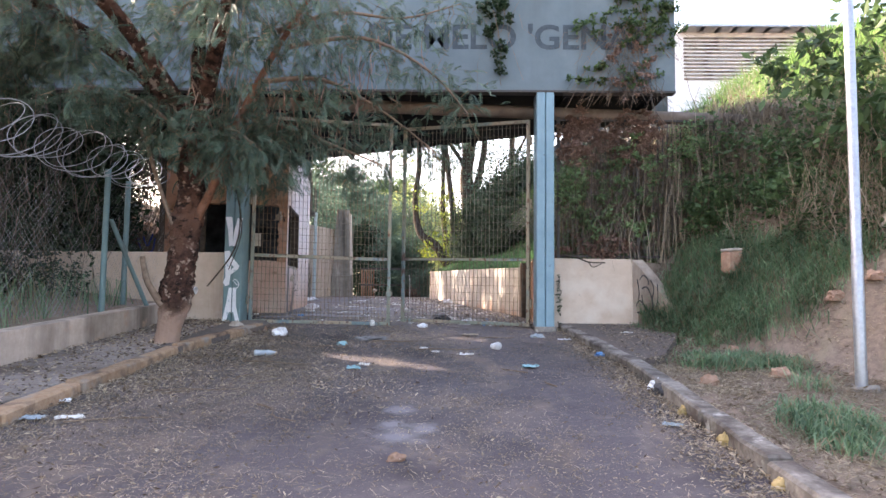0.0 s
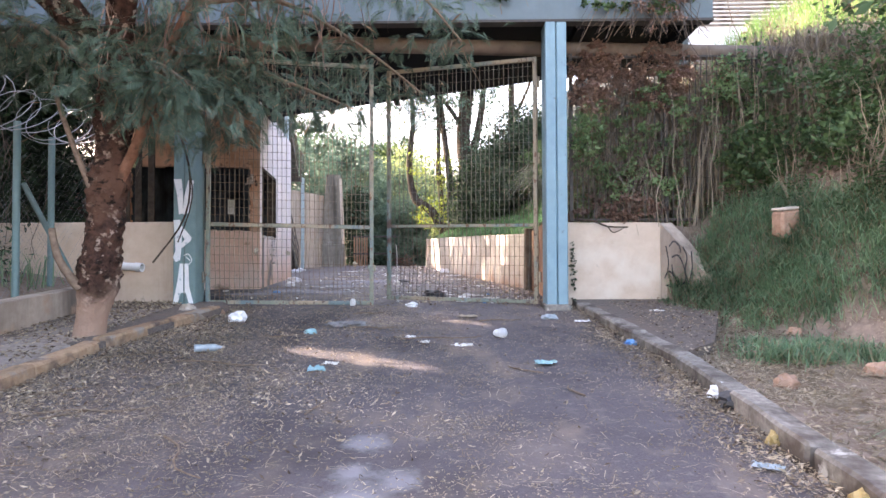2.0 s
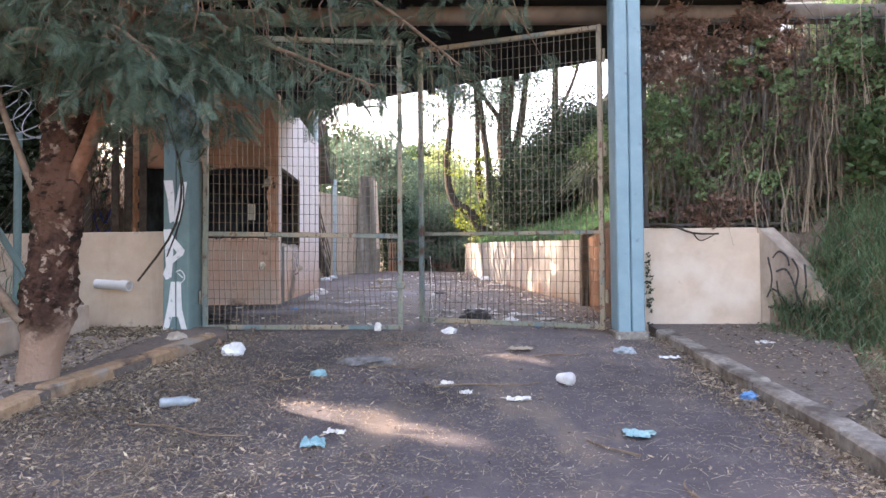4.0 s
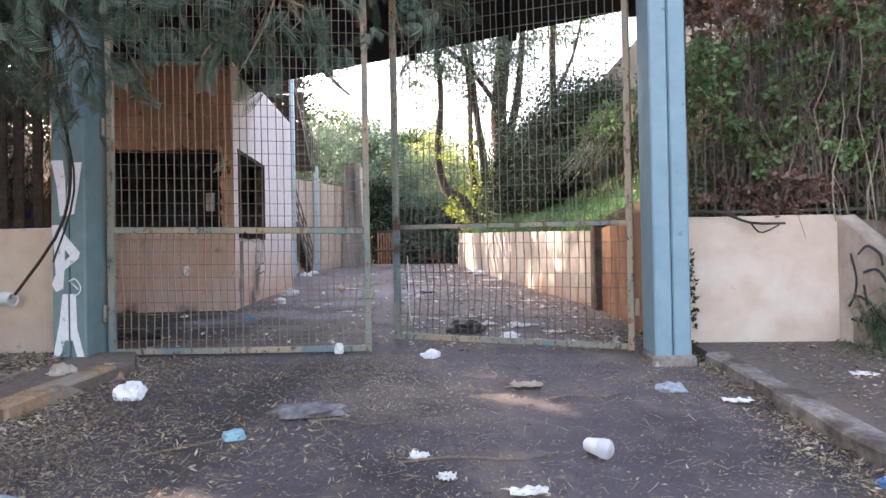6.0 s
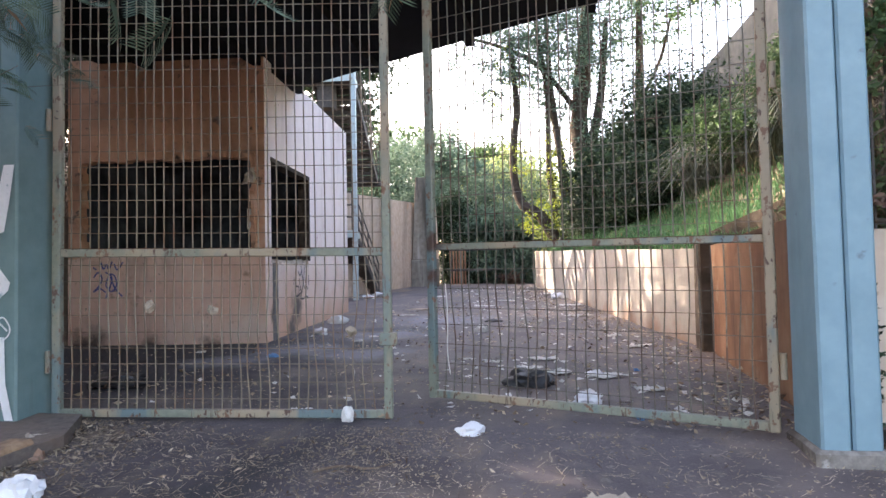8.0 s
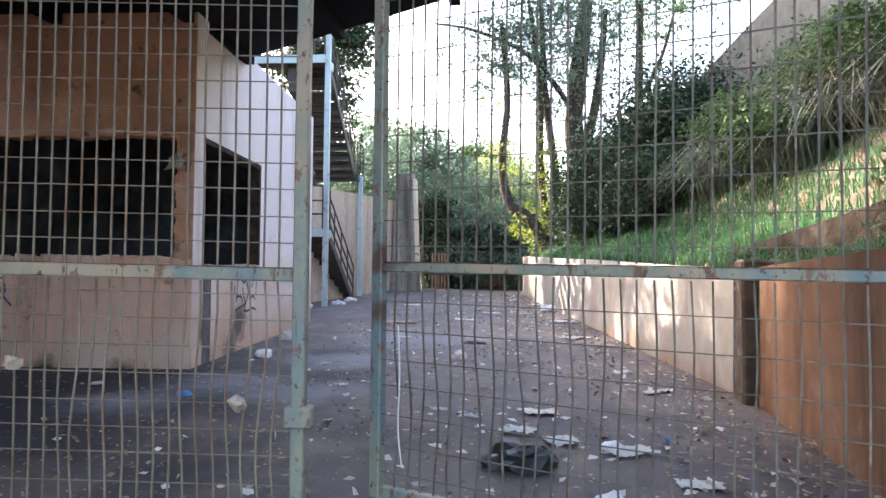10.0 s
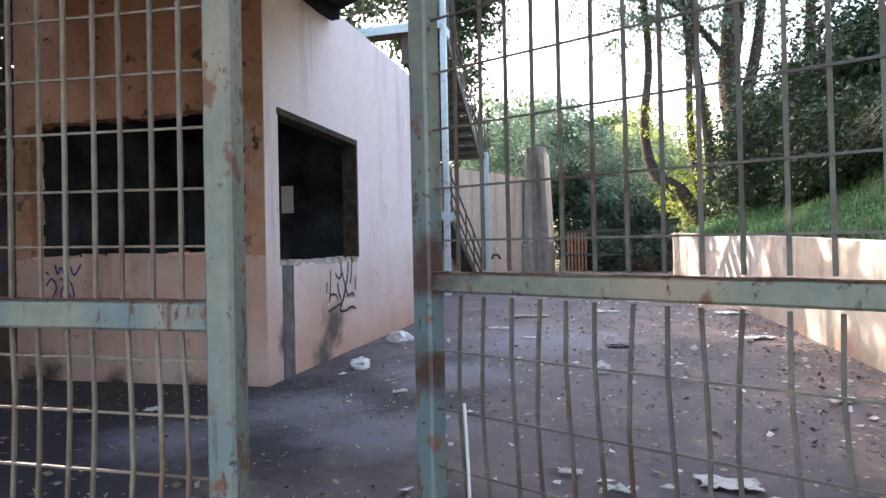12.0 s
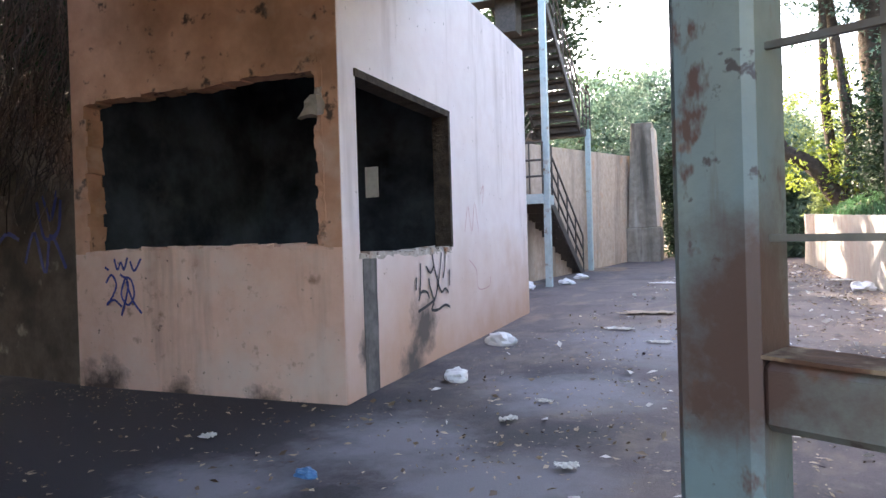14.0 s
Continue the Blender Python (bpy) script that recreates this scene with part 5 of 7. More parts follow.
# dry hanging leaf stalks
n = 160
c = np.array([(-2.2, 7.7, 3.6), (-1.0, 7.9, 4.1), (-2.6, 7.5, 3.7), (-1.7, 7.9, 3.7), (-5.4, 7.5, 4.1)])[rng.integers(0, 5, n)]
s = c + rng.normal(size=(n, 3)) * (0.25, 0.12, 0.2)
e = s + rng.normal(size=(n, 3)) * (0.1, 0.08, 0.1) - np.array([0, 0, 0.42])
put("dry_stalk_tangle", mesh_of("dry_stalk_tangle", [ribbon_arrays(rng, s, e, 0.016, 0.0, 0.03, 4)]), "leaf_dry", tree, "dry reddish hanging stalks")["kind"] = "stuff"
put("liana", mesh_of("liana", [tube_arrays(bend([(-3.3, 9.55, 4.2), (-3.22, 9.55, 3.2), (-3.05, 9.6, 2.5), (-3.12, 9.62, 1.9), (-3.5, 9.6, 1.35)], 16), [0.012], 5), tube_arrays(bend([(-3.2, 9.55, 4.3), (-3.15, 9.6, 3.0), (-3.02, 9.62, 2.2), (-3.2, 9.62, 1.6)], 14), [0.008], 5)]), "bark_dark", tree, "dark hanging liana")


# gaps cut into the foliage along the sun's rays, to light chosen spots
TO_SUN = Vector((-math.sin(radians(SUN_TURN)), math.cos(radians(SUN_TURN)), math.tan(radians(SUN_ELEVATION)))).normalized()
GAPS = [((-0.95, 7.32, 0.52), 0.20), ((-0.55, 7.12, 0.5), 0.22), ((-0.2, 6.92, 0.49), 0.18), ((0.1, 9.05, 0.69), 0.15), ((0.45, 8.85, 0.67), 0.15), ((0.1, 9.5, 0.72), 0.12), ((-0.1, 8.5, 0.63), 0.10), ((0.75, 8.6, 0.65), 0.12)]


def outside_gaps(pts):
    w = np.array(TO_SUN)
    keep = np.ones(len(pts), bool)
    for c, radius in GAPS:
        d = pts - np.array(c)
        keep &= np.linalg.norm(d - (d @ w)[:, None] * w, axis=1) > radius
    return pts[keep]


def bush(name, label, blobs, material, leaf=0.09, wide=0.5, seed=0, stems=0, flat=0.3, droop=0.0, category="bush", stem_material="twig", lowest=-9.0):
    """blobs: (centre, radii, clumps, leaves in each)."""
    r = np.random.default_rng(seed)
    thing = tagged(empty(name, pose(*blobs[0][0])), label, category)
    inv = pose(*[-c for c in blobs[0][0]])
    pts = np.concatenate([clump_points(r, c, rad, k, each) for c, rad, k, each in blobs])
    pts = outside_gaps(pts)
    put("leaves", mesh_of("leaves", [leaf_arrays(r, pts, leaf, wide, flat, droop)]), material, thing, m=inv)
    if stems:
        k = r.integers(0, len(pts), stems)
        foot = np.array([blobs[b][0] for b in r.integers(0, len(blobs), stems)], float) + r.normal(size=(stems, 3)) * (0.4, 0.06, 0.1)
        foot[:, 2] -= np.array([bl[1][2] for bl in blobs]).mean()
        foot[:, 2] = np.maximum(foot[:, 2], lowest)
        put("stem_tangle", mesh_of("stem_tangle", [ribbon_arrays(r, foot, pts[k], 0.009, -0.05, 0.05, 5)]), stem_material, thing, m=inv)["kind"] = "stuff"
    return thing


# creepers over the bar fence and the bank behind
bush("creeper", "green creeper climbing over the bar fence", [((2.3, 10.2, 2.8), (0.5, 0.08, 0.6), 62, 42), ((3.0, 10.2, 3.1), (0.45, 0.1, 0.75), 60, 42), ((2.6, 10.3, 2.35), (0.9, 0.12, 0.25), 30, 40), ((2.05, 10.2, 3.1), (0.28, 0.07, 0.5), 24, 40), ((3.9, 10.1, 3.3), (0.5, 0.2, 0.8), 40, 50)], "leaf_creeper", 0.055, 0.6, 31, 220, category="creeper", stem_material="straw_mid", lowest=1.95)
bush("creeper", "rust-brown withered creeper on the fence", [((2.1, 10.22, 3.75), (0.4, 0.08, 0.45), 120, 60), ((2.9, 10.24, 3.8), (0.55, 0.1, 0.45), 110, 55), ((2.45, 10.22, 2.05), (0.7, 0.08, 0.18), 50, 40)], "leaf_dry", 0.05, 0.5, 32, 150, category="creeper", stem_material="straw_dark", lowest=1.95)
bush("creeper", "leafy vine hanging over the fascia end", [((2.9, 9.66, 5.55), (0.42, 0.10, 0.75), 60, 30), ((3.35, 9.7, 5.4), (0.3, 0.12, 0.5), 24, 26), ((2.5, 9.66, 4.55), (0.75, 0.10, 0.25), 24, 26), ((2.2, 9.66, 5.45), (0.3, 0.06, 0.3), 14, 20)], "leaf", 0.06, 0.55, 33, 120, category="creeper")
bush("creeper", "green vine trailing down the fascia", [((0.72, 9.66, 5.55), (0.30, 0.07, 0.45), 40, 30), ((0.80, 9.66, 4.85), (0.09, 0.05, 0.4), 18, 16), ((0.9, 9.66, 6.3), (0.5, 0.08, 0.3), 16, 26)], "leaf_dark", 0.06, 0.55, 34, 20, category="creeper")
bush("creeper", "withered vine on the fascia end", [((2.75, 9.64, 4.75), (0.55, 0.08, 0.55), 40, 30)], "leaf_dry", 0.045, 0.5, 35, 90, category="creeper", stem_material="straw_dark")
bush("creeper", "small ivy climbing the column's foot", [((1.76, 10.11, 1.25), (0.035, 0.02, 0.42), 40, 9)], "leaf_dark", 0.024, 0.7, 36, 0, category="creeper")
bush("creeper", "small ivy sprig on the column", [((1.80, 9.9, 3.0), (0.12, 0.08, 0.22), 26, 10)], "leaf", 0.04, 0.6, 37, 0, category="creeper")
# dry grass and stems hanging on the right bank
r = np.random.default_rng(41)
n = 7600
x = r.uniform(2.4, 6.6, n)
y = 10.5 + np.abs(r.normal(size=n)) * 0.8 - 0.28 * np.clip(x - 3.2, 0, 4)
z0 = np.array([terrain(a, b) for a, b in zip(x, y)])
s = np.stack([x, y, np.clip(z0 + r.uniform(0.5, 1.9, n), 0, 4.4)], 1)
e = s + np.stack([r.normal(size=n) * 0.25, r.normal(size=n) * 0.18 - 0.12, -r.uniform(0.5, 1.3, n)], 1)
dry = put("dry_thicket", mesh_of("dry_thicket", [ribbon_arrays(r, s[:3000], e[:3000], 0.012, -0.05, 0.07, 5)]), "straw_mid")
tagged(dry, "tangle of dry brown stems on the bank", "thicket", kind="stuff")
dry = put("dry_thicket", mesh_of("dry_thicket", [ribbon_arrays(r, s[3000:7000], e[3000:7000], 0.013, -0.08, 0.08, 5)]), "straw")
tagged(dry, "pale dry grass hanging on the bank", "thicket", kind="stuff")
bush("shrub", "green shrubs on the bank beside the drive", [((4.6, 10.1, 3.3), (0.9, 0.6, 0.8), 46, 55), ((5.6, 9.4, 3.6), (1.1, 0.8, 1.1), 70, 55), ((4.0, 9.9, 2.6), (0.6, 0.3, 0.4), 40, 50), ((4.9, 9.0, 2.7), (0.7, 0.5, 0.4), 50, 50), ((6.4, 8.4, 3.6), (1.0, 1.0, 1.2), 70, 55)], "leaf", 0.085, 0.5, 42, 50, category="shrub")
bush("shrub", "broad-leaved shrub leaning over the verge", [((4.9, 7.9, 3.75), (0.55, 0.6, 0.45), 26, 14), ((5.5, 7.4, 3.2), (0.6, 0.7, 0.8), 30, 14), ((4.5, 8.3, 4.35), (0.5, 0.5, 0.3), 16, 12), ((5.0, 7.4, 4.7), (0.7, 0.6, 0.5), 20, 14)], "leaf", 0.17, 0.45, 43, 60, droop=0.4, category="shrub")
# pale broken canes standing among the dry stems
n = 150
x = r.uniform(2.7, 4.9, n)
s = np.stack([x, 10.15 + r.uniform(0, 0.5, n) - 0.35 * np.clip(x - 3.0, 0, 2), np.zeros(n)], 1)
s[:, 2] = [max(terrain(a, b), 1.7) + 0.1 for a, b in s[:, :2]]
e = s + np.stack([r.normal(size=n) * 0.16, r.normal(size=n) * 0.1, r.uniform(0.5, 2.0, n)], 1)
tagged(put("dry_canes", mesh_of("dry_canes", [ribbon_arrays(r, s, e, 0.013, -0.03, 0.03, 6)]), "straw"), "pale dry canes standing on the bank", "thicket", kind="stuff")
# grass on the hill behind the canopy, with sunlight put into its colour
n = 9000
x, y = r.uniform(4.5, 10.0, n), r.uniform(10.6, 17.0, n)
p = np.stack([x, y, [terrain(a, b) for a, b in zip(x, y)]], 1)
hill_grass = put("hill_grass", mesh_of("hill_grass", [blade_arrays(r, p, 0.75, 0.022, 0.8)]), "grass_sun")
tagged(hill_grass, "tall hillside grass in a sunlit green", "grass", kind="stuff")

# grass on the verge and bank to the right of the drive
tufts = []
while len(tufts) < 760:
    a, b = r.uniform(2.75, 7.8), r.uniform(2.0, 10.0)
    d = noise.noise(Vector((a * 0.75, b * 0.75, 7.0))) + 0.3 * noise.noise(Vector((a * 2.5, b * 2.5, 2)))
    s_ = (a - 3.0) * 0.90 + (b - 9.55) * 0.42
    grassy = -0.26 + 0.52 * smooth(-0.4, 0.5, s_) - 0.75 * smooth(0.75, 1.3, s_)
    if b < 5.8 and noise.noise(Vector((a * 1.3, b * 1.3, 21))) < 0.12:
        continue
    if d < grassy and not (a < 3.4 and b > 8.4 and s_ < 0):
        tufts.append((a, b))
tufts = np.repeat(np.array(tufts), 38, 0)
tufts = tufts + r.normal(size=tufts.shape) * 0.085
p = np.array([(a, b, terrain(a, b)) for a, b in tufts])
verge_grass = put("verge_grass", mesh_of("verge_grass", [blade_arrays(r, p, 0.20, 0.012, 1.5, 0.6)]), "grass")
tagged(verge_grass, "uneven green grass on the verge and bank", "grass", kind="stuff")
n = 20000
x, y = r.uniform(2.2, 6.5, n), r.uniform(1.0, 9.9, n)
p = np.stack([x, y, [max(terrain(a, b), -9) + 0.012 for a, b in zip(x, y)]], 1)
ang = r.uniform(0, 2 * np.pi, n)
e = p + np.stack([np.cos(ang), np.sin(ang), np.zeros(n)], 1) * r.uniform(0.06, 0.2, (n, 1)) + np.array([0, 0, 0.01])
pts = []
while len(pts) < 26000:
    a, b = r.uniform(2.15, 6.4), r.uniform(1.0, 10.0)
    if (a - 3.0) * 0.90 + (b - 9.55) * 0.42 < 0.2 + r.random() * 1.6:
        pts.append((a, b, terrain(a, b) + 0.012 + r.random() * 0.02))
tagged(put("verge_debris", mesh_of("verge_debris", [leaf_arrays(r, np.array(pts), 0.05, 0.3, 0.7)]), "straw"), "pale dry leaves and chaff covering the verge", "debris", kind="stuff")
straw = put("verge_straw", mesh_of("verge_straw", [ribbon_arrays(r, p, e, 0.008, -0.01, 0.012, 3)]), "straw")
tagged(straw, "dry straw lying on the verge", "straw", kind="stuff")

pts = []
while len(pts) < 24000:
    a, b = r.uniform(2.7, 8.0), r.uniform(6.0, 11.6)
    s_ = (a - 3.0) * 0.90 + (b - 9.55) * 0.42
    if s_ > 0.75 or b > 10.4:
        d = noise.noise(Vector((a * 1.4, b * 1.4, 17.0)))
        if r.random() < 0.45 + d:
            pts.append((a, b, terrain(a, b) + abs(r.normal()) * (0.12 + 0.3 * max(d, 0))))
tagged(put("bank_plants", mesh_of("bank_plants", [leaf_arrays(r, np.array(pts), 0.075, 0.38, 0.4)]), "leaf"), "low weeds covering the bank", "plants", kind="stuff")
while len(pts) < 45000:
    a, b = r.uniform(1.9, 5.6), r.uniform(10.35, 12.2)
    pts.append((a, b, terrain(a, b) + abs(r.normal()) * 0.42))
tagged(put("bank_plants", mesh_of("bank_plants", [leaf_arrays(r, np.array(pts[24000:]), 0.07, 0.45, 0.4)]), "leaf_creeper"), "tangled weeds behind the bar fence", "plants", kind="stuff")
pts = np.array(pts)[r.integers(0, len(pts), 7000)]
e = pts + np.stack([r.normal(size=len(pts)) * 0.2, r.normal(size=len(pts)) * 0.15, r.uniform(0.1, 0.75, len(pts))], 1)
tagged(put("dry_stems", mesh_of("dry_stems", [ribbon_arrays(r, pts, e, 0.010, -0.05, 0.05, 4)]), "straw"), "pale dry stems among the weeds", "plants", kind="stuff")

# thicket behind the fence and left of the gate
bush("shrub", "dark overgrown thicket behind the fence", [((-6.2, 9.3, 1.6), (1.2, 0.9, 0.8), 60, 55), ((-7.0, 7.5, 1.7), (1.2, 1.3, 1.0), 60, 55), ((-6.0, 6.0, 1.3), (1.0, 1.2, 0.8), 50, 50), ((-8.0, 9.5, 3.0), (1.5, 1.2, 1.6), 60, 55), ((-7.2, 4.2, 1.6), (1.2, 1.4, 1.2), 50, 50)], "leaf_dark", 0.085, 0.45, 51, 200, category="shrub")
n = 1700
x, y = r.uniform(-9.5, -4.9, n), r.uniform(5.0, 10.0, n)
s = np.stack([x, y, r.uniform(1.6, 4.3, n)], 1)
e = s + np.stack([r.normal(size=n) * 0.15, r.normal(size=n) * 0.15, -r.uniform(0.5, 1.2, n)], 1)
tagged(put("dry_thicket", mesh_of("dry_thicket", [ribbon_arrays(r, s, e, 0.014, 0.0, 0.06, 5)]), "straw_dark"), "dark dry stems hanging behind the fence", "thicket", kind="stuff")
n = 1500
x, y = r.uniform(-7.0, -4.5, n), r.uniform(2.5, 9.6, n)
p = np.stack([x, y, [terrain(a, b) for a, b in zip(x, y)]], 1)
tagged(put("fence_grass", mesh_of("fence_grass", [blade_arrays(r, p, 0.5, 0.013, 0.9, 0.5)]), "grass"), "rank grass behind the low wall", "grass", kind="stuff")
bush("shrub", "dark hedge filling the space beside the gatehouse", [((-9.0, 11.6, 2.4), (1.4, 1.4, 1.8), 80, 60), ((-10.5, 12.6, 3.0), (1.2, 1.2, 1.8), 60, 60), ((-9.6, 15.5, 4.6), (2.0, 1.2, 1.5), 70, 60), ((-7.6, 15.0, 4.4), (1.2, 0.9, 1.3), 60, 60)], "leaf_dark", 0.1, 0.45, 52, 160, category="shrub")
n = 2400
x = r.uniform(-10.0, -6.1, n)
s = np.stack([x, 13.55 + r.uniform(0, 0.9, n), 2.5 + r.uniform(0.1, 2.4, n)], 1)
e = s + np.stack([r.normal(size=n) * 0.12, -r.uniform(0, 0.35, n), -r.uniform(0.3, 0.9, n)], 1)
e[:, 2] = np.maximum(e[:, 2], 2.15)
tagged(put("hanging_grass", mesh_of("hanging_grass", [ribbon_arrays(r, s, e, 0.016, -0.06, 0.05, 5)]), "straw_dark"), "grey-brown dry grass hanging over the wall", "grass", kind="stuff")

# added to block the sky and keep the space behind the wall dark
bush("shrub", "dense black-green bushes added as dark backing behind the cream wall", [((-6.5, 11.5, 2.4), (0.8, 0.6, 1.2), 170, 60), ((-7.6, 11.2, 2.6), (0.9, 0.7, 1.5), 170, 60), ((-7.2, 12.2, 3.8), (1.0, 0.6, 0.9), 130, 60)], "leaf_dark", 0.15, 0.5, 56, 80, category="shrub")

# grassy bank above the retaining wall
n = 26000
y = r.uniform(10.6, 27.5, n)
d = np.abs(r.normal(size=n)) * 1.3 + 0.32
x = np.array([wall_x(b) for b in y]) + d
p = np.stack([x, y, [terrain(a, b) for a, b in zip(x, y)]], 1)
tagged(put("bank_grass", mesh_of("bank_grass", [blade_arrays(r, p, 0.19, 0.016, 1.0, 0.6)]), "grass_far"), "short bright grass on the bank", "grass", kind="stuff")
n = 3600
k = r.integers(0, 9, n)
cy = np.array([17.3, 18.4, 19.4, 20.6, 21.8, 16.0, 18.2, 20.0, 16.8])[k] + r.normal(size=n) * 0.2
cd = np.array([2.6, 2.9, 2.3, 2.9, 2.6, 3.0, 3.7, 3.8, 3.7])[k] + r.normal(size=n) * 0.16
x = np.array([wall_x(b) for b in cy]) + cd
p = np.stack([x, cy, [terrain(a, b) for a, b in zip(x, cy)]], 1)
tagged(put("tussock_grass", mesh_of("tussock_grass", [blade_arrays(r, p, 1.1, 0.024, 1.1, 0.95)]), "tussock"), "tall pale arching tussock grass on the bank", "grass", kind="stuff")
bush("weeds", "green weeds mixed with dry grass on the bank", [((2.6, 17.6, 3.9), (0.6, 1.3, 0.35), 90, 40), ((3.2, 19.6, 4.6), (0.6, 1.4, 0.4), 90, 40), ((3.6, 16.6, 4.7), (0.6, 1.2, 0.4), 80, 40), ((2.4, 20.6, 3.7), (0.5, 1.2, 0.3), 70, 40), ((4.0, 18.6, 5.2), (0.5, 1.6, 0.4), 80, 40)], "leaf", 0.085, 0.4, 63, 240, category="weeds", stem_material="straw")
bush("shrub", "dark shrubs along the top of the bank", [((1.6, 25.6, 4.0), (1.5, 2.0, 1.5), 225, 60), ((2.7, 23.0, 4.9), (1.5, 2.0, 1.6), 225, 60), ((2.0, 21.5, 3.6), (0.8, 1.6, 0.7), 120, 50), ((0.9, 25.5, 3.2), (0.8, 1.6, 0.8), 135, 55), ((1.6, 22.0, 3.2), (0.7, 1.5, 0.5), 105, 50), ((1.0, 27.5, 3.6), (0.9, 1.0, 1.0), 75, 55), ((2.6, 27.5, 5.6), (1.4, 1.6, 1.3), 90, 60)], "leaf_dark", 0.10, 0.45, 61, 120, category="shrub")


def far_tree(label, trunks, blobs, material, leaf, seed, wide=0.5, droop=0.0):
    q = np.random.default_rng(seed)
    t = tagged(empty("tree", pose(*trunks[0][0][0])), label, "tree")
    inv = pose(*[-c for c in trunks[0][0][0]])
    for path, radii in trunks:
        put("trunk" if radii[0] > 0.12 else "branch", mesh_of("trunk", [tube_arrays(bend(path, 22), radii, 9, 0.07, q)], True), "bark_dark", t, m=inv)
    pts = np.concatenate([clump_points(q, c, rad, k, each, 0.15) for c, rad, k, each in blobs])
    pts = outside_gaps(pts)
    put("crown", mesh_of("crown", [leaf_arrays(q, pts, leaf, wide, 0.3, droop)]), material, t, m=inv)
    return t


far_tree("tall dark many-stemmed tree above the bank", [
    ([(0.65, 29.6, 2.2), (0.75, 29.8, 4.5), (0.6, 30, 7.0), (0.9, 30, 10.0), (1.2, 30, 13.0)], [0.42, 0.33, 0.28, 0.16]),
    ([(0.7, 29.8, 5.2), (1.3, 29.8, 7.5), (1.6, 29.8, 10.5)], [0.2, 0.15, 0.08]),
    ([(0.2, 29.4, 2.3), (0.0, 29.6, 5.0), (-0.35, 29.8, 8.0), (-0.5, 30, 11.5)], [0.17, 0.13, 0.07]),
    ([(-0.1, 29.2, 2.3), (-0.45, 29.3, 5.0), (-0.5, 29.5, 8.0), (-0.9, 29.6, 11.0)], [0.13, 0.1, 0.06]),
    ([(0.6, 30, 7.2), (-0.8, 29.7, 9.0), (-2.6, 29.5, 9.9), (-4.0, 29.4, 10.2)], [0.11, 0.07, 0.03])],
    [((0.7, 30, 10.6), (2.6, 2.0, 1.9), 110, 42), ((2.8, 30, 10.6), (1.5, 1.6, 1.0), 22, 42), ((-2.2, 29.5, 9.6), (1.8, 1.2, 1.0), 44, 26), ((-0.3, 29.6, 7.4), (0.7, 0.6, 1.4), 24, 22), ((0.9, 29.5, 6.0), (0.6, 0.5, 1.2), 18, 24), ((0.5, 28.5, 12.8), (4.0, 2.5, 1.6), 110, 42), ((0.2, 29.5, 8.9), (2.3, 1.5, 1.4), 130, 40), ((-1.0, 29.3, 10.2), (2.2, 1.3, 1.0), 80, 40), ((-1.9, 29.0, 8.0), (1.2, 1.0, 1.3), 36, 24), ((1.8, 29.2, 5.6), (1.0, 1.2, 0.9), 70, 36)], "leaf_far", 0.13, 71, 0.45, 0.3)
far_tree("slim dark tree at the top of the bank", [([(2.75, 29.8, 3.5), (2.65, 30, 7.0), (2.75, 30, 11.5)], [0.2, 0.16, 0.08]), ([(2.7, 30, 7.5), (3.4, 30, 9.0), (3.8, 30, 10.5)], [0.08, 0.04])],
         [((3.2, 30, 11.0), (1.8, 1.5, 1.4), 60, 40), ((4.4, 28.5, 10.2), (1.2, 1.3, 0.8), 20, 40)], "leaf", 0.13, 72)
far_tree("bent tree with sunlit yellow-green leaves", [
    ([(0.1, 28.4, 2.2), (-0.35, 28.5, 2.9), (-0.8, 28.7, 3.6), (-1.45, 29.0, 4.1), (-1.7, 29.2, 5.5), (-1.55, 29.4, 7.5), (-1.75, 29.6, 10.0)], [0.24, 0.2, 0.2, 0.14, 0.11, 0.09]),
    ([(-0.1, 28.5, 2.4), (0.0, 28.7, 4.0), (-0.2, 29.0, 6.5)], [0.13, 0.1, 0.06])],
    [((-0.5, 28.8, 3.4), (0.9, 0.7, 0.9), 40, 34), ((-0.1, 29.0, 5.2), (0.5, 0.5, 1.3), 24, 26), ((-1.3, 29.2, 5.4), (0.5, 0.5, 1.0), 14, 16), ((-1.9, 29.4, 8.2), (0.8, 0.6, 1.4), 24, 22)], "leaf_backlit", 0.12, 73, 0.4, 0.4)
bush("shrub", "dense green shrubs closing the end of the drive", [((-2.6, 33, 2.6), (1.7, 1.4, 1.9), 221, 60), ((-1.2, 32.5, 2.2), (1.1, 1.2, 1.2), 136, 60), ((-4.2, 35, 3.6), (1.8, 1.4, 2.4), 221, 60), ((-2.6, 36, 4.6), (1.9, 1.4, 2.0), 204, 60), ((-0.4, 34.0, 3.0), (1.4, 1.2, 1.6), 153, 60), ((-6.0, 33.5, 4.0), (1.4, 1.2, 2.4), 153, 60)], "leaf_far", 0.115, 0.4, 81, 120, category="shrub")
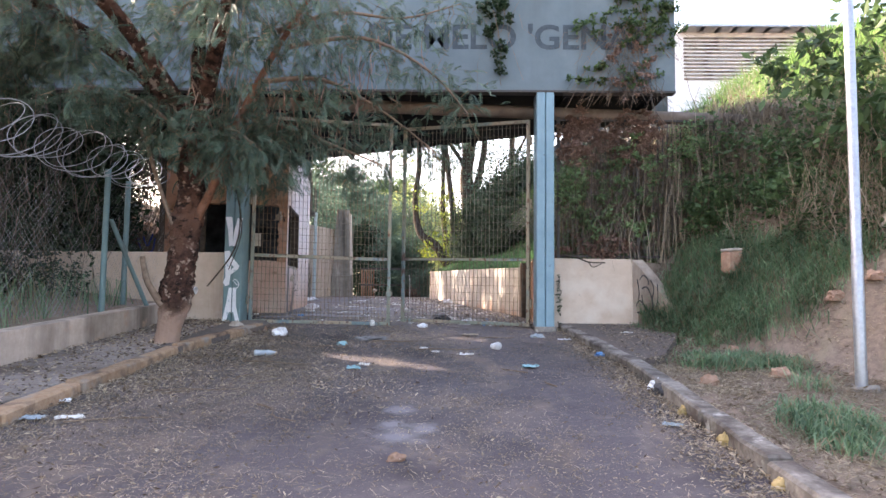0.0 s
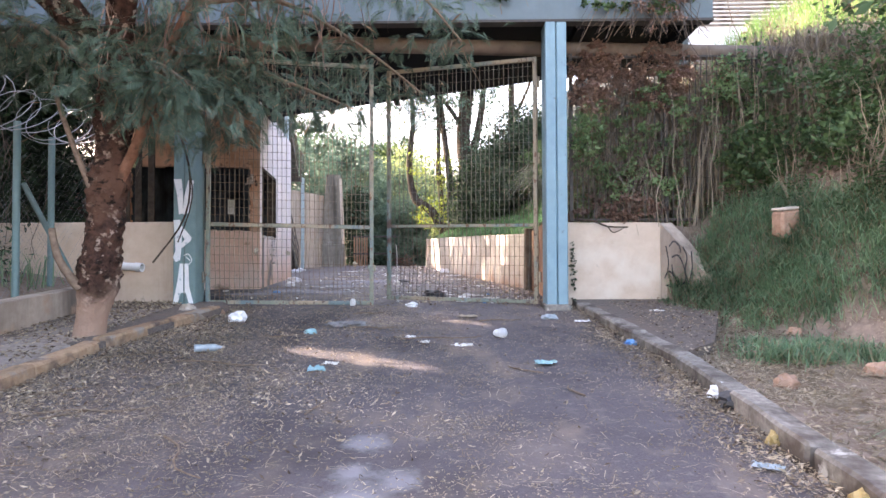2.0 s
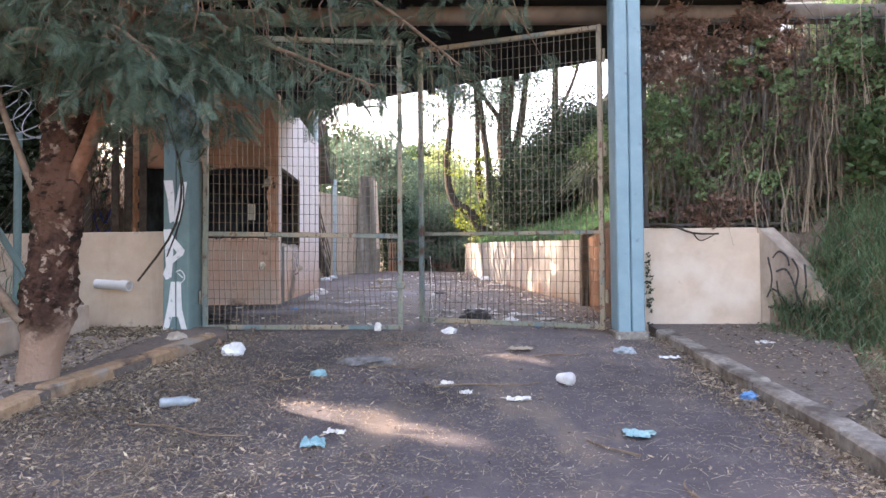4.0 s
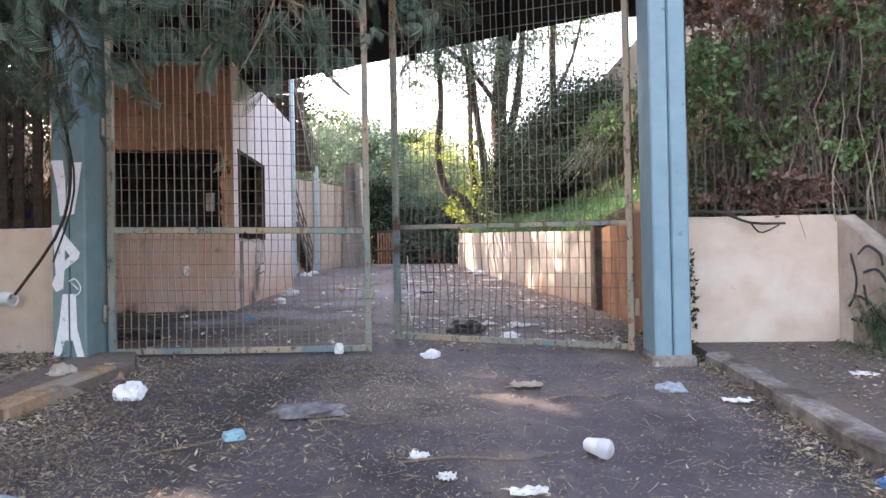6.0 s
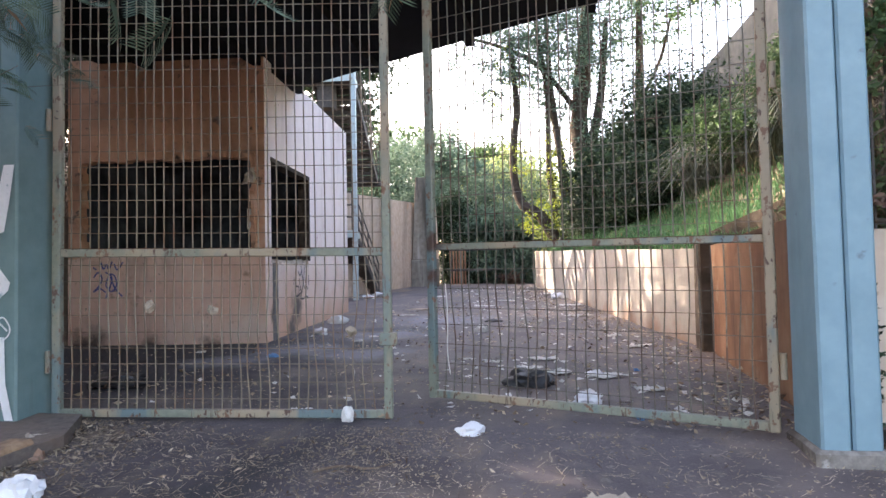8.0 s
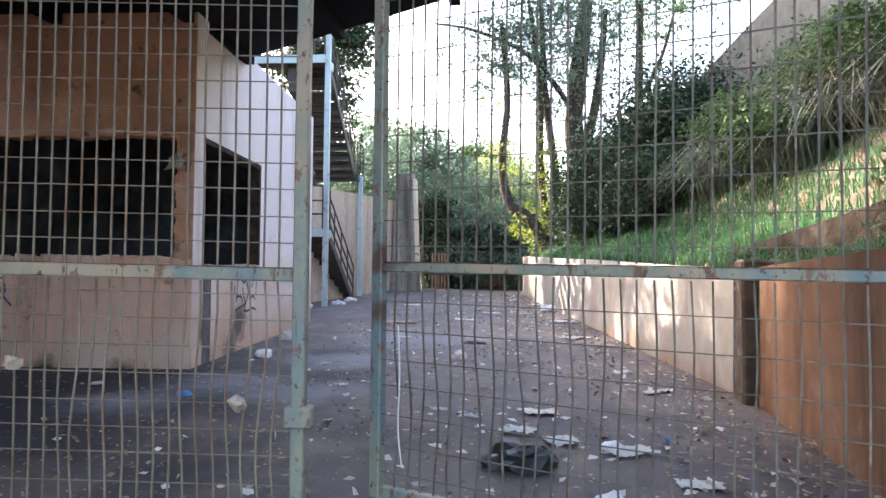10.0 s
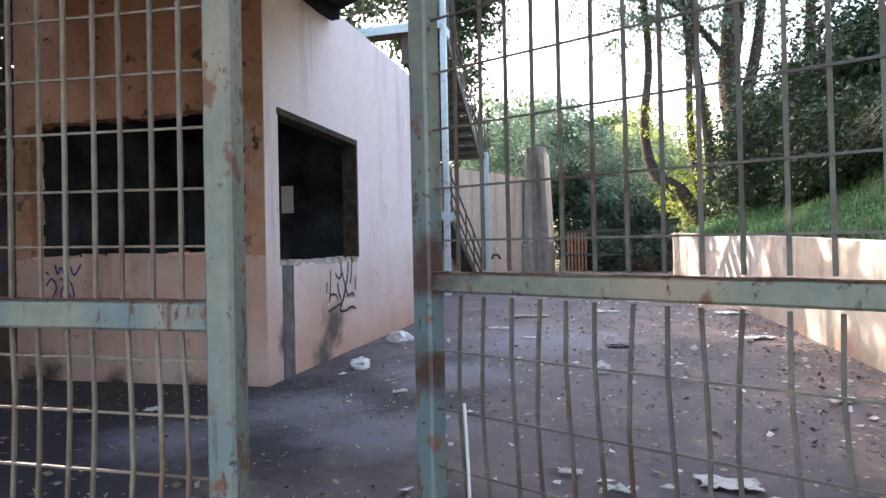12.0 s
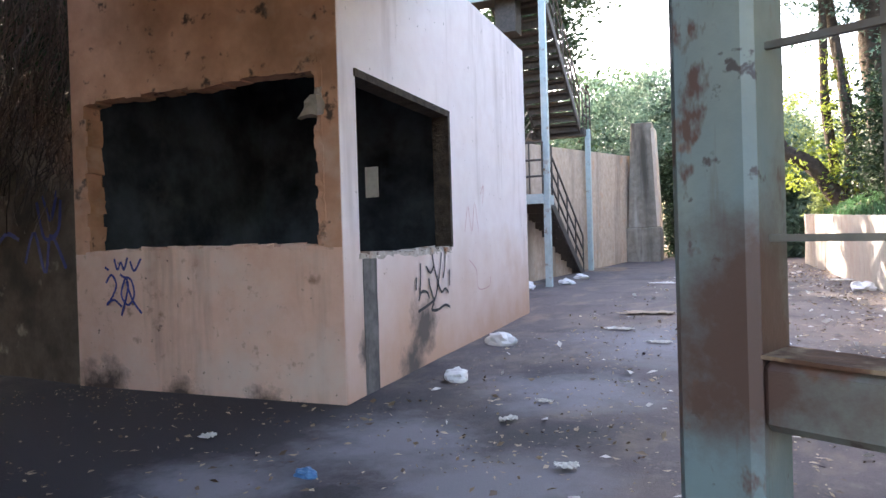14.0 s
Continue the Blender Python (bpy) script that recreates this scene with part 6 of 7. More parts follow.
# last five blobs, mostly out of view, are added to shade the bank
far_tree("dark tree behind the staircase, crown extended out of view", [([(-8.4, 28.0, 2.2), (-8.2, 28, 5.0), (-7.9, 28, 9.0)], [0.26, 0.2, 0.1])], [((-7.6, 28, 7.6), (1.3, 1.2, 2.4), 110, 55), ((-8.6, 27.5, 5.0), (1.4, 1.2, 1.6), 80, 55), ((-7.4, 29, 10.3), (1.2, 1.2, 1.0), 50, 50), ((-9.5, 24.5, 6.5), (1.4, 1.4, 2.2), 80, 55), ((-9.2, 26.5, 10.6), (2.0, 2.6, 2.0), 130, 60), ((-8.0, 30.5, 10.8), (2.0, 2.4, 2.0), 120, 60), ((-8.8, 25.0, 13.2), (2.0, 2.4, 2.0), 300, 60), ((-8.8, 29.0, 14.0), (2.0, 2.4, 2.2), 300, 60), ((-8.8, 33.0, 14.0), (2.0, 2.4, 2.2), 300, 60)], "leaf_dark", 0.18, 74)
far_tree("leafy trees beyond the pillar", [([(-9, 36, 2.2), (-8.8, 36, 5), (-8.5, 36, 8)], [0.25, 0.18, 0.1])], [((-8.2, 36, 5.5), (2.4, 1.8, 2.6), 160, 60), ((-5.4, 38, 6.2), (2.0, 1.6, 2.2), 130, 60), ((-11, 33, 5.5), (2.2, 2, 3.0), 130, 60), ((-6.8, 40, 7.6), (2.0, 1.6, 1.6), 100, 60)], "leaf_far", 0.18, 75)
far_tree("pale distant trees beyond the drive", [([(-3, 58, 1.5), (-3, 58, 5), (-3.2, 58, 9)], [0.4, 0.3, 0.2])], [((-6, 58, 8.0), (4.5, 2.5, 4.0), 260, 70), ((1.0, 62, 5.0), (6, 2.5, 3.4), 260, 70), ((-14, 56, 8.0), (5, 2.5, 5.5), 220, 70), ((9, 60, 8.0), (6, 3, 4.5), 220, 70)], "leaf", 0.34, 76)
boards = tagged(empty("old_boards", pose(-4.0, 10.5, 1.86)), "weathered upright boards behind the cream wall", "boards")
for k, (x, h) in enumerate(((-0.28, 1.3), (-0.12, 1.5), (0.06, 1.2), (-0.62, 1.4))):
    part("board", boxed(x - 0.045, x + 0.045, -0.012, 0.012, -0.3, h, bevel=0.003), "bark_dark", boards)
bush("shrub", "low dark shrubs and weeds across the end of the drive", [((-3.3, 31.6, 1.9), (0.8, 0.6, 0.9), 110, 60), ((-2.2, 31.2, 1.7), (0.9, 0.6, 0.7), 110, 60), ((-1.1, 31.0, 1.8), (0.8, 0.6, 0.8), 100, 60), ((-0.2, 31.4, 2.0), (0.8, 0.6, 1.0), 100, 60), ((-1.8, 32.0, 3.2), (1.3, 0.7, 1.0), 130, 60), ((-3.4, 32.4, 3.3), (1.0, 0.7, 1.0), 110, 60)], "leaf_far", 0.14, 0.5, 82, 60, category="shrub")
bush("shrub", "dark shrub crowding the rusty gate", [((-4.2, 31.5, 2.1), (0.6, 0.4, 1.0), 100, 60), ((-4.5, 32.6, 3.8), (0.9, 0.6, 1.2), 110, 60), ((-3.4, 31.3, 1.6), (0.5, 0.3, 0.6), 70, 60)], "leaf_dark", 0.13, 0.5, 84, 40, category="shrub")
bush("shrub", "black-green conifers crowding the top of the bank", [((2.6, 23.5, 4.6), (0.9, 1.8, 1.2), 150, 60), ((3.0, 22.0, 4.6), (0.6, 1.0, 0.8), 90, 60), ((1.7, 26.5, 4.0), (1.0, 1.6, 1.2), 150, 60), ((3.4, 26.5, 5.6), (0.9, 2.2, 1.2), 150, 60), ((2.0, 28.6, 5.0), (1.1, 0.8, 1.4), 120, 60)], "leaf_dark", 0.20, 0.55, 62, 70, droop=0.5, category="shrub")
bush("shrub", "withered brown brush at the end of the drive", [((-1.9, 30.5, 1.45), (0.5, 0.3, 0.3), 40, 40)], "leaf_dry", 0.09, 0.3, 83, 80, category="shrub")
bush("shrub", "sunlit yellow-green shrubs behind the bent tree", [((-1.0, 36.5, 3.8), (1.8, 0.8, 1.8), 170, 50), ((0.8, 35.5, 4.2), (1.4, 0.8, 2.0), 150, 50), ((-0.2, 30.0, 2.9), (0.7, 0.5, 0.7), 60, 40), ((-3.0, 44.0, 6.5), (3.0, 1.0, 2.4), 220, 50)], "leaf_haze", 0.15, 0.45, 85, 30, category="shrub")
# tall trees left of the drive, mostly unseen, added to shade drive and yard
far_tree("tall dense tree added behind the fence to shade the drive", [([(-10.5, 5.5, 0.6), (-10.3, 5.5, 3), (-9.8, 5.6, 7)], [0.3, 0.24, 0.1])], [((-9.8, 5.5, 5.4), (1.8, 2.4, 2.6), 150, 60), ((-9.5, 1.5, 5.2), (1.8, 2.2, 2.8), 150, 60), ((-9.8, 9.0, 4.6), (1.6, 1.8, 2.2), 130, 60)], "leaf_dark", 0.16, 91)
far_tree("dark trees added above the wall to shade the yard", [([(-11.5, 16.5, 3.0), (-11.2, 16.5, 6), (-10.8, 16.5, 9)], [0.3, 0.22, 0.1])], [((-10.8, 16.5, 8.0), (2.2, 2.6, 2.6), 190, 60), ((-10.5, 20.5, 7.6), (2.0, 2.2, 2.6), 150, 60), ((-12.0, 12.6, 6.8), (1.8, 2.0, 2.6), 130, 60), ((-9.4, 23.2, 7.0), (1.6, 1.6, 2.0), 60, 60)], "leaf_dark", 0.17, 92)
bush("shrub", "tall dark thicket shading the fence", [((-8.6, 11.6, 4.6), (1.7, 1.6, 1.7), 190, 60), ((-7.6, 13.2, 6.0), (1.2, 1.0, 1.0), 110, 60), ((-9.6, 13.6, 6.0), (1.8, 1.6, 2.0), 190, 60), ((-8.0, 9.2, 3.9), (1.2, 1.4, 1.2), 130, 60), ((-8.2, 6.8, 3.6), (1.2, 1.6, 1.4), 130, 60), ((-11.5, 14.8, 5.0), (1.6, 1.6, 2.6), 150, 60), ((-8.2, 15.6, 5.2), (1.6, 1.2, 1.4), 130, 60), ((-7.4, 4.0, 3.4), (1.0, 1.6, 1.2), 90, 60)], "leaf_dark", 0.12, 0.45, 55, 260, category="shrub")
r = np.random.default_rng(99)


# ---- litter and loose things ----
GROUPS = {"bag": "bags lying on the asphalt", "stone": "loose stones", "fruit": "fruit in the gutter", "wrapper": "blue wrappers", "litter": "scraps of litter on the drive"}


def crumpled(name, material, x, y, w, d, h, label, category, seed, z=None, turn=0.0):
    bm = bmesh.new()
    bmesh.ops.create_icosphere(bm, subdivisions=3, radius=1.0)
    for v in bm.verts:
        c = v.co.copy()
        k = 1 + 0.45 * noise.noise(c * 1.7 + Vector((seed, 0, 0))) + 0.22 * noise.noise(c * 4.5 + Vector((0, seed, 0)))
        v.co = Vector((c.x * k * w / 2, c.y * k * d / 2, max(c.z * k, -0.35) * h * 0.6))
    ob = part(name, bm, material, m=pose(x, y, (ground_z(y) if z is None else z) + h * 0.20, 0, 0, turn))
    return tagged(ob, label, category, group=GROUPS.get(category, ""))


def sheet(name, material, x, y, w, d, label, category, seed, turn=0.0, z=None, curl=0.03):
    """A thin crumpled scrap lying on the ground."""
    bm = bmesh.new()
    bmesh.ops.create_grid(bm, x_segments=9, y_segments=8, size=0.5)
    for v in bm.verts:
        n = noise.noise(Vector((v.co.x * 4 + seed, v.co.y * 4, seed)))
        m = noise.noise(Vector((v.co.x * 2.0, v.co.y * 2 + seed, 3)))
        k = noise.noise(Vector((v.co.x * 9, v.co.y * 9 + seed, seed + 5)))
        v.co = Vector((v.co.x * w * (1 + 0.6 * m) + 0.10 * w * k, v.co.y * d * (1 + 0.6 * n) - 0.16 * d * k, (abs(n) + 0.6 * abs(k)) * curl + 0.004))
    bmesh.ops.solidify(bm, geom=bm.faces[:], thickness=0.003)
    return tagged(part(name, bm, material, m=pose(x, y, (ground_z(y) if z is None else z) + 0.008, 4 if y < 10 else 1.5, 0, turn)), label, category, group="scraps of litter on the drive")


bags = [(-2.23, 8.98, 0.30, 0.22, 0.17), (-0.33, 10.06, 0.24, 0.14, 0.09), (0.33, 10.92, 0.36, 0.26, 0.11), (-3.12, 14.86, 0.34, 0.26, 0.14), (-3.42, 16.35, 0.50, 0.28, 0.18), (2.02, 6.02, 0.24, 0.17, 0.14), (-0.12, 21.9, 0.5, 0.4, 0.2), (-5.35, 21.6, 0.7, 0.5, 0.2), (-4.9, 22.6, 0.5, 0.4, 0.16), (-5.0, 23.8, 0.4, 0.3, 0.15), (0.4, 11.9, 0.22, 0.16, 0.07)]
for n, (x, y, w, d, h) in enumerate(bags):
    crumpled("plastic_bag", "plastic_white", x, y, w * 0.72, d * 0.72, h * 0.85, "crumpled white plastic bag on the asphalt", "bag", n * 3.3, turn=n * 40)
crumpled("rubbish_bag", "plastic_black", -0.10, 11.50, 0.36, 0.26, 0.16, "torn black rubbish bag on the asphalt", "bag", 5.0)
crumpled("rubbish_bag", "plastic_black", 2.04, 5.8, 0.26, 0.2, 0.13, "small torn black bag by the kerb", "bag", 9.0)
crumpled("rubbish_bag", "plastic_black", -3.45, 11.25, 0.5, 0.3, 0.14, "torn dark bag inside the gate", "bag", 2.0)
crumpled("rag", "cloth_grey", -0.95, 8.7, 0.5, 0.30, 0.06, "muddy grey rag lying on the drive", "rag", 6.0)
crumpled("blue_wrapper", "plastic_blue", -2.84, 12.82, 0.12, 0.08, 0.05, "crumpled blue wrapper near the gatehouse", "wrapper", 7.0)
crumpled("blue_wrapper", "plastic_blue", 1.86, 7.7, 0.13, 0.10, 0.06, "crumpled blue wrapper in the gutter", "wrapper", 8.0)
crumpled("bottle_scrap", "plastic_teal", -1.26, 8.26, 0.15, 0.11, 0.06, "crushed turquoise plastic bottle", "bottle", 3.0)
crumpled("paper_ball", "paper", -0.97, 15.12, 0.16, 0.12, 0.11, "crumpled white paper cup", "litter", 4.0)
crumpled("paper_ball", "paper", -1.13, 10.28, 0.08, 0.07, 0.12, "small white cup by the gate", "litter", 14.0)
crumpled("dark_scrap", "plastic_black", -0.97, 16.42, 0.26, 0.12, 0.06, "dark scrap of rubber on the drive", "litter", 15.0)
crumpled("fallen_fruit", "fruit", 1.97, 5.13, 0.11, 0.10, 0.09, "yellow fallen fruit in the gutter", "fruit", 16.0)
crumpled("fallen_fruit", "fruit", 1.98, 4.38, 0.12, 0.10, 0.10, "brownish fallen fruit in the gutter", "fruit", 17.0)
crumpled("fallen_fruit", "fruit", 1.96, 3.6, 0.10, 0.09, 0.08, "yellow fallen fruit by the kerb", "fruit", 18.0)
crumpled("stone", "rock", -0.17, 3.95, 0.11, 0.07, 0.06, "small brown stone on the drive", "stone", 19.0)
crumpled("clear_scrap", "plastic_clear", 1.3, 9.1, 0.18, 0.14, 0.07, "dirty pale plastic scrap by the column", "litter", 21.0)

cup = tagged(empty("foam_cup", pose(0.66, 8.02, ground_z(8.02) + 0.05, 84, 12, 25)), "white foam cup with a brown band lying on its side", "cup")
cup_body = put("cup_body", mesh_of("cup_body", [tube_arrays([(0, 0, -0.07), (0, 0, 0.07), (0, 0, 0.07), (0, 0, -0.06)], [0.034, 0.048, 0.044, 0.031], 18)], True), "plastic_white", cup)
put("cup_base", mesh_of("cup_base", [tube_arrays([(0, 0, -0.07), (0, 0, -0.066)], [0.034, 0.001], 18)], True), "plastic_white", cup)
put("rim", mesh_of("rim", [tube_arrays([(0, 0, 0.064), (0, 0, 0.072)], [0.051], 18)], True), "paper", cup_body)

flat = [("plastic_teal", -0.87, 6.72, 0.19, 0.17, 10), ("plastic_teal", 0.96, 6.93, 0.22, 0.15, -20), ("plastic_white", 1.62, 8.84, 0.22, 0.09, -15), ("paper", -0.21, 7.98, 0.13, 0.10, 5), ("paper", -0.06, 7.74, 0.10, 0.09, 60), ("paper", 0.3, 7.6, 0.22, 0.08, 5), ("straw_card", 0.38, 9.2, 0.30, 0.16, 10), ("paper", 0.78, 11.33, 0.28, 0.14, 0), ("paper", -0.04, 12.72, 0.36, 0.18, 5), ("paper", -0.15, 12.2, 0.3, 0.2, -8), ("paper", 0.12, 12.0, 0.26, 0.2, 12), ("paper", 0.5, 11.85, 0.36, 0.2, 30), ("paper", -1.9, 10.34, 0.42, 0.06, 2), ("paper", -0.5, 12.5, 0.2, 0.06, 6), ("paper", -0.75, 12.66, 0.16, 0.07, 2), ("plastic_clear", -2.88, 4.69, 0.2, 0.13, 15), ("paper", -2.62, 4.72, 0.26, 0.09, 30), ("paper", -0.79, 6.9, 0.16, 0.07, 3), ("paper", -2.55, 17.5, 0.4, 0.12, 3), ("paper", -3.15, 22.8, 0.6, 0.25, 3), ("paper", -2.3, 14.0, 0.14, 0.07, 50), ("paper", -2.25, 14.46, 0.14, 0.06, 0), ("paper", -1.73, 13.4, 0.16, 0.09, 20), ("paper", 0.2, 19.5, 0.6, 0.25, 15), ("paper", -0.3, 23.5, 0.6, 0.3, 15), ("paper", 0.35, 17.2, 0.5, 0.2, 35), ("straw_card", -2.5, 18.8, 0.8, 0.3, 5), ("paper", -1.5, 19.5, 0.5, 0.2, 5), ("plastic_white", -2.95, 5.2, 0.12, 0.12, 0), ("paper", -3.8, 13.05, 0.12, 0.08, 10), ("plastic_clear", 1.75, 4.78, 0.2, 0.08, -30), ("paper", 2.3, 8.3, 0.24, 0.12, 20), ("paper", 2.55, 9.2, 0.2, 0.1, -10), ("paper", 0.9, 13.6, 0.4, 0.1, 40), ("paper", 0.7, 14.5, 0.3, 0.12, 40), ("plastic_blue", 0.62, 10.42, 0.06, 0.05, 0), ("plastic_blue", 0.75, 12.1, 0.06, 0.05, 0), ("paper", -1.5, 10.46, 0.18, 0.06, 0), ("paper", -2.0, 16.8, 0.3, 0.1, 0), ("paper", -1.2, 21.0, 0.5, 0.2, 0)]
kinds = {"paper": ("paper_scrap", "dirty white paper scrap on the asphalt"), "plastic_teal": ("carton_scrap", "flattened turquoise carton on the drive"), "plastic_white": ("plastic_scrap", "flattened white plastic scrap"), "straw_card": ("cardboard_scrap", "soiled flattened cardboard on the asphalt"), "plastic_clear": ("plastic_scrap", "dull clear plastic scrap"), "plastic_blue": ("blue_scrap", "small bright blue plastic scrap")}
for n, (material, x, y, w, d, turn) in enumerate(flat):
    sheet(kinds[material][0], material, x, y, w * 0.72, d * 0.78, kinds[material][1], "litter", n * 2.1, turn, z=terrain(x, y) + 0.11 if x > 2.2 else None)

bottle = tagged(empty("plastic_bottle", pose(-1.98, 7.4, ground_z(7.4) + 0.04, 90, 0, 112)), "dented clear plastic bottle lying among dry leaves", "bottle")
put("bottle_body", mesh_of("bottle_body", [tube_arrays([(0, 0, z) for z in (-0.12, -0.118, -0.10, -0.06, -0.055, -0.02, -0.015, 0.03, 0.06, 0.085, 0.105, 0.12)], [0.01, 0.03, 0.034, 0.033, 0.030, 0.030, 0.033, 0.034, 0.031, 0.02, 0.013, 0.012], 16)], True), "plastic_clear", bottle)
put("cap", mesh_of("cap", [tube_arrays([(0, 0, 0.118), (0, 0, 0.119), (0, 0, 0.138), (0, 0, 0.139)], [0.001, 0.015, 0.015, 0.001], 14)]), "straw_card", bottle, "dirty cap")

# rubble on the bank
for n, (x, y, s, material, label) in enumerate([(3.55, 8.07, 0.11, "rock", "flat reddish stone on the verge"), (3.33, 6.44, 0.13, "rock", "reddish rubble stone on the verge"), (2.58, 6.28, 0.13, "rock", "small reddish stone by the kerb"), (4.45, 7.45, 0.15, "rock", "tan stone among the grass"), (5.2, 7.5, 0.22, "stone", "pale stone on the bank"), (3.7, 4.6, 0.2, "bark_dark", "dark clod of earth on the verge"), (-2.75, 9.6, 0.15, "stone", "loose stone by the gate column"), (-2.6, 9.45, 0.1, "rock", "loose stone by the gate column"), (-2.95, 9.35, 0.2, "stone", "loose kerb lump by the gate column"), (4.75, 7.2, 0.15, "rock", "reddish stone on the verge")]):
    crumpled("stone", material, x, y, s * 1.4, s, s, label, "stone", 40.0 + n, z=terrain(x, y))
block = tagged(empty("stone_block", pose(3.94, 9.0, terrain(3.94, 9.0) - 0.02, 4, -3, 14)), "square-cut pale stone block half sunk in the bank", "stone")
part("block_body", rough_up(cut_up(boxed(-0.12, 0.11, -0.11, 0.11, 0, 0.30, bevel=0.03), 2), 0.03, 4), "rock", block)
# paler stone on top paints in the light that falls there
part("block_top", rough_up(cut_up(boxed(-0.118, 0.108, -0.108, 0.108, 0.295, 0.33, bevel=0.015), 1), 0.02, 4), "stone", block, "flat top in a paler, lit tone")
branch = tagged(put("dead_branch", mesh_of("dead_branch", [tube_arrays(bend([(1.78, 10.12, 1.9), (2.0, 10.1, 1.88), (2.2, 10.08, 1.80), (2.45, 10.05, 1.79)], 10), [0.014, 0.009], 6), tube_arrays(bend([(2.2, 10.08, 1.80), (2.27, 10.06, 1.72), (2.40, 10.04, 1.78)], 8), [0.008, 0.005], 5)]), "bark_dark"), "forked dead branch lying on the cream wall", "branch")
for k, (x, y, l, a) in enumerate([(-1.6, 8.0, 1.6, 35), (-2.1, 7.0, 0.9, -20), (-0.7, 5.6, 0.8, 70), (0.5, 8.9, 0.5, 12), (-1.0, 9.4, 0.4, 20), (-2.4, 5.6, 0.7, 10), (-1.9, 6.2, 1.1, 50), (-0.9, 8.5, 0.5, -10), (1.1, 6.0, 0.6, 100), (-2.7, 6.0, 1.9, 38), (-2.3, 5.5, 2.0, 46), (-1.7, 5.9, 1.3, 40), (-2.85, 7.1, 1.4, 30), (-2.6, 4.6, 1.1, 20), (-1.4, 5.2, 0.9, -60), (-0.3, 7.9, 0.8, 8), (0.9, 6.6, 0.7, 130)]):
    pts = [(0, 0, 0.012), (l * 0.35, 0.04, 0.02), (l * 0.7, -0.03, 0.015), (l, 0.05, 0.02)]
    tagged(put("fallen_twig", mesh_of("fallen_twig", [tube_arrays(bend(pts, 8), [0.008, 0.004], 5)]), "twig", m=pose(x, y, ground_z(y) + 0.004, 0, 0, a)), "dry fallen twig on the drive", "twig")

# knots of rag tied to the gate, and the loose cable on its free stile
for x, z in ((0.62, 0.72), (1.9, 0.55), (1.02, 0.70)):
    k = bmesh.new()
    bmesh.ops.create_icosphere(k, subdivisions=2, radius=0.03)
    tagged(part("dry_leaf_knot", rough_up(k, 0.03, 30, x), "straw_card", m=pose(-2.985 + x * 0.99, 10.05 + x * 0.137 - 0.02, 0.775 + z)), "withered leaf caught in the gate mesh", "leaf")
tagged(put("hanging_cord", mesh_of("hanging_cord", [tube_arrays(bend([(-0.60, 10.78, 1.60), (-0.585, 10.76, 1.4), (-0.59, 10.76, 1.15), (-0.57, 10.75, 1.0)], 10), [0.004], 5)]), "paper"), "white cord hanging from the gate", "cord")
tagged(put("hook_wire", mesh_of("hook_wire", [tube_arrays(bend([(-0.526, 10.765, 1.908), (-0.522, 10.763, 1.916), (-0.512, 10.76, 1.916), (-0.506, 10.758, 1.908)], 8), [0.0024], 5)]), "plastic_black"), "bent black wire hooked on the gate", "wire")

# fallen leaves, thicker along the kerbs and down the middle
r = np.random.default_rng(7)
pts = []
while len(pts) < 15000:
    x, y = r.uniform(-3.0, 2.0), r.uniform(0.5, 10.0)
    d = 0.015 + (0.18 + 0.6 * smooth(3.5, 6.5, y)) * math.exp(-((x + 2.75) / 0.6) ** 2) + 1.5 * math.exp(-((x - 1.84) / 0.17) ** 2) + 0.42 * smooth(4.5, 7.5, y) * smooth(0.9, -1.6, x) * (0.35 + 1.2 * noise.noise(Vector((x * 1.1, y * 1.1, 4)))) + 0.32 * math.exp(-((x + 0.9) / 0.9) ** 2) * max(0, noise.noise(Vector((x * 0.8, y * 0.8, 9))) + 0.3)
    if x > -2.2 and x < 1.6:
        d *= 1 - 0.65 * smooth(8.0, 9.2, y)
    if r.random() < d:
        pts.append((x, y, ground_z(y) + 0.014 + r.random() * 0.012))
tagged(put("fallen_leaves", mesh_of("fallen_leaves", [leaf_arrays(r, np.array(pts), 0.037, 0.30, 0.58)]), "litter"), "dry fallen leaves scattered on the drive", "leaves", kind="stuff")
pts = []
while len(pts) < 3600:
    y = 10.2 + 18 * r.random() ** 1.3
    lo, hi = (-4.6 - 0.1 * (y - 14), wall_x(y))
    x = r.uniform(lo, hi)
    d = 0.10 + 1.4 * math.exp(-((x - hi + 0.1) / 0.6) ** 2) + 0.25 * max(0, noise.noise(Vector((x, y, 1))))
    if r.random() < d and not (x < -3.4 and y > 13.8):
        pts.append((x, y, ground_z(y) + 0.014 + r.random() * 0.012))
tagged(put("fallen_leaves", mesh_of("fallen_leaves", [leaf_arrays(r, np.array(pts), 0.05, 0.5, 0.86)]), "litter"), "dry leaves and crumbs scattered in the yard", "leaves", kind="stuff")
n = 12000
x, y = np.concatenate([r.uniform(-2.95, 1.9, n // 2), -1.9 + r.normal(size=n - n // 2) * 0.6]), r.uniform(0.5, 9.9, n)
x = np.clip(x, -2.95, 1.9)
p = np.stack([x, y, [ground_z(b) + 0.016 for b in y]], 1)
ang = r.uniform(0, 2 * np.pi, n)
e = p + np.stack([np.cos(ang), np.sin(ang), np.zeros(n)], 1) * r.uniform(0.04, 0.16, (n, 1))
tagged(put("fallen_stalks", mesh_of("fallen_stalks", [ribbon_arrays(r, p, e, 0.006, -0.004, 0.01, 3)]), "litter"), "dry leaf stalks scattered on the drive", "straw", kind="stuff")
n = 5200
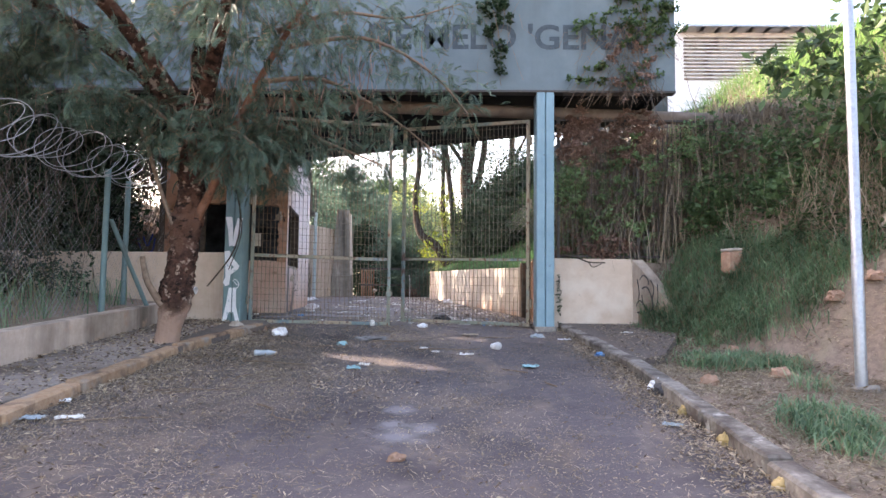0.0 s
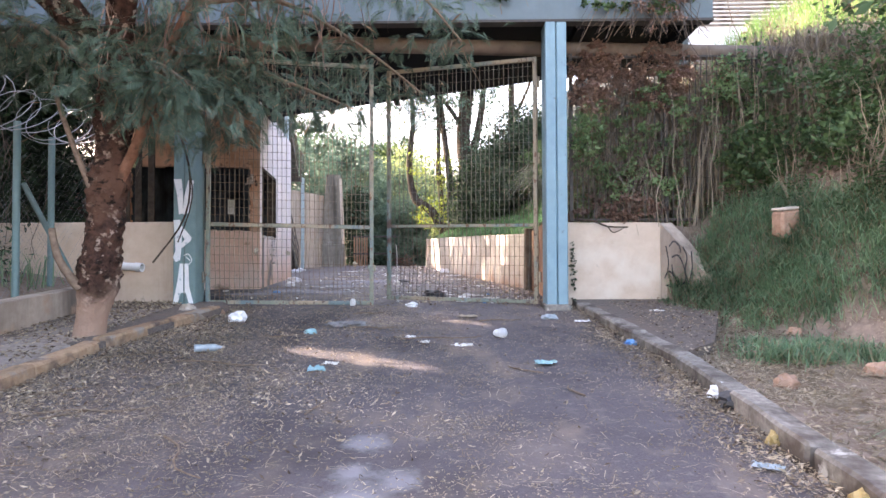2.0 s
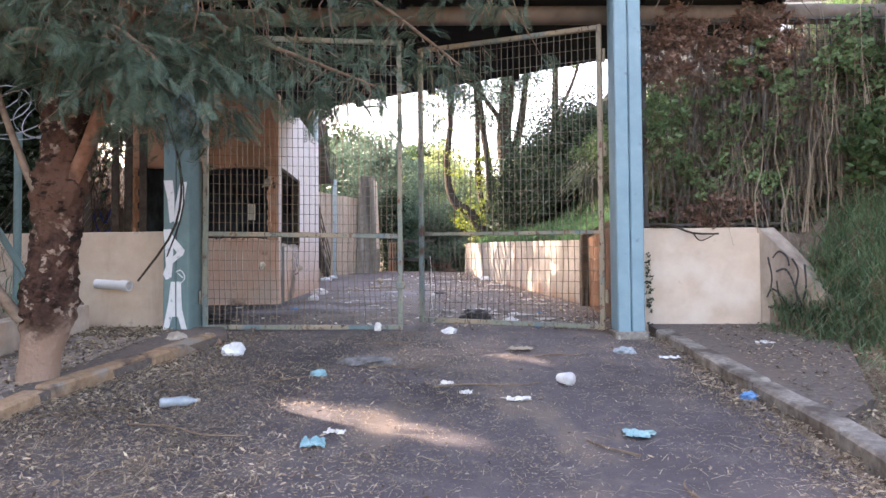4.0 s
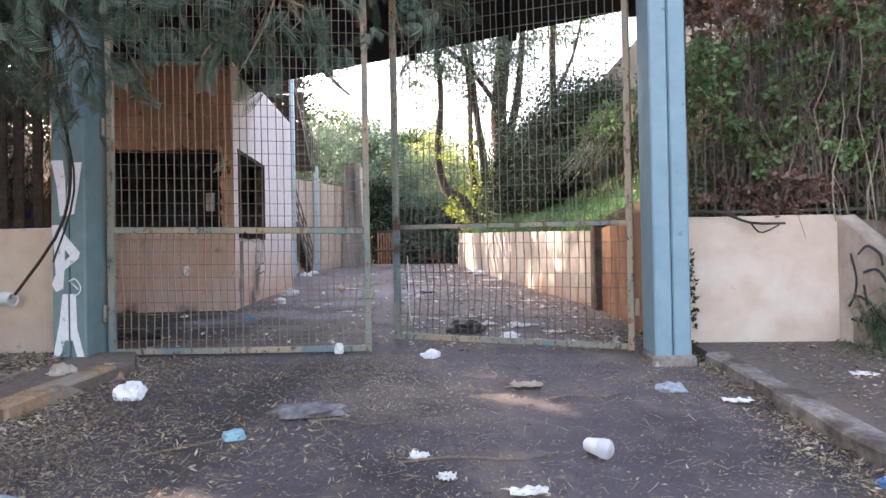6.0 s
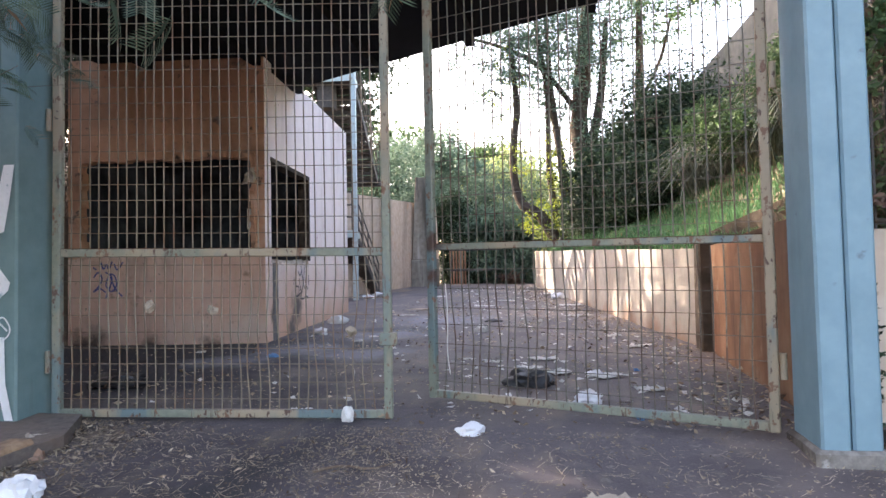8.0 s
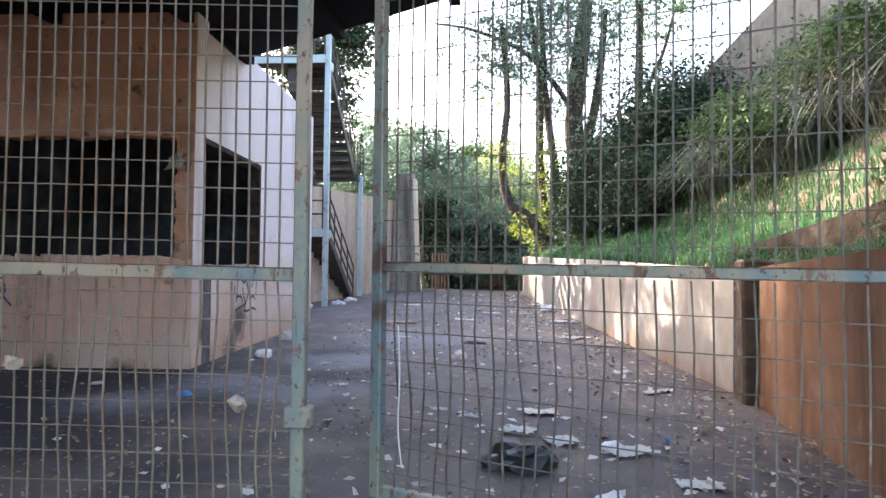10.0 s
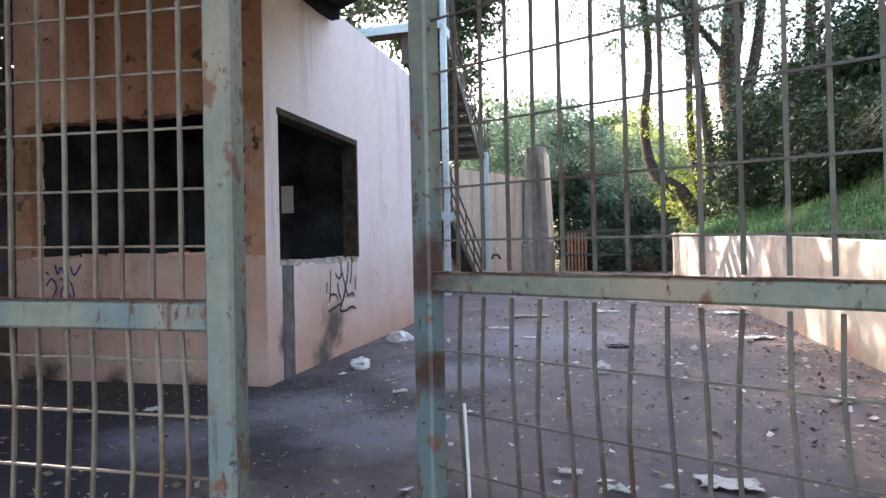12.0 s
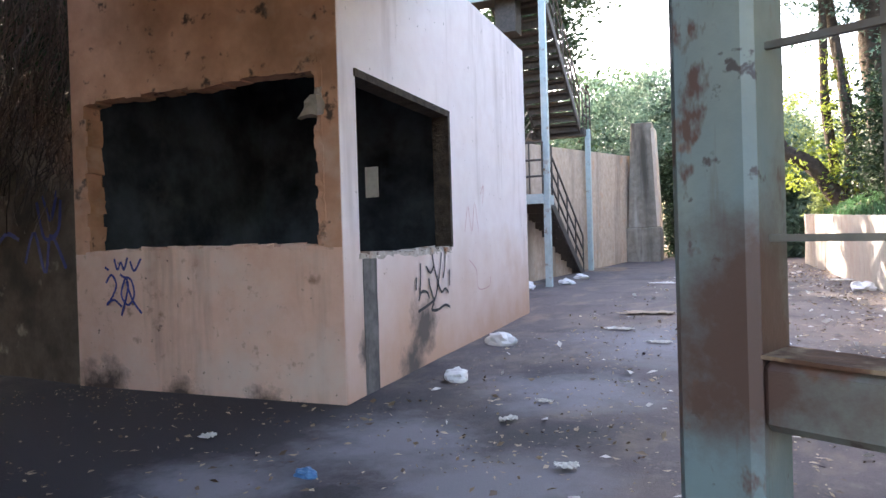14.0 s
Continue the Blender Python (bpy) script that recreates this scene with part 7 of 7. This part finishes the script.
x, y = r.uniform(-4.3, -3.2, n), 9.9 - 8.9 * r.random(n) ** 1.8
p = np.stack([x, y, [ground_z(b) + 0.09 for b in y]], 1)
tagged(put("fallen_leaves", mesh_of("fallen_leaves", [leaf_arrays(r, p, 0.045, 0.4, 0.7)]), "litter"), "dry fallen leaves on the pavement", "leaves", kind="stuff")

n = 1400
x, y = r.uniform(2.15, 3.2, n), r.uniform(6.9, 10.1, n)
p = np.stack([x, y, [ground_z(b) + 0.095 for b in y]], 1)
tagged(put("fallen_leaves", mesh_of("fallen_leaves", [leaf_arrays(r, p, 0.035, 0.4, 0.8)]), "litter"), "dry leaf scraps on the concrete apron", "leaves", kind="stuff")
# crumbs of leaf, bark and dirt in drifts
pts = []
while len(pts) < 60000:
    x, y = r.uniform(-2.97, 1.95), r.uniform(1.0, 10.1)
    d = 0.05 + 0.9 * max(0, noise.noise(Vector((x * 0.9, y * 0.45, 31))) + 0.12) * smooth(1.2, -1.5, x) + 0.5 * math.exp(-((x + 2.8) / 0.4) ** 2) + 0.6 * math.exp(-((x - 1.85) / 0.2) ** 2) + 0.55 * max(0, noise.noise(Vector((x * 1.6, y * 1.6, 12))) - 0.05) + 0.4 * max(0, noise.noise(Vector((x * 0.7, y * 0.7, 44)))) * smooth(-2.0, 0.5, x)
    if r.random() < d:
        pts.append((x, y, ground_z(y) + 0.012 + r.random() * 0.008))
tagged(put("leaf_crumbs", mesh_of("leaf_crumbs", [leaf_arrays(r, np.array(pts), 0.021, 0.35, 0.75)]), "straw"), "crumbled leaves and dirt drifted on the drive", "debris", kind="stuff")
pts = []
while len(pts) < 5000:
    x, y = r.uniform(-6.5, 1.6), r.uniform(10.2, 19.0)
    if x < -2.9 and r.random() < 0.6:
        continue
    if (x < -3.3 and y > 13.6) or x > wall_x(y) - 0.05 or (x < -6 and y > 13.3):
        continue
    if r.random() < 0.12 + 0.7 * max(0, noise.noise(Vector((x * 1.3, y * 1.3, 5)))) + 0.6 * math.exp(-((13.9 - y + 0.12 * (x + 3.4)) / 0.4) ** 2) * (x < -3.0):
        pts.append((x, y, ground_z(y) + 0.012 + r.random() * 0.01))
n = 420
y = 10.6 + 17 * r.random(n) ** 1.4
x = np.array([wall_x(b) for b in y]) - 0.2 - np.abs(r.normal(size=n)) * 1.7
x = np.maximum(x, -3.1)
p = np.stack([x, y, [ground_z(b) + 0.018 for b in y]], 1)
tagged(put("paper_crumbs", mesh_of("paper_crumbs", [leaf_arrays(r, p, 0.075, 0.6, 0.8)]), "paper"), "torn white paper bits strewn over the yard", "litter", kind="stuff")
tagged(put("leaf_crumbs", mesh_of("leaf_crumbs", [leaf_arrays(r, np.array(pts), 0.024, 0.5, 0.8)]), "litter"), "crumbs of plaster and leaves in the yard", "debris", kind="stuff")
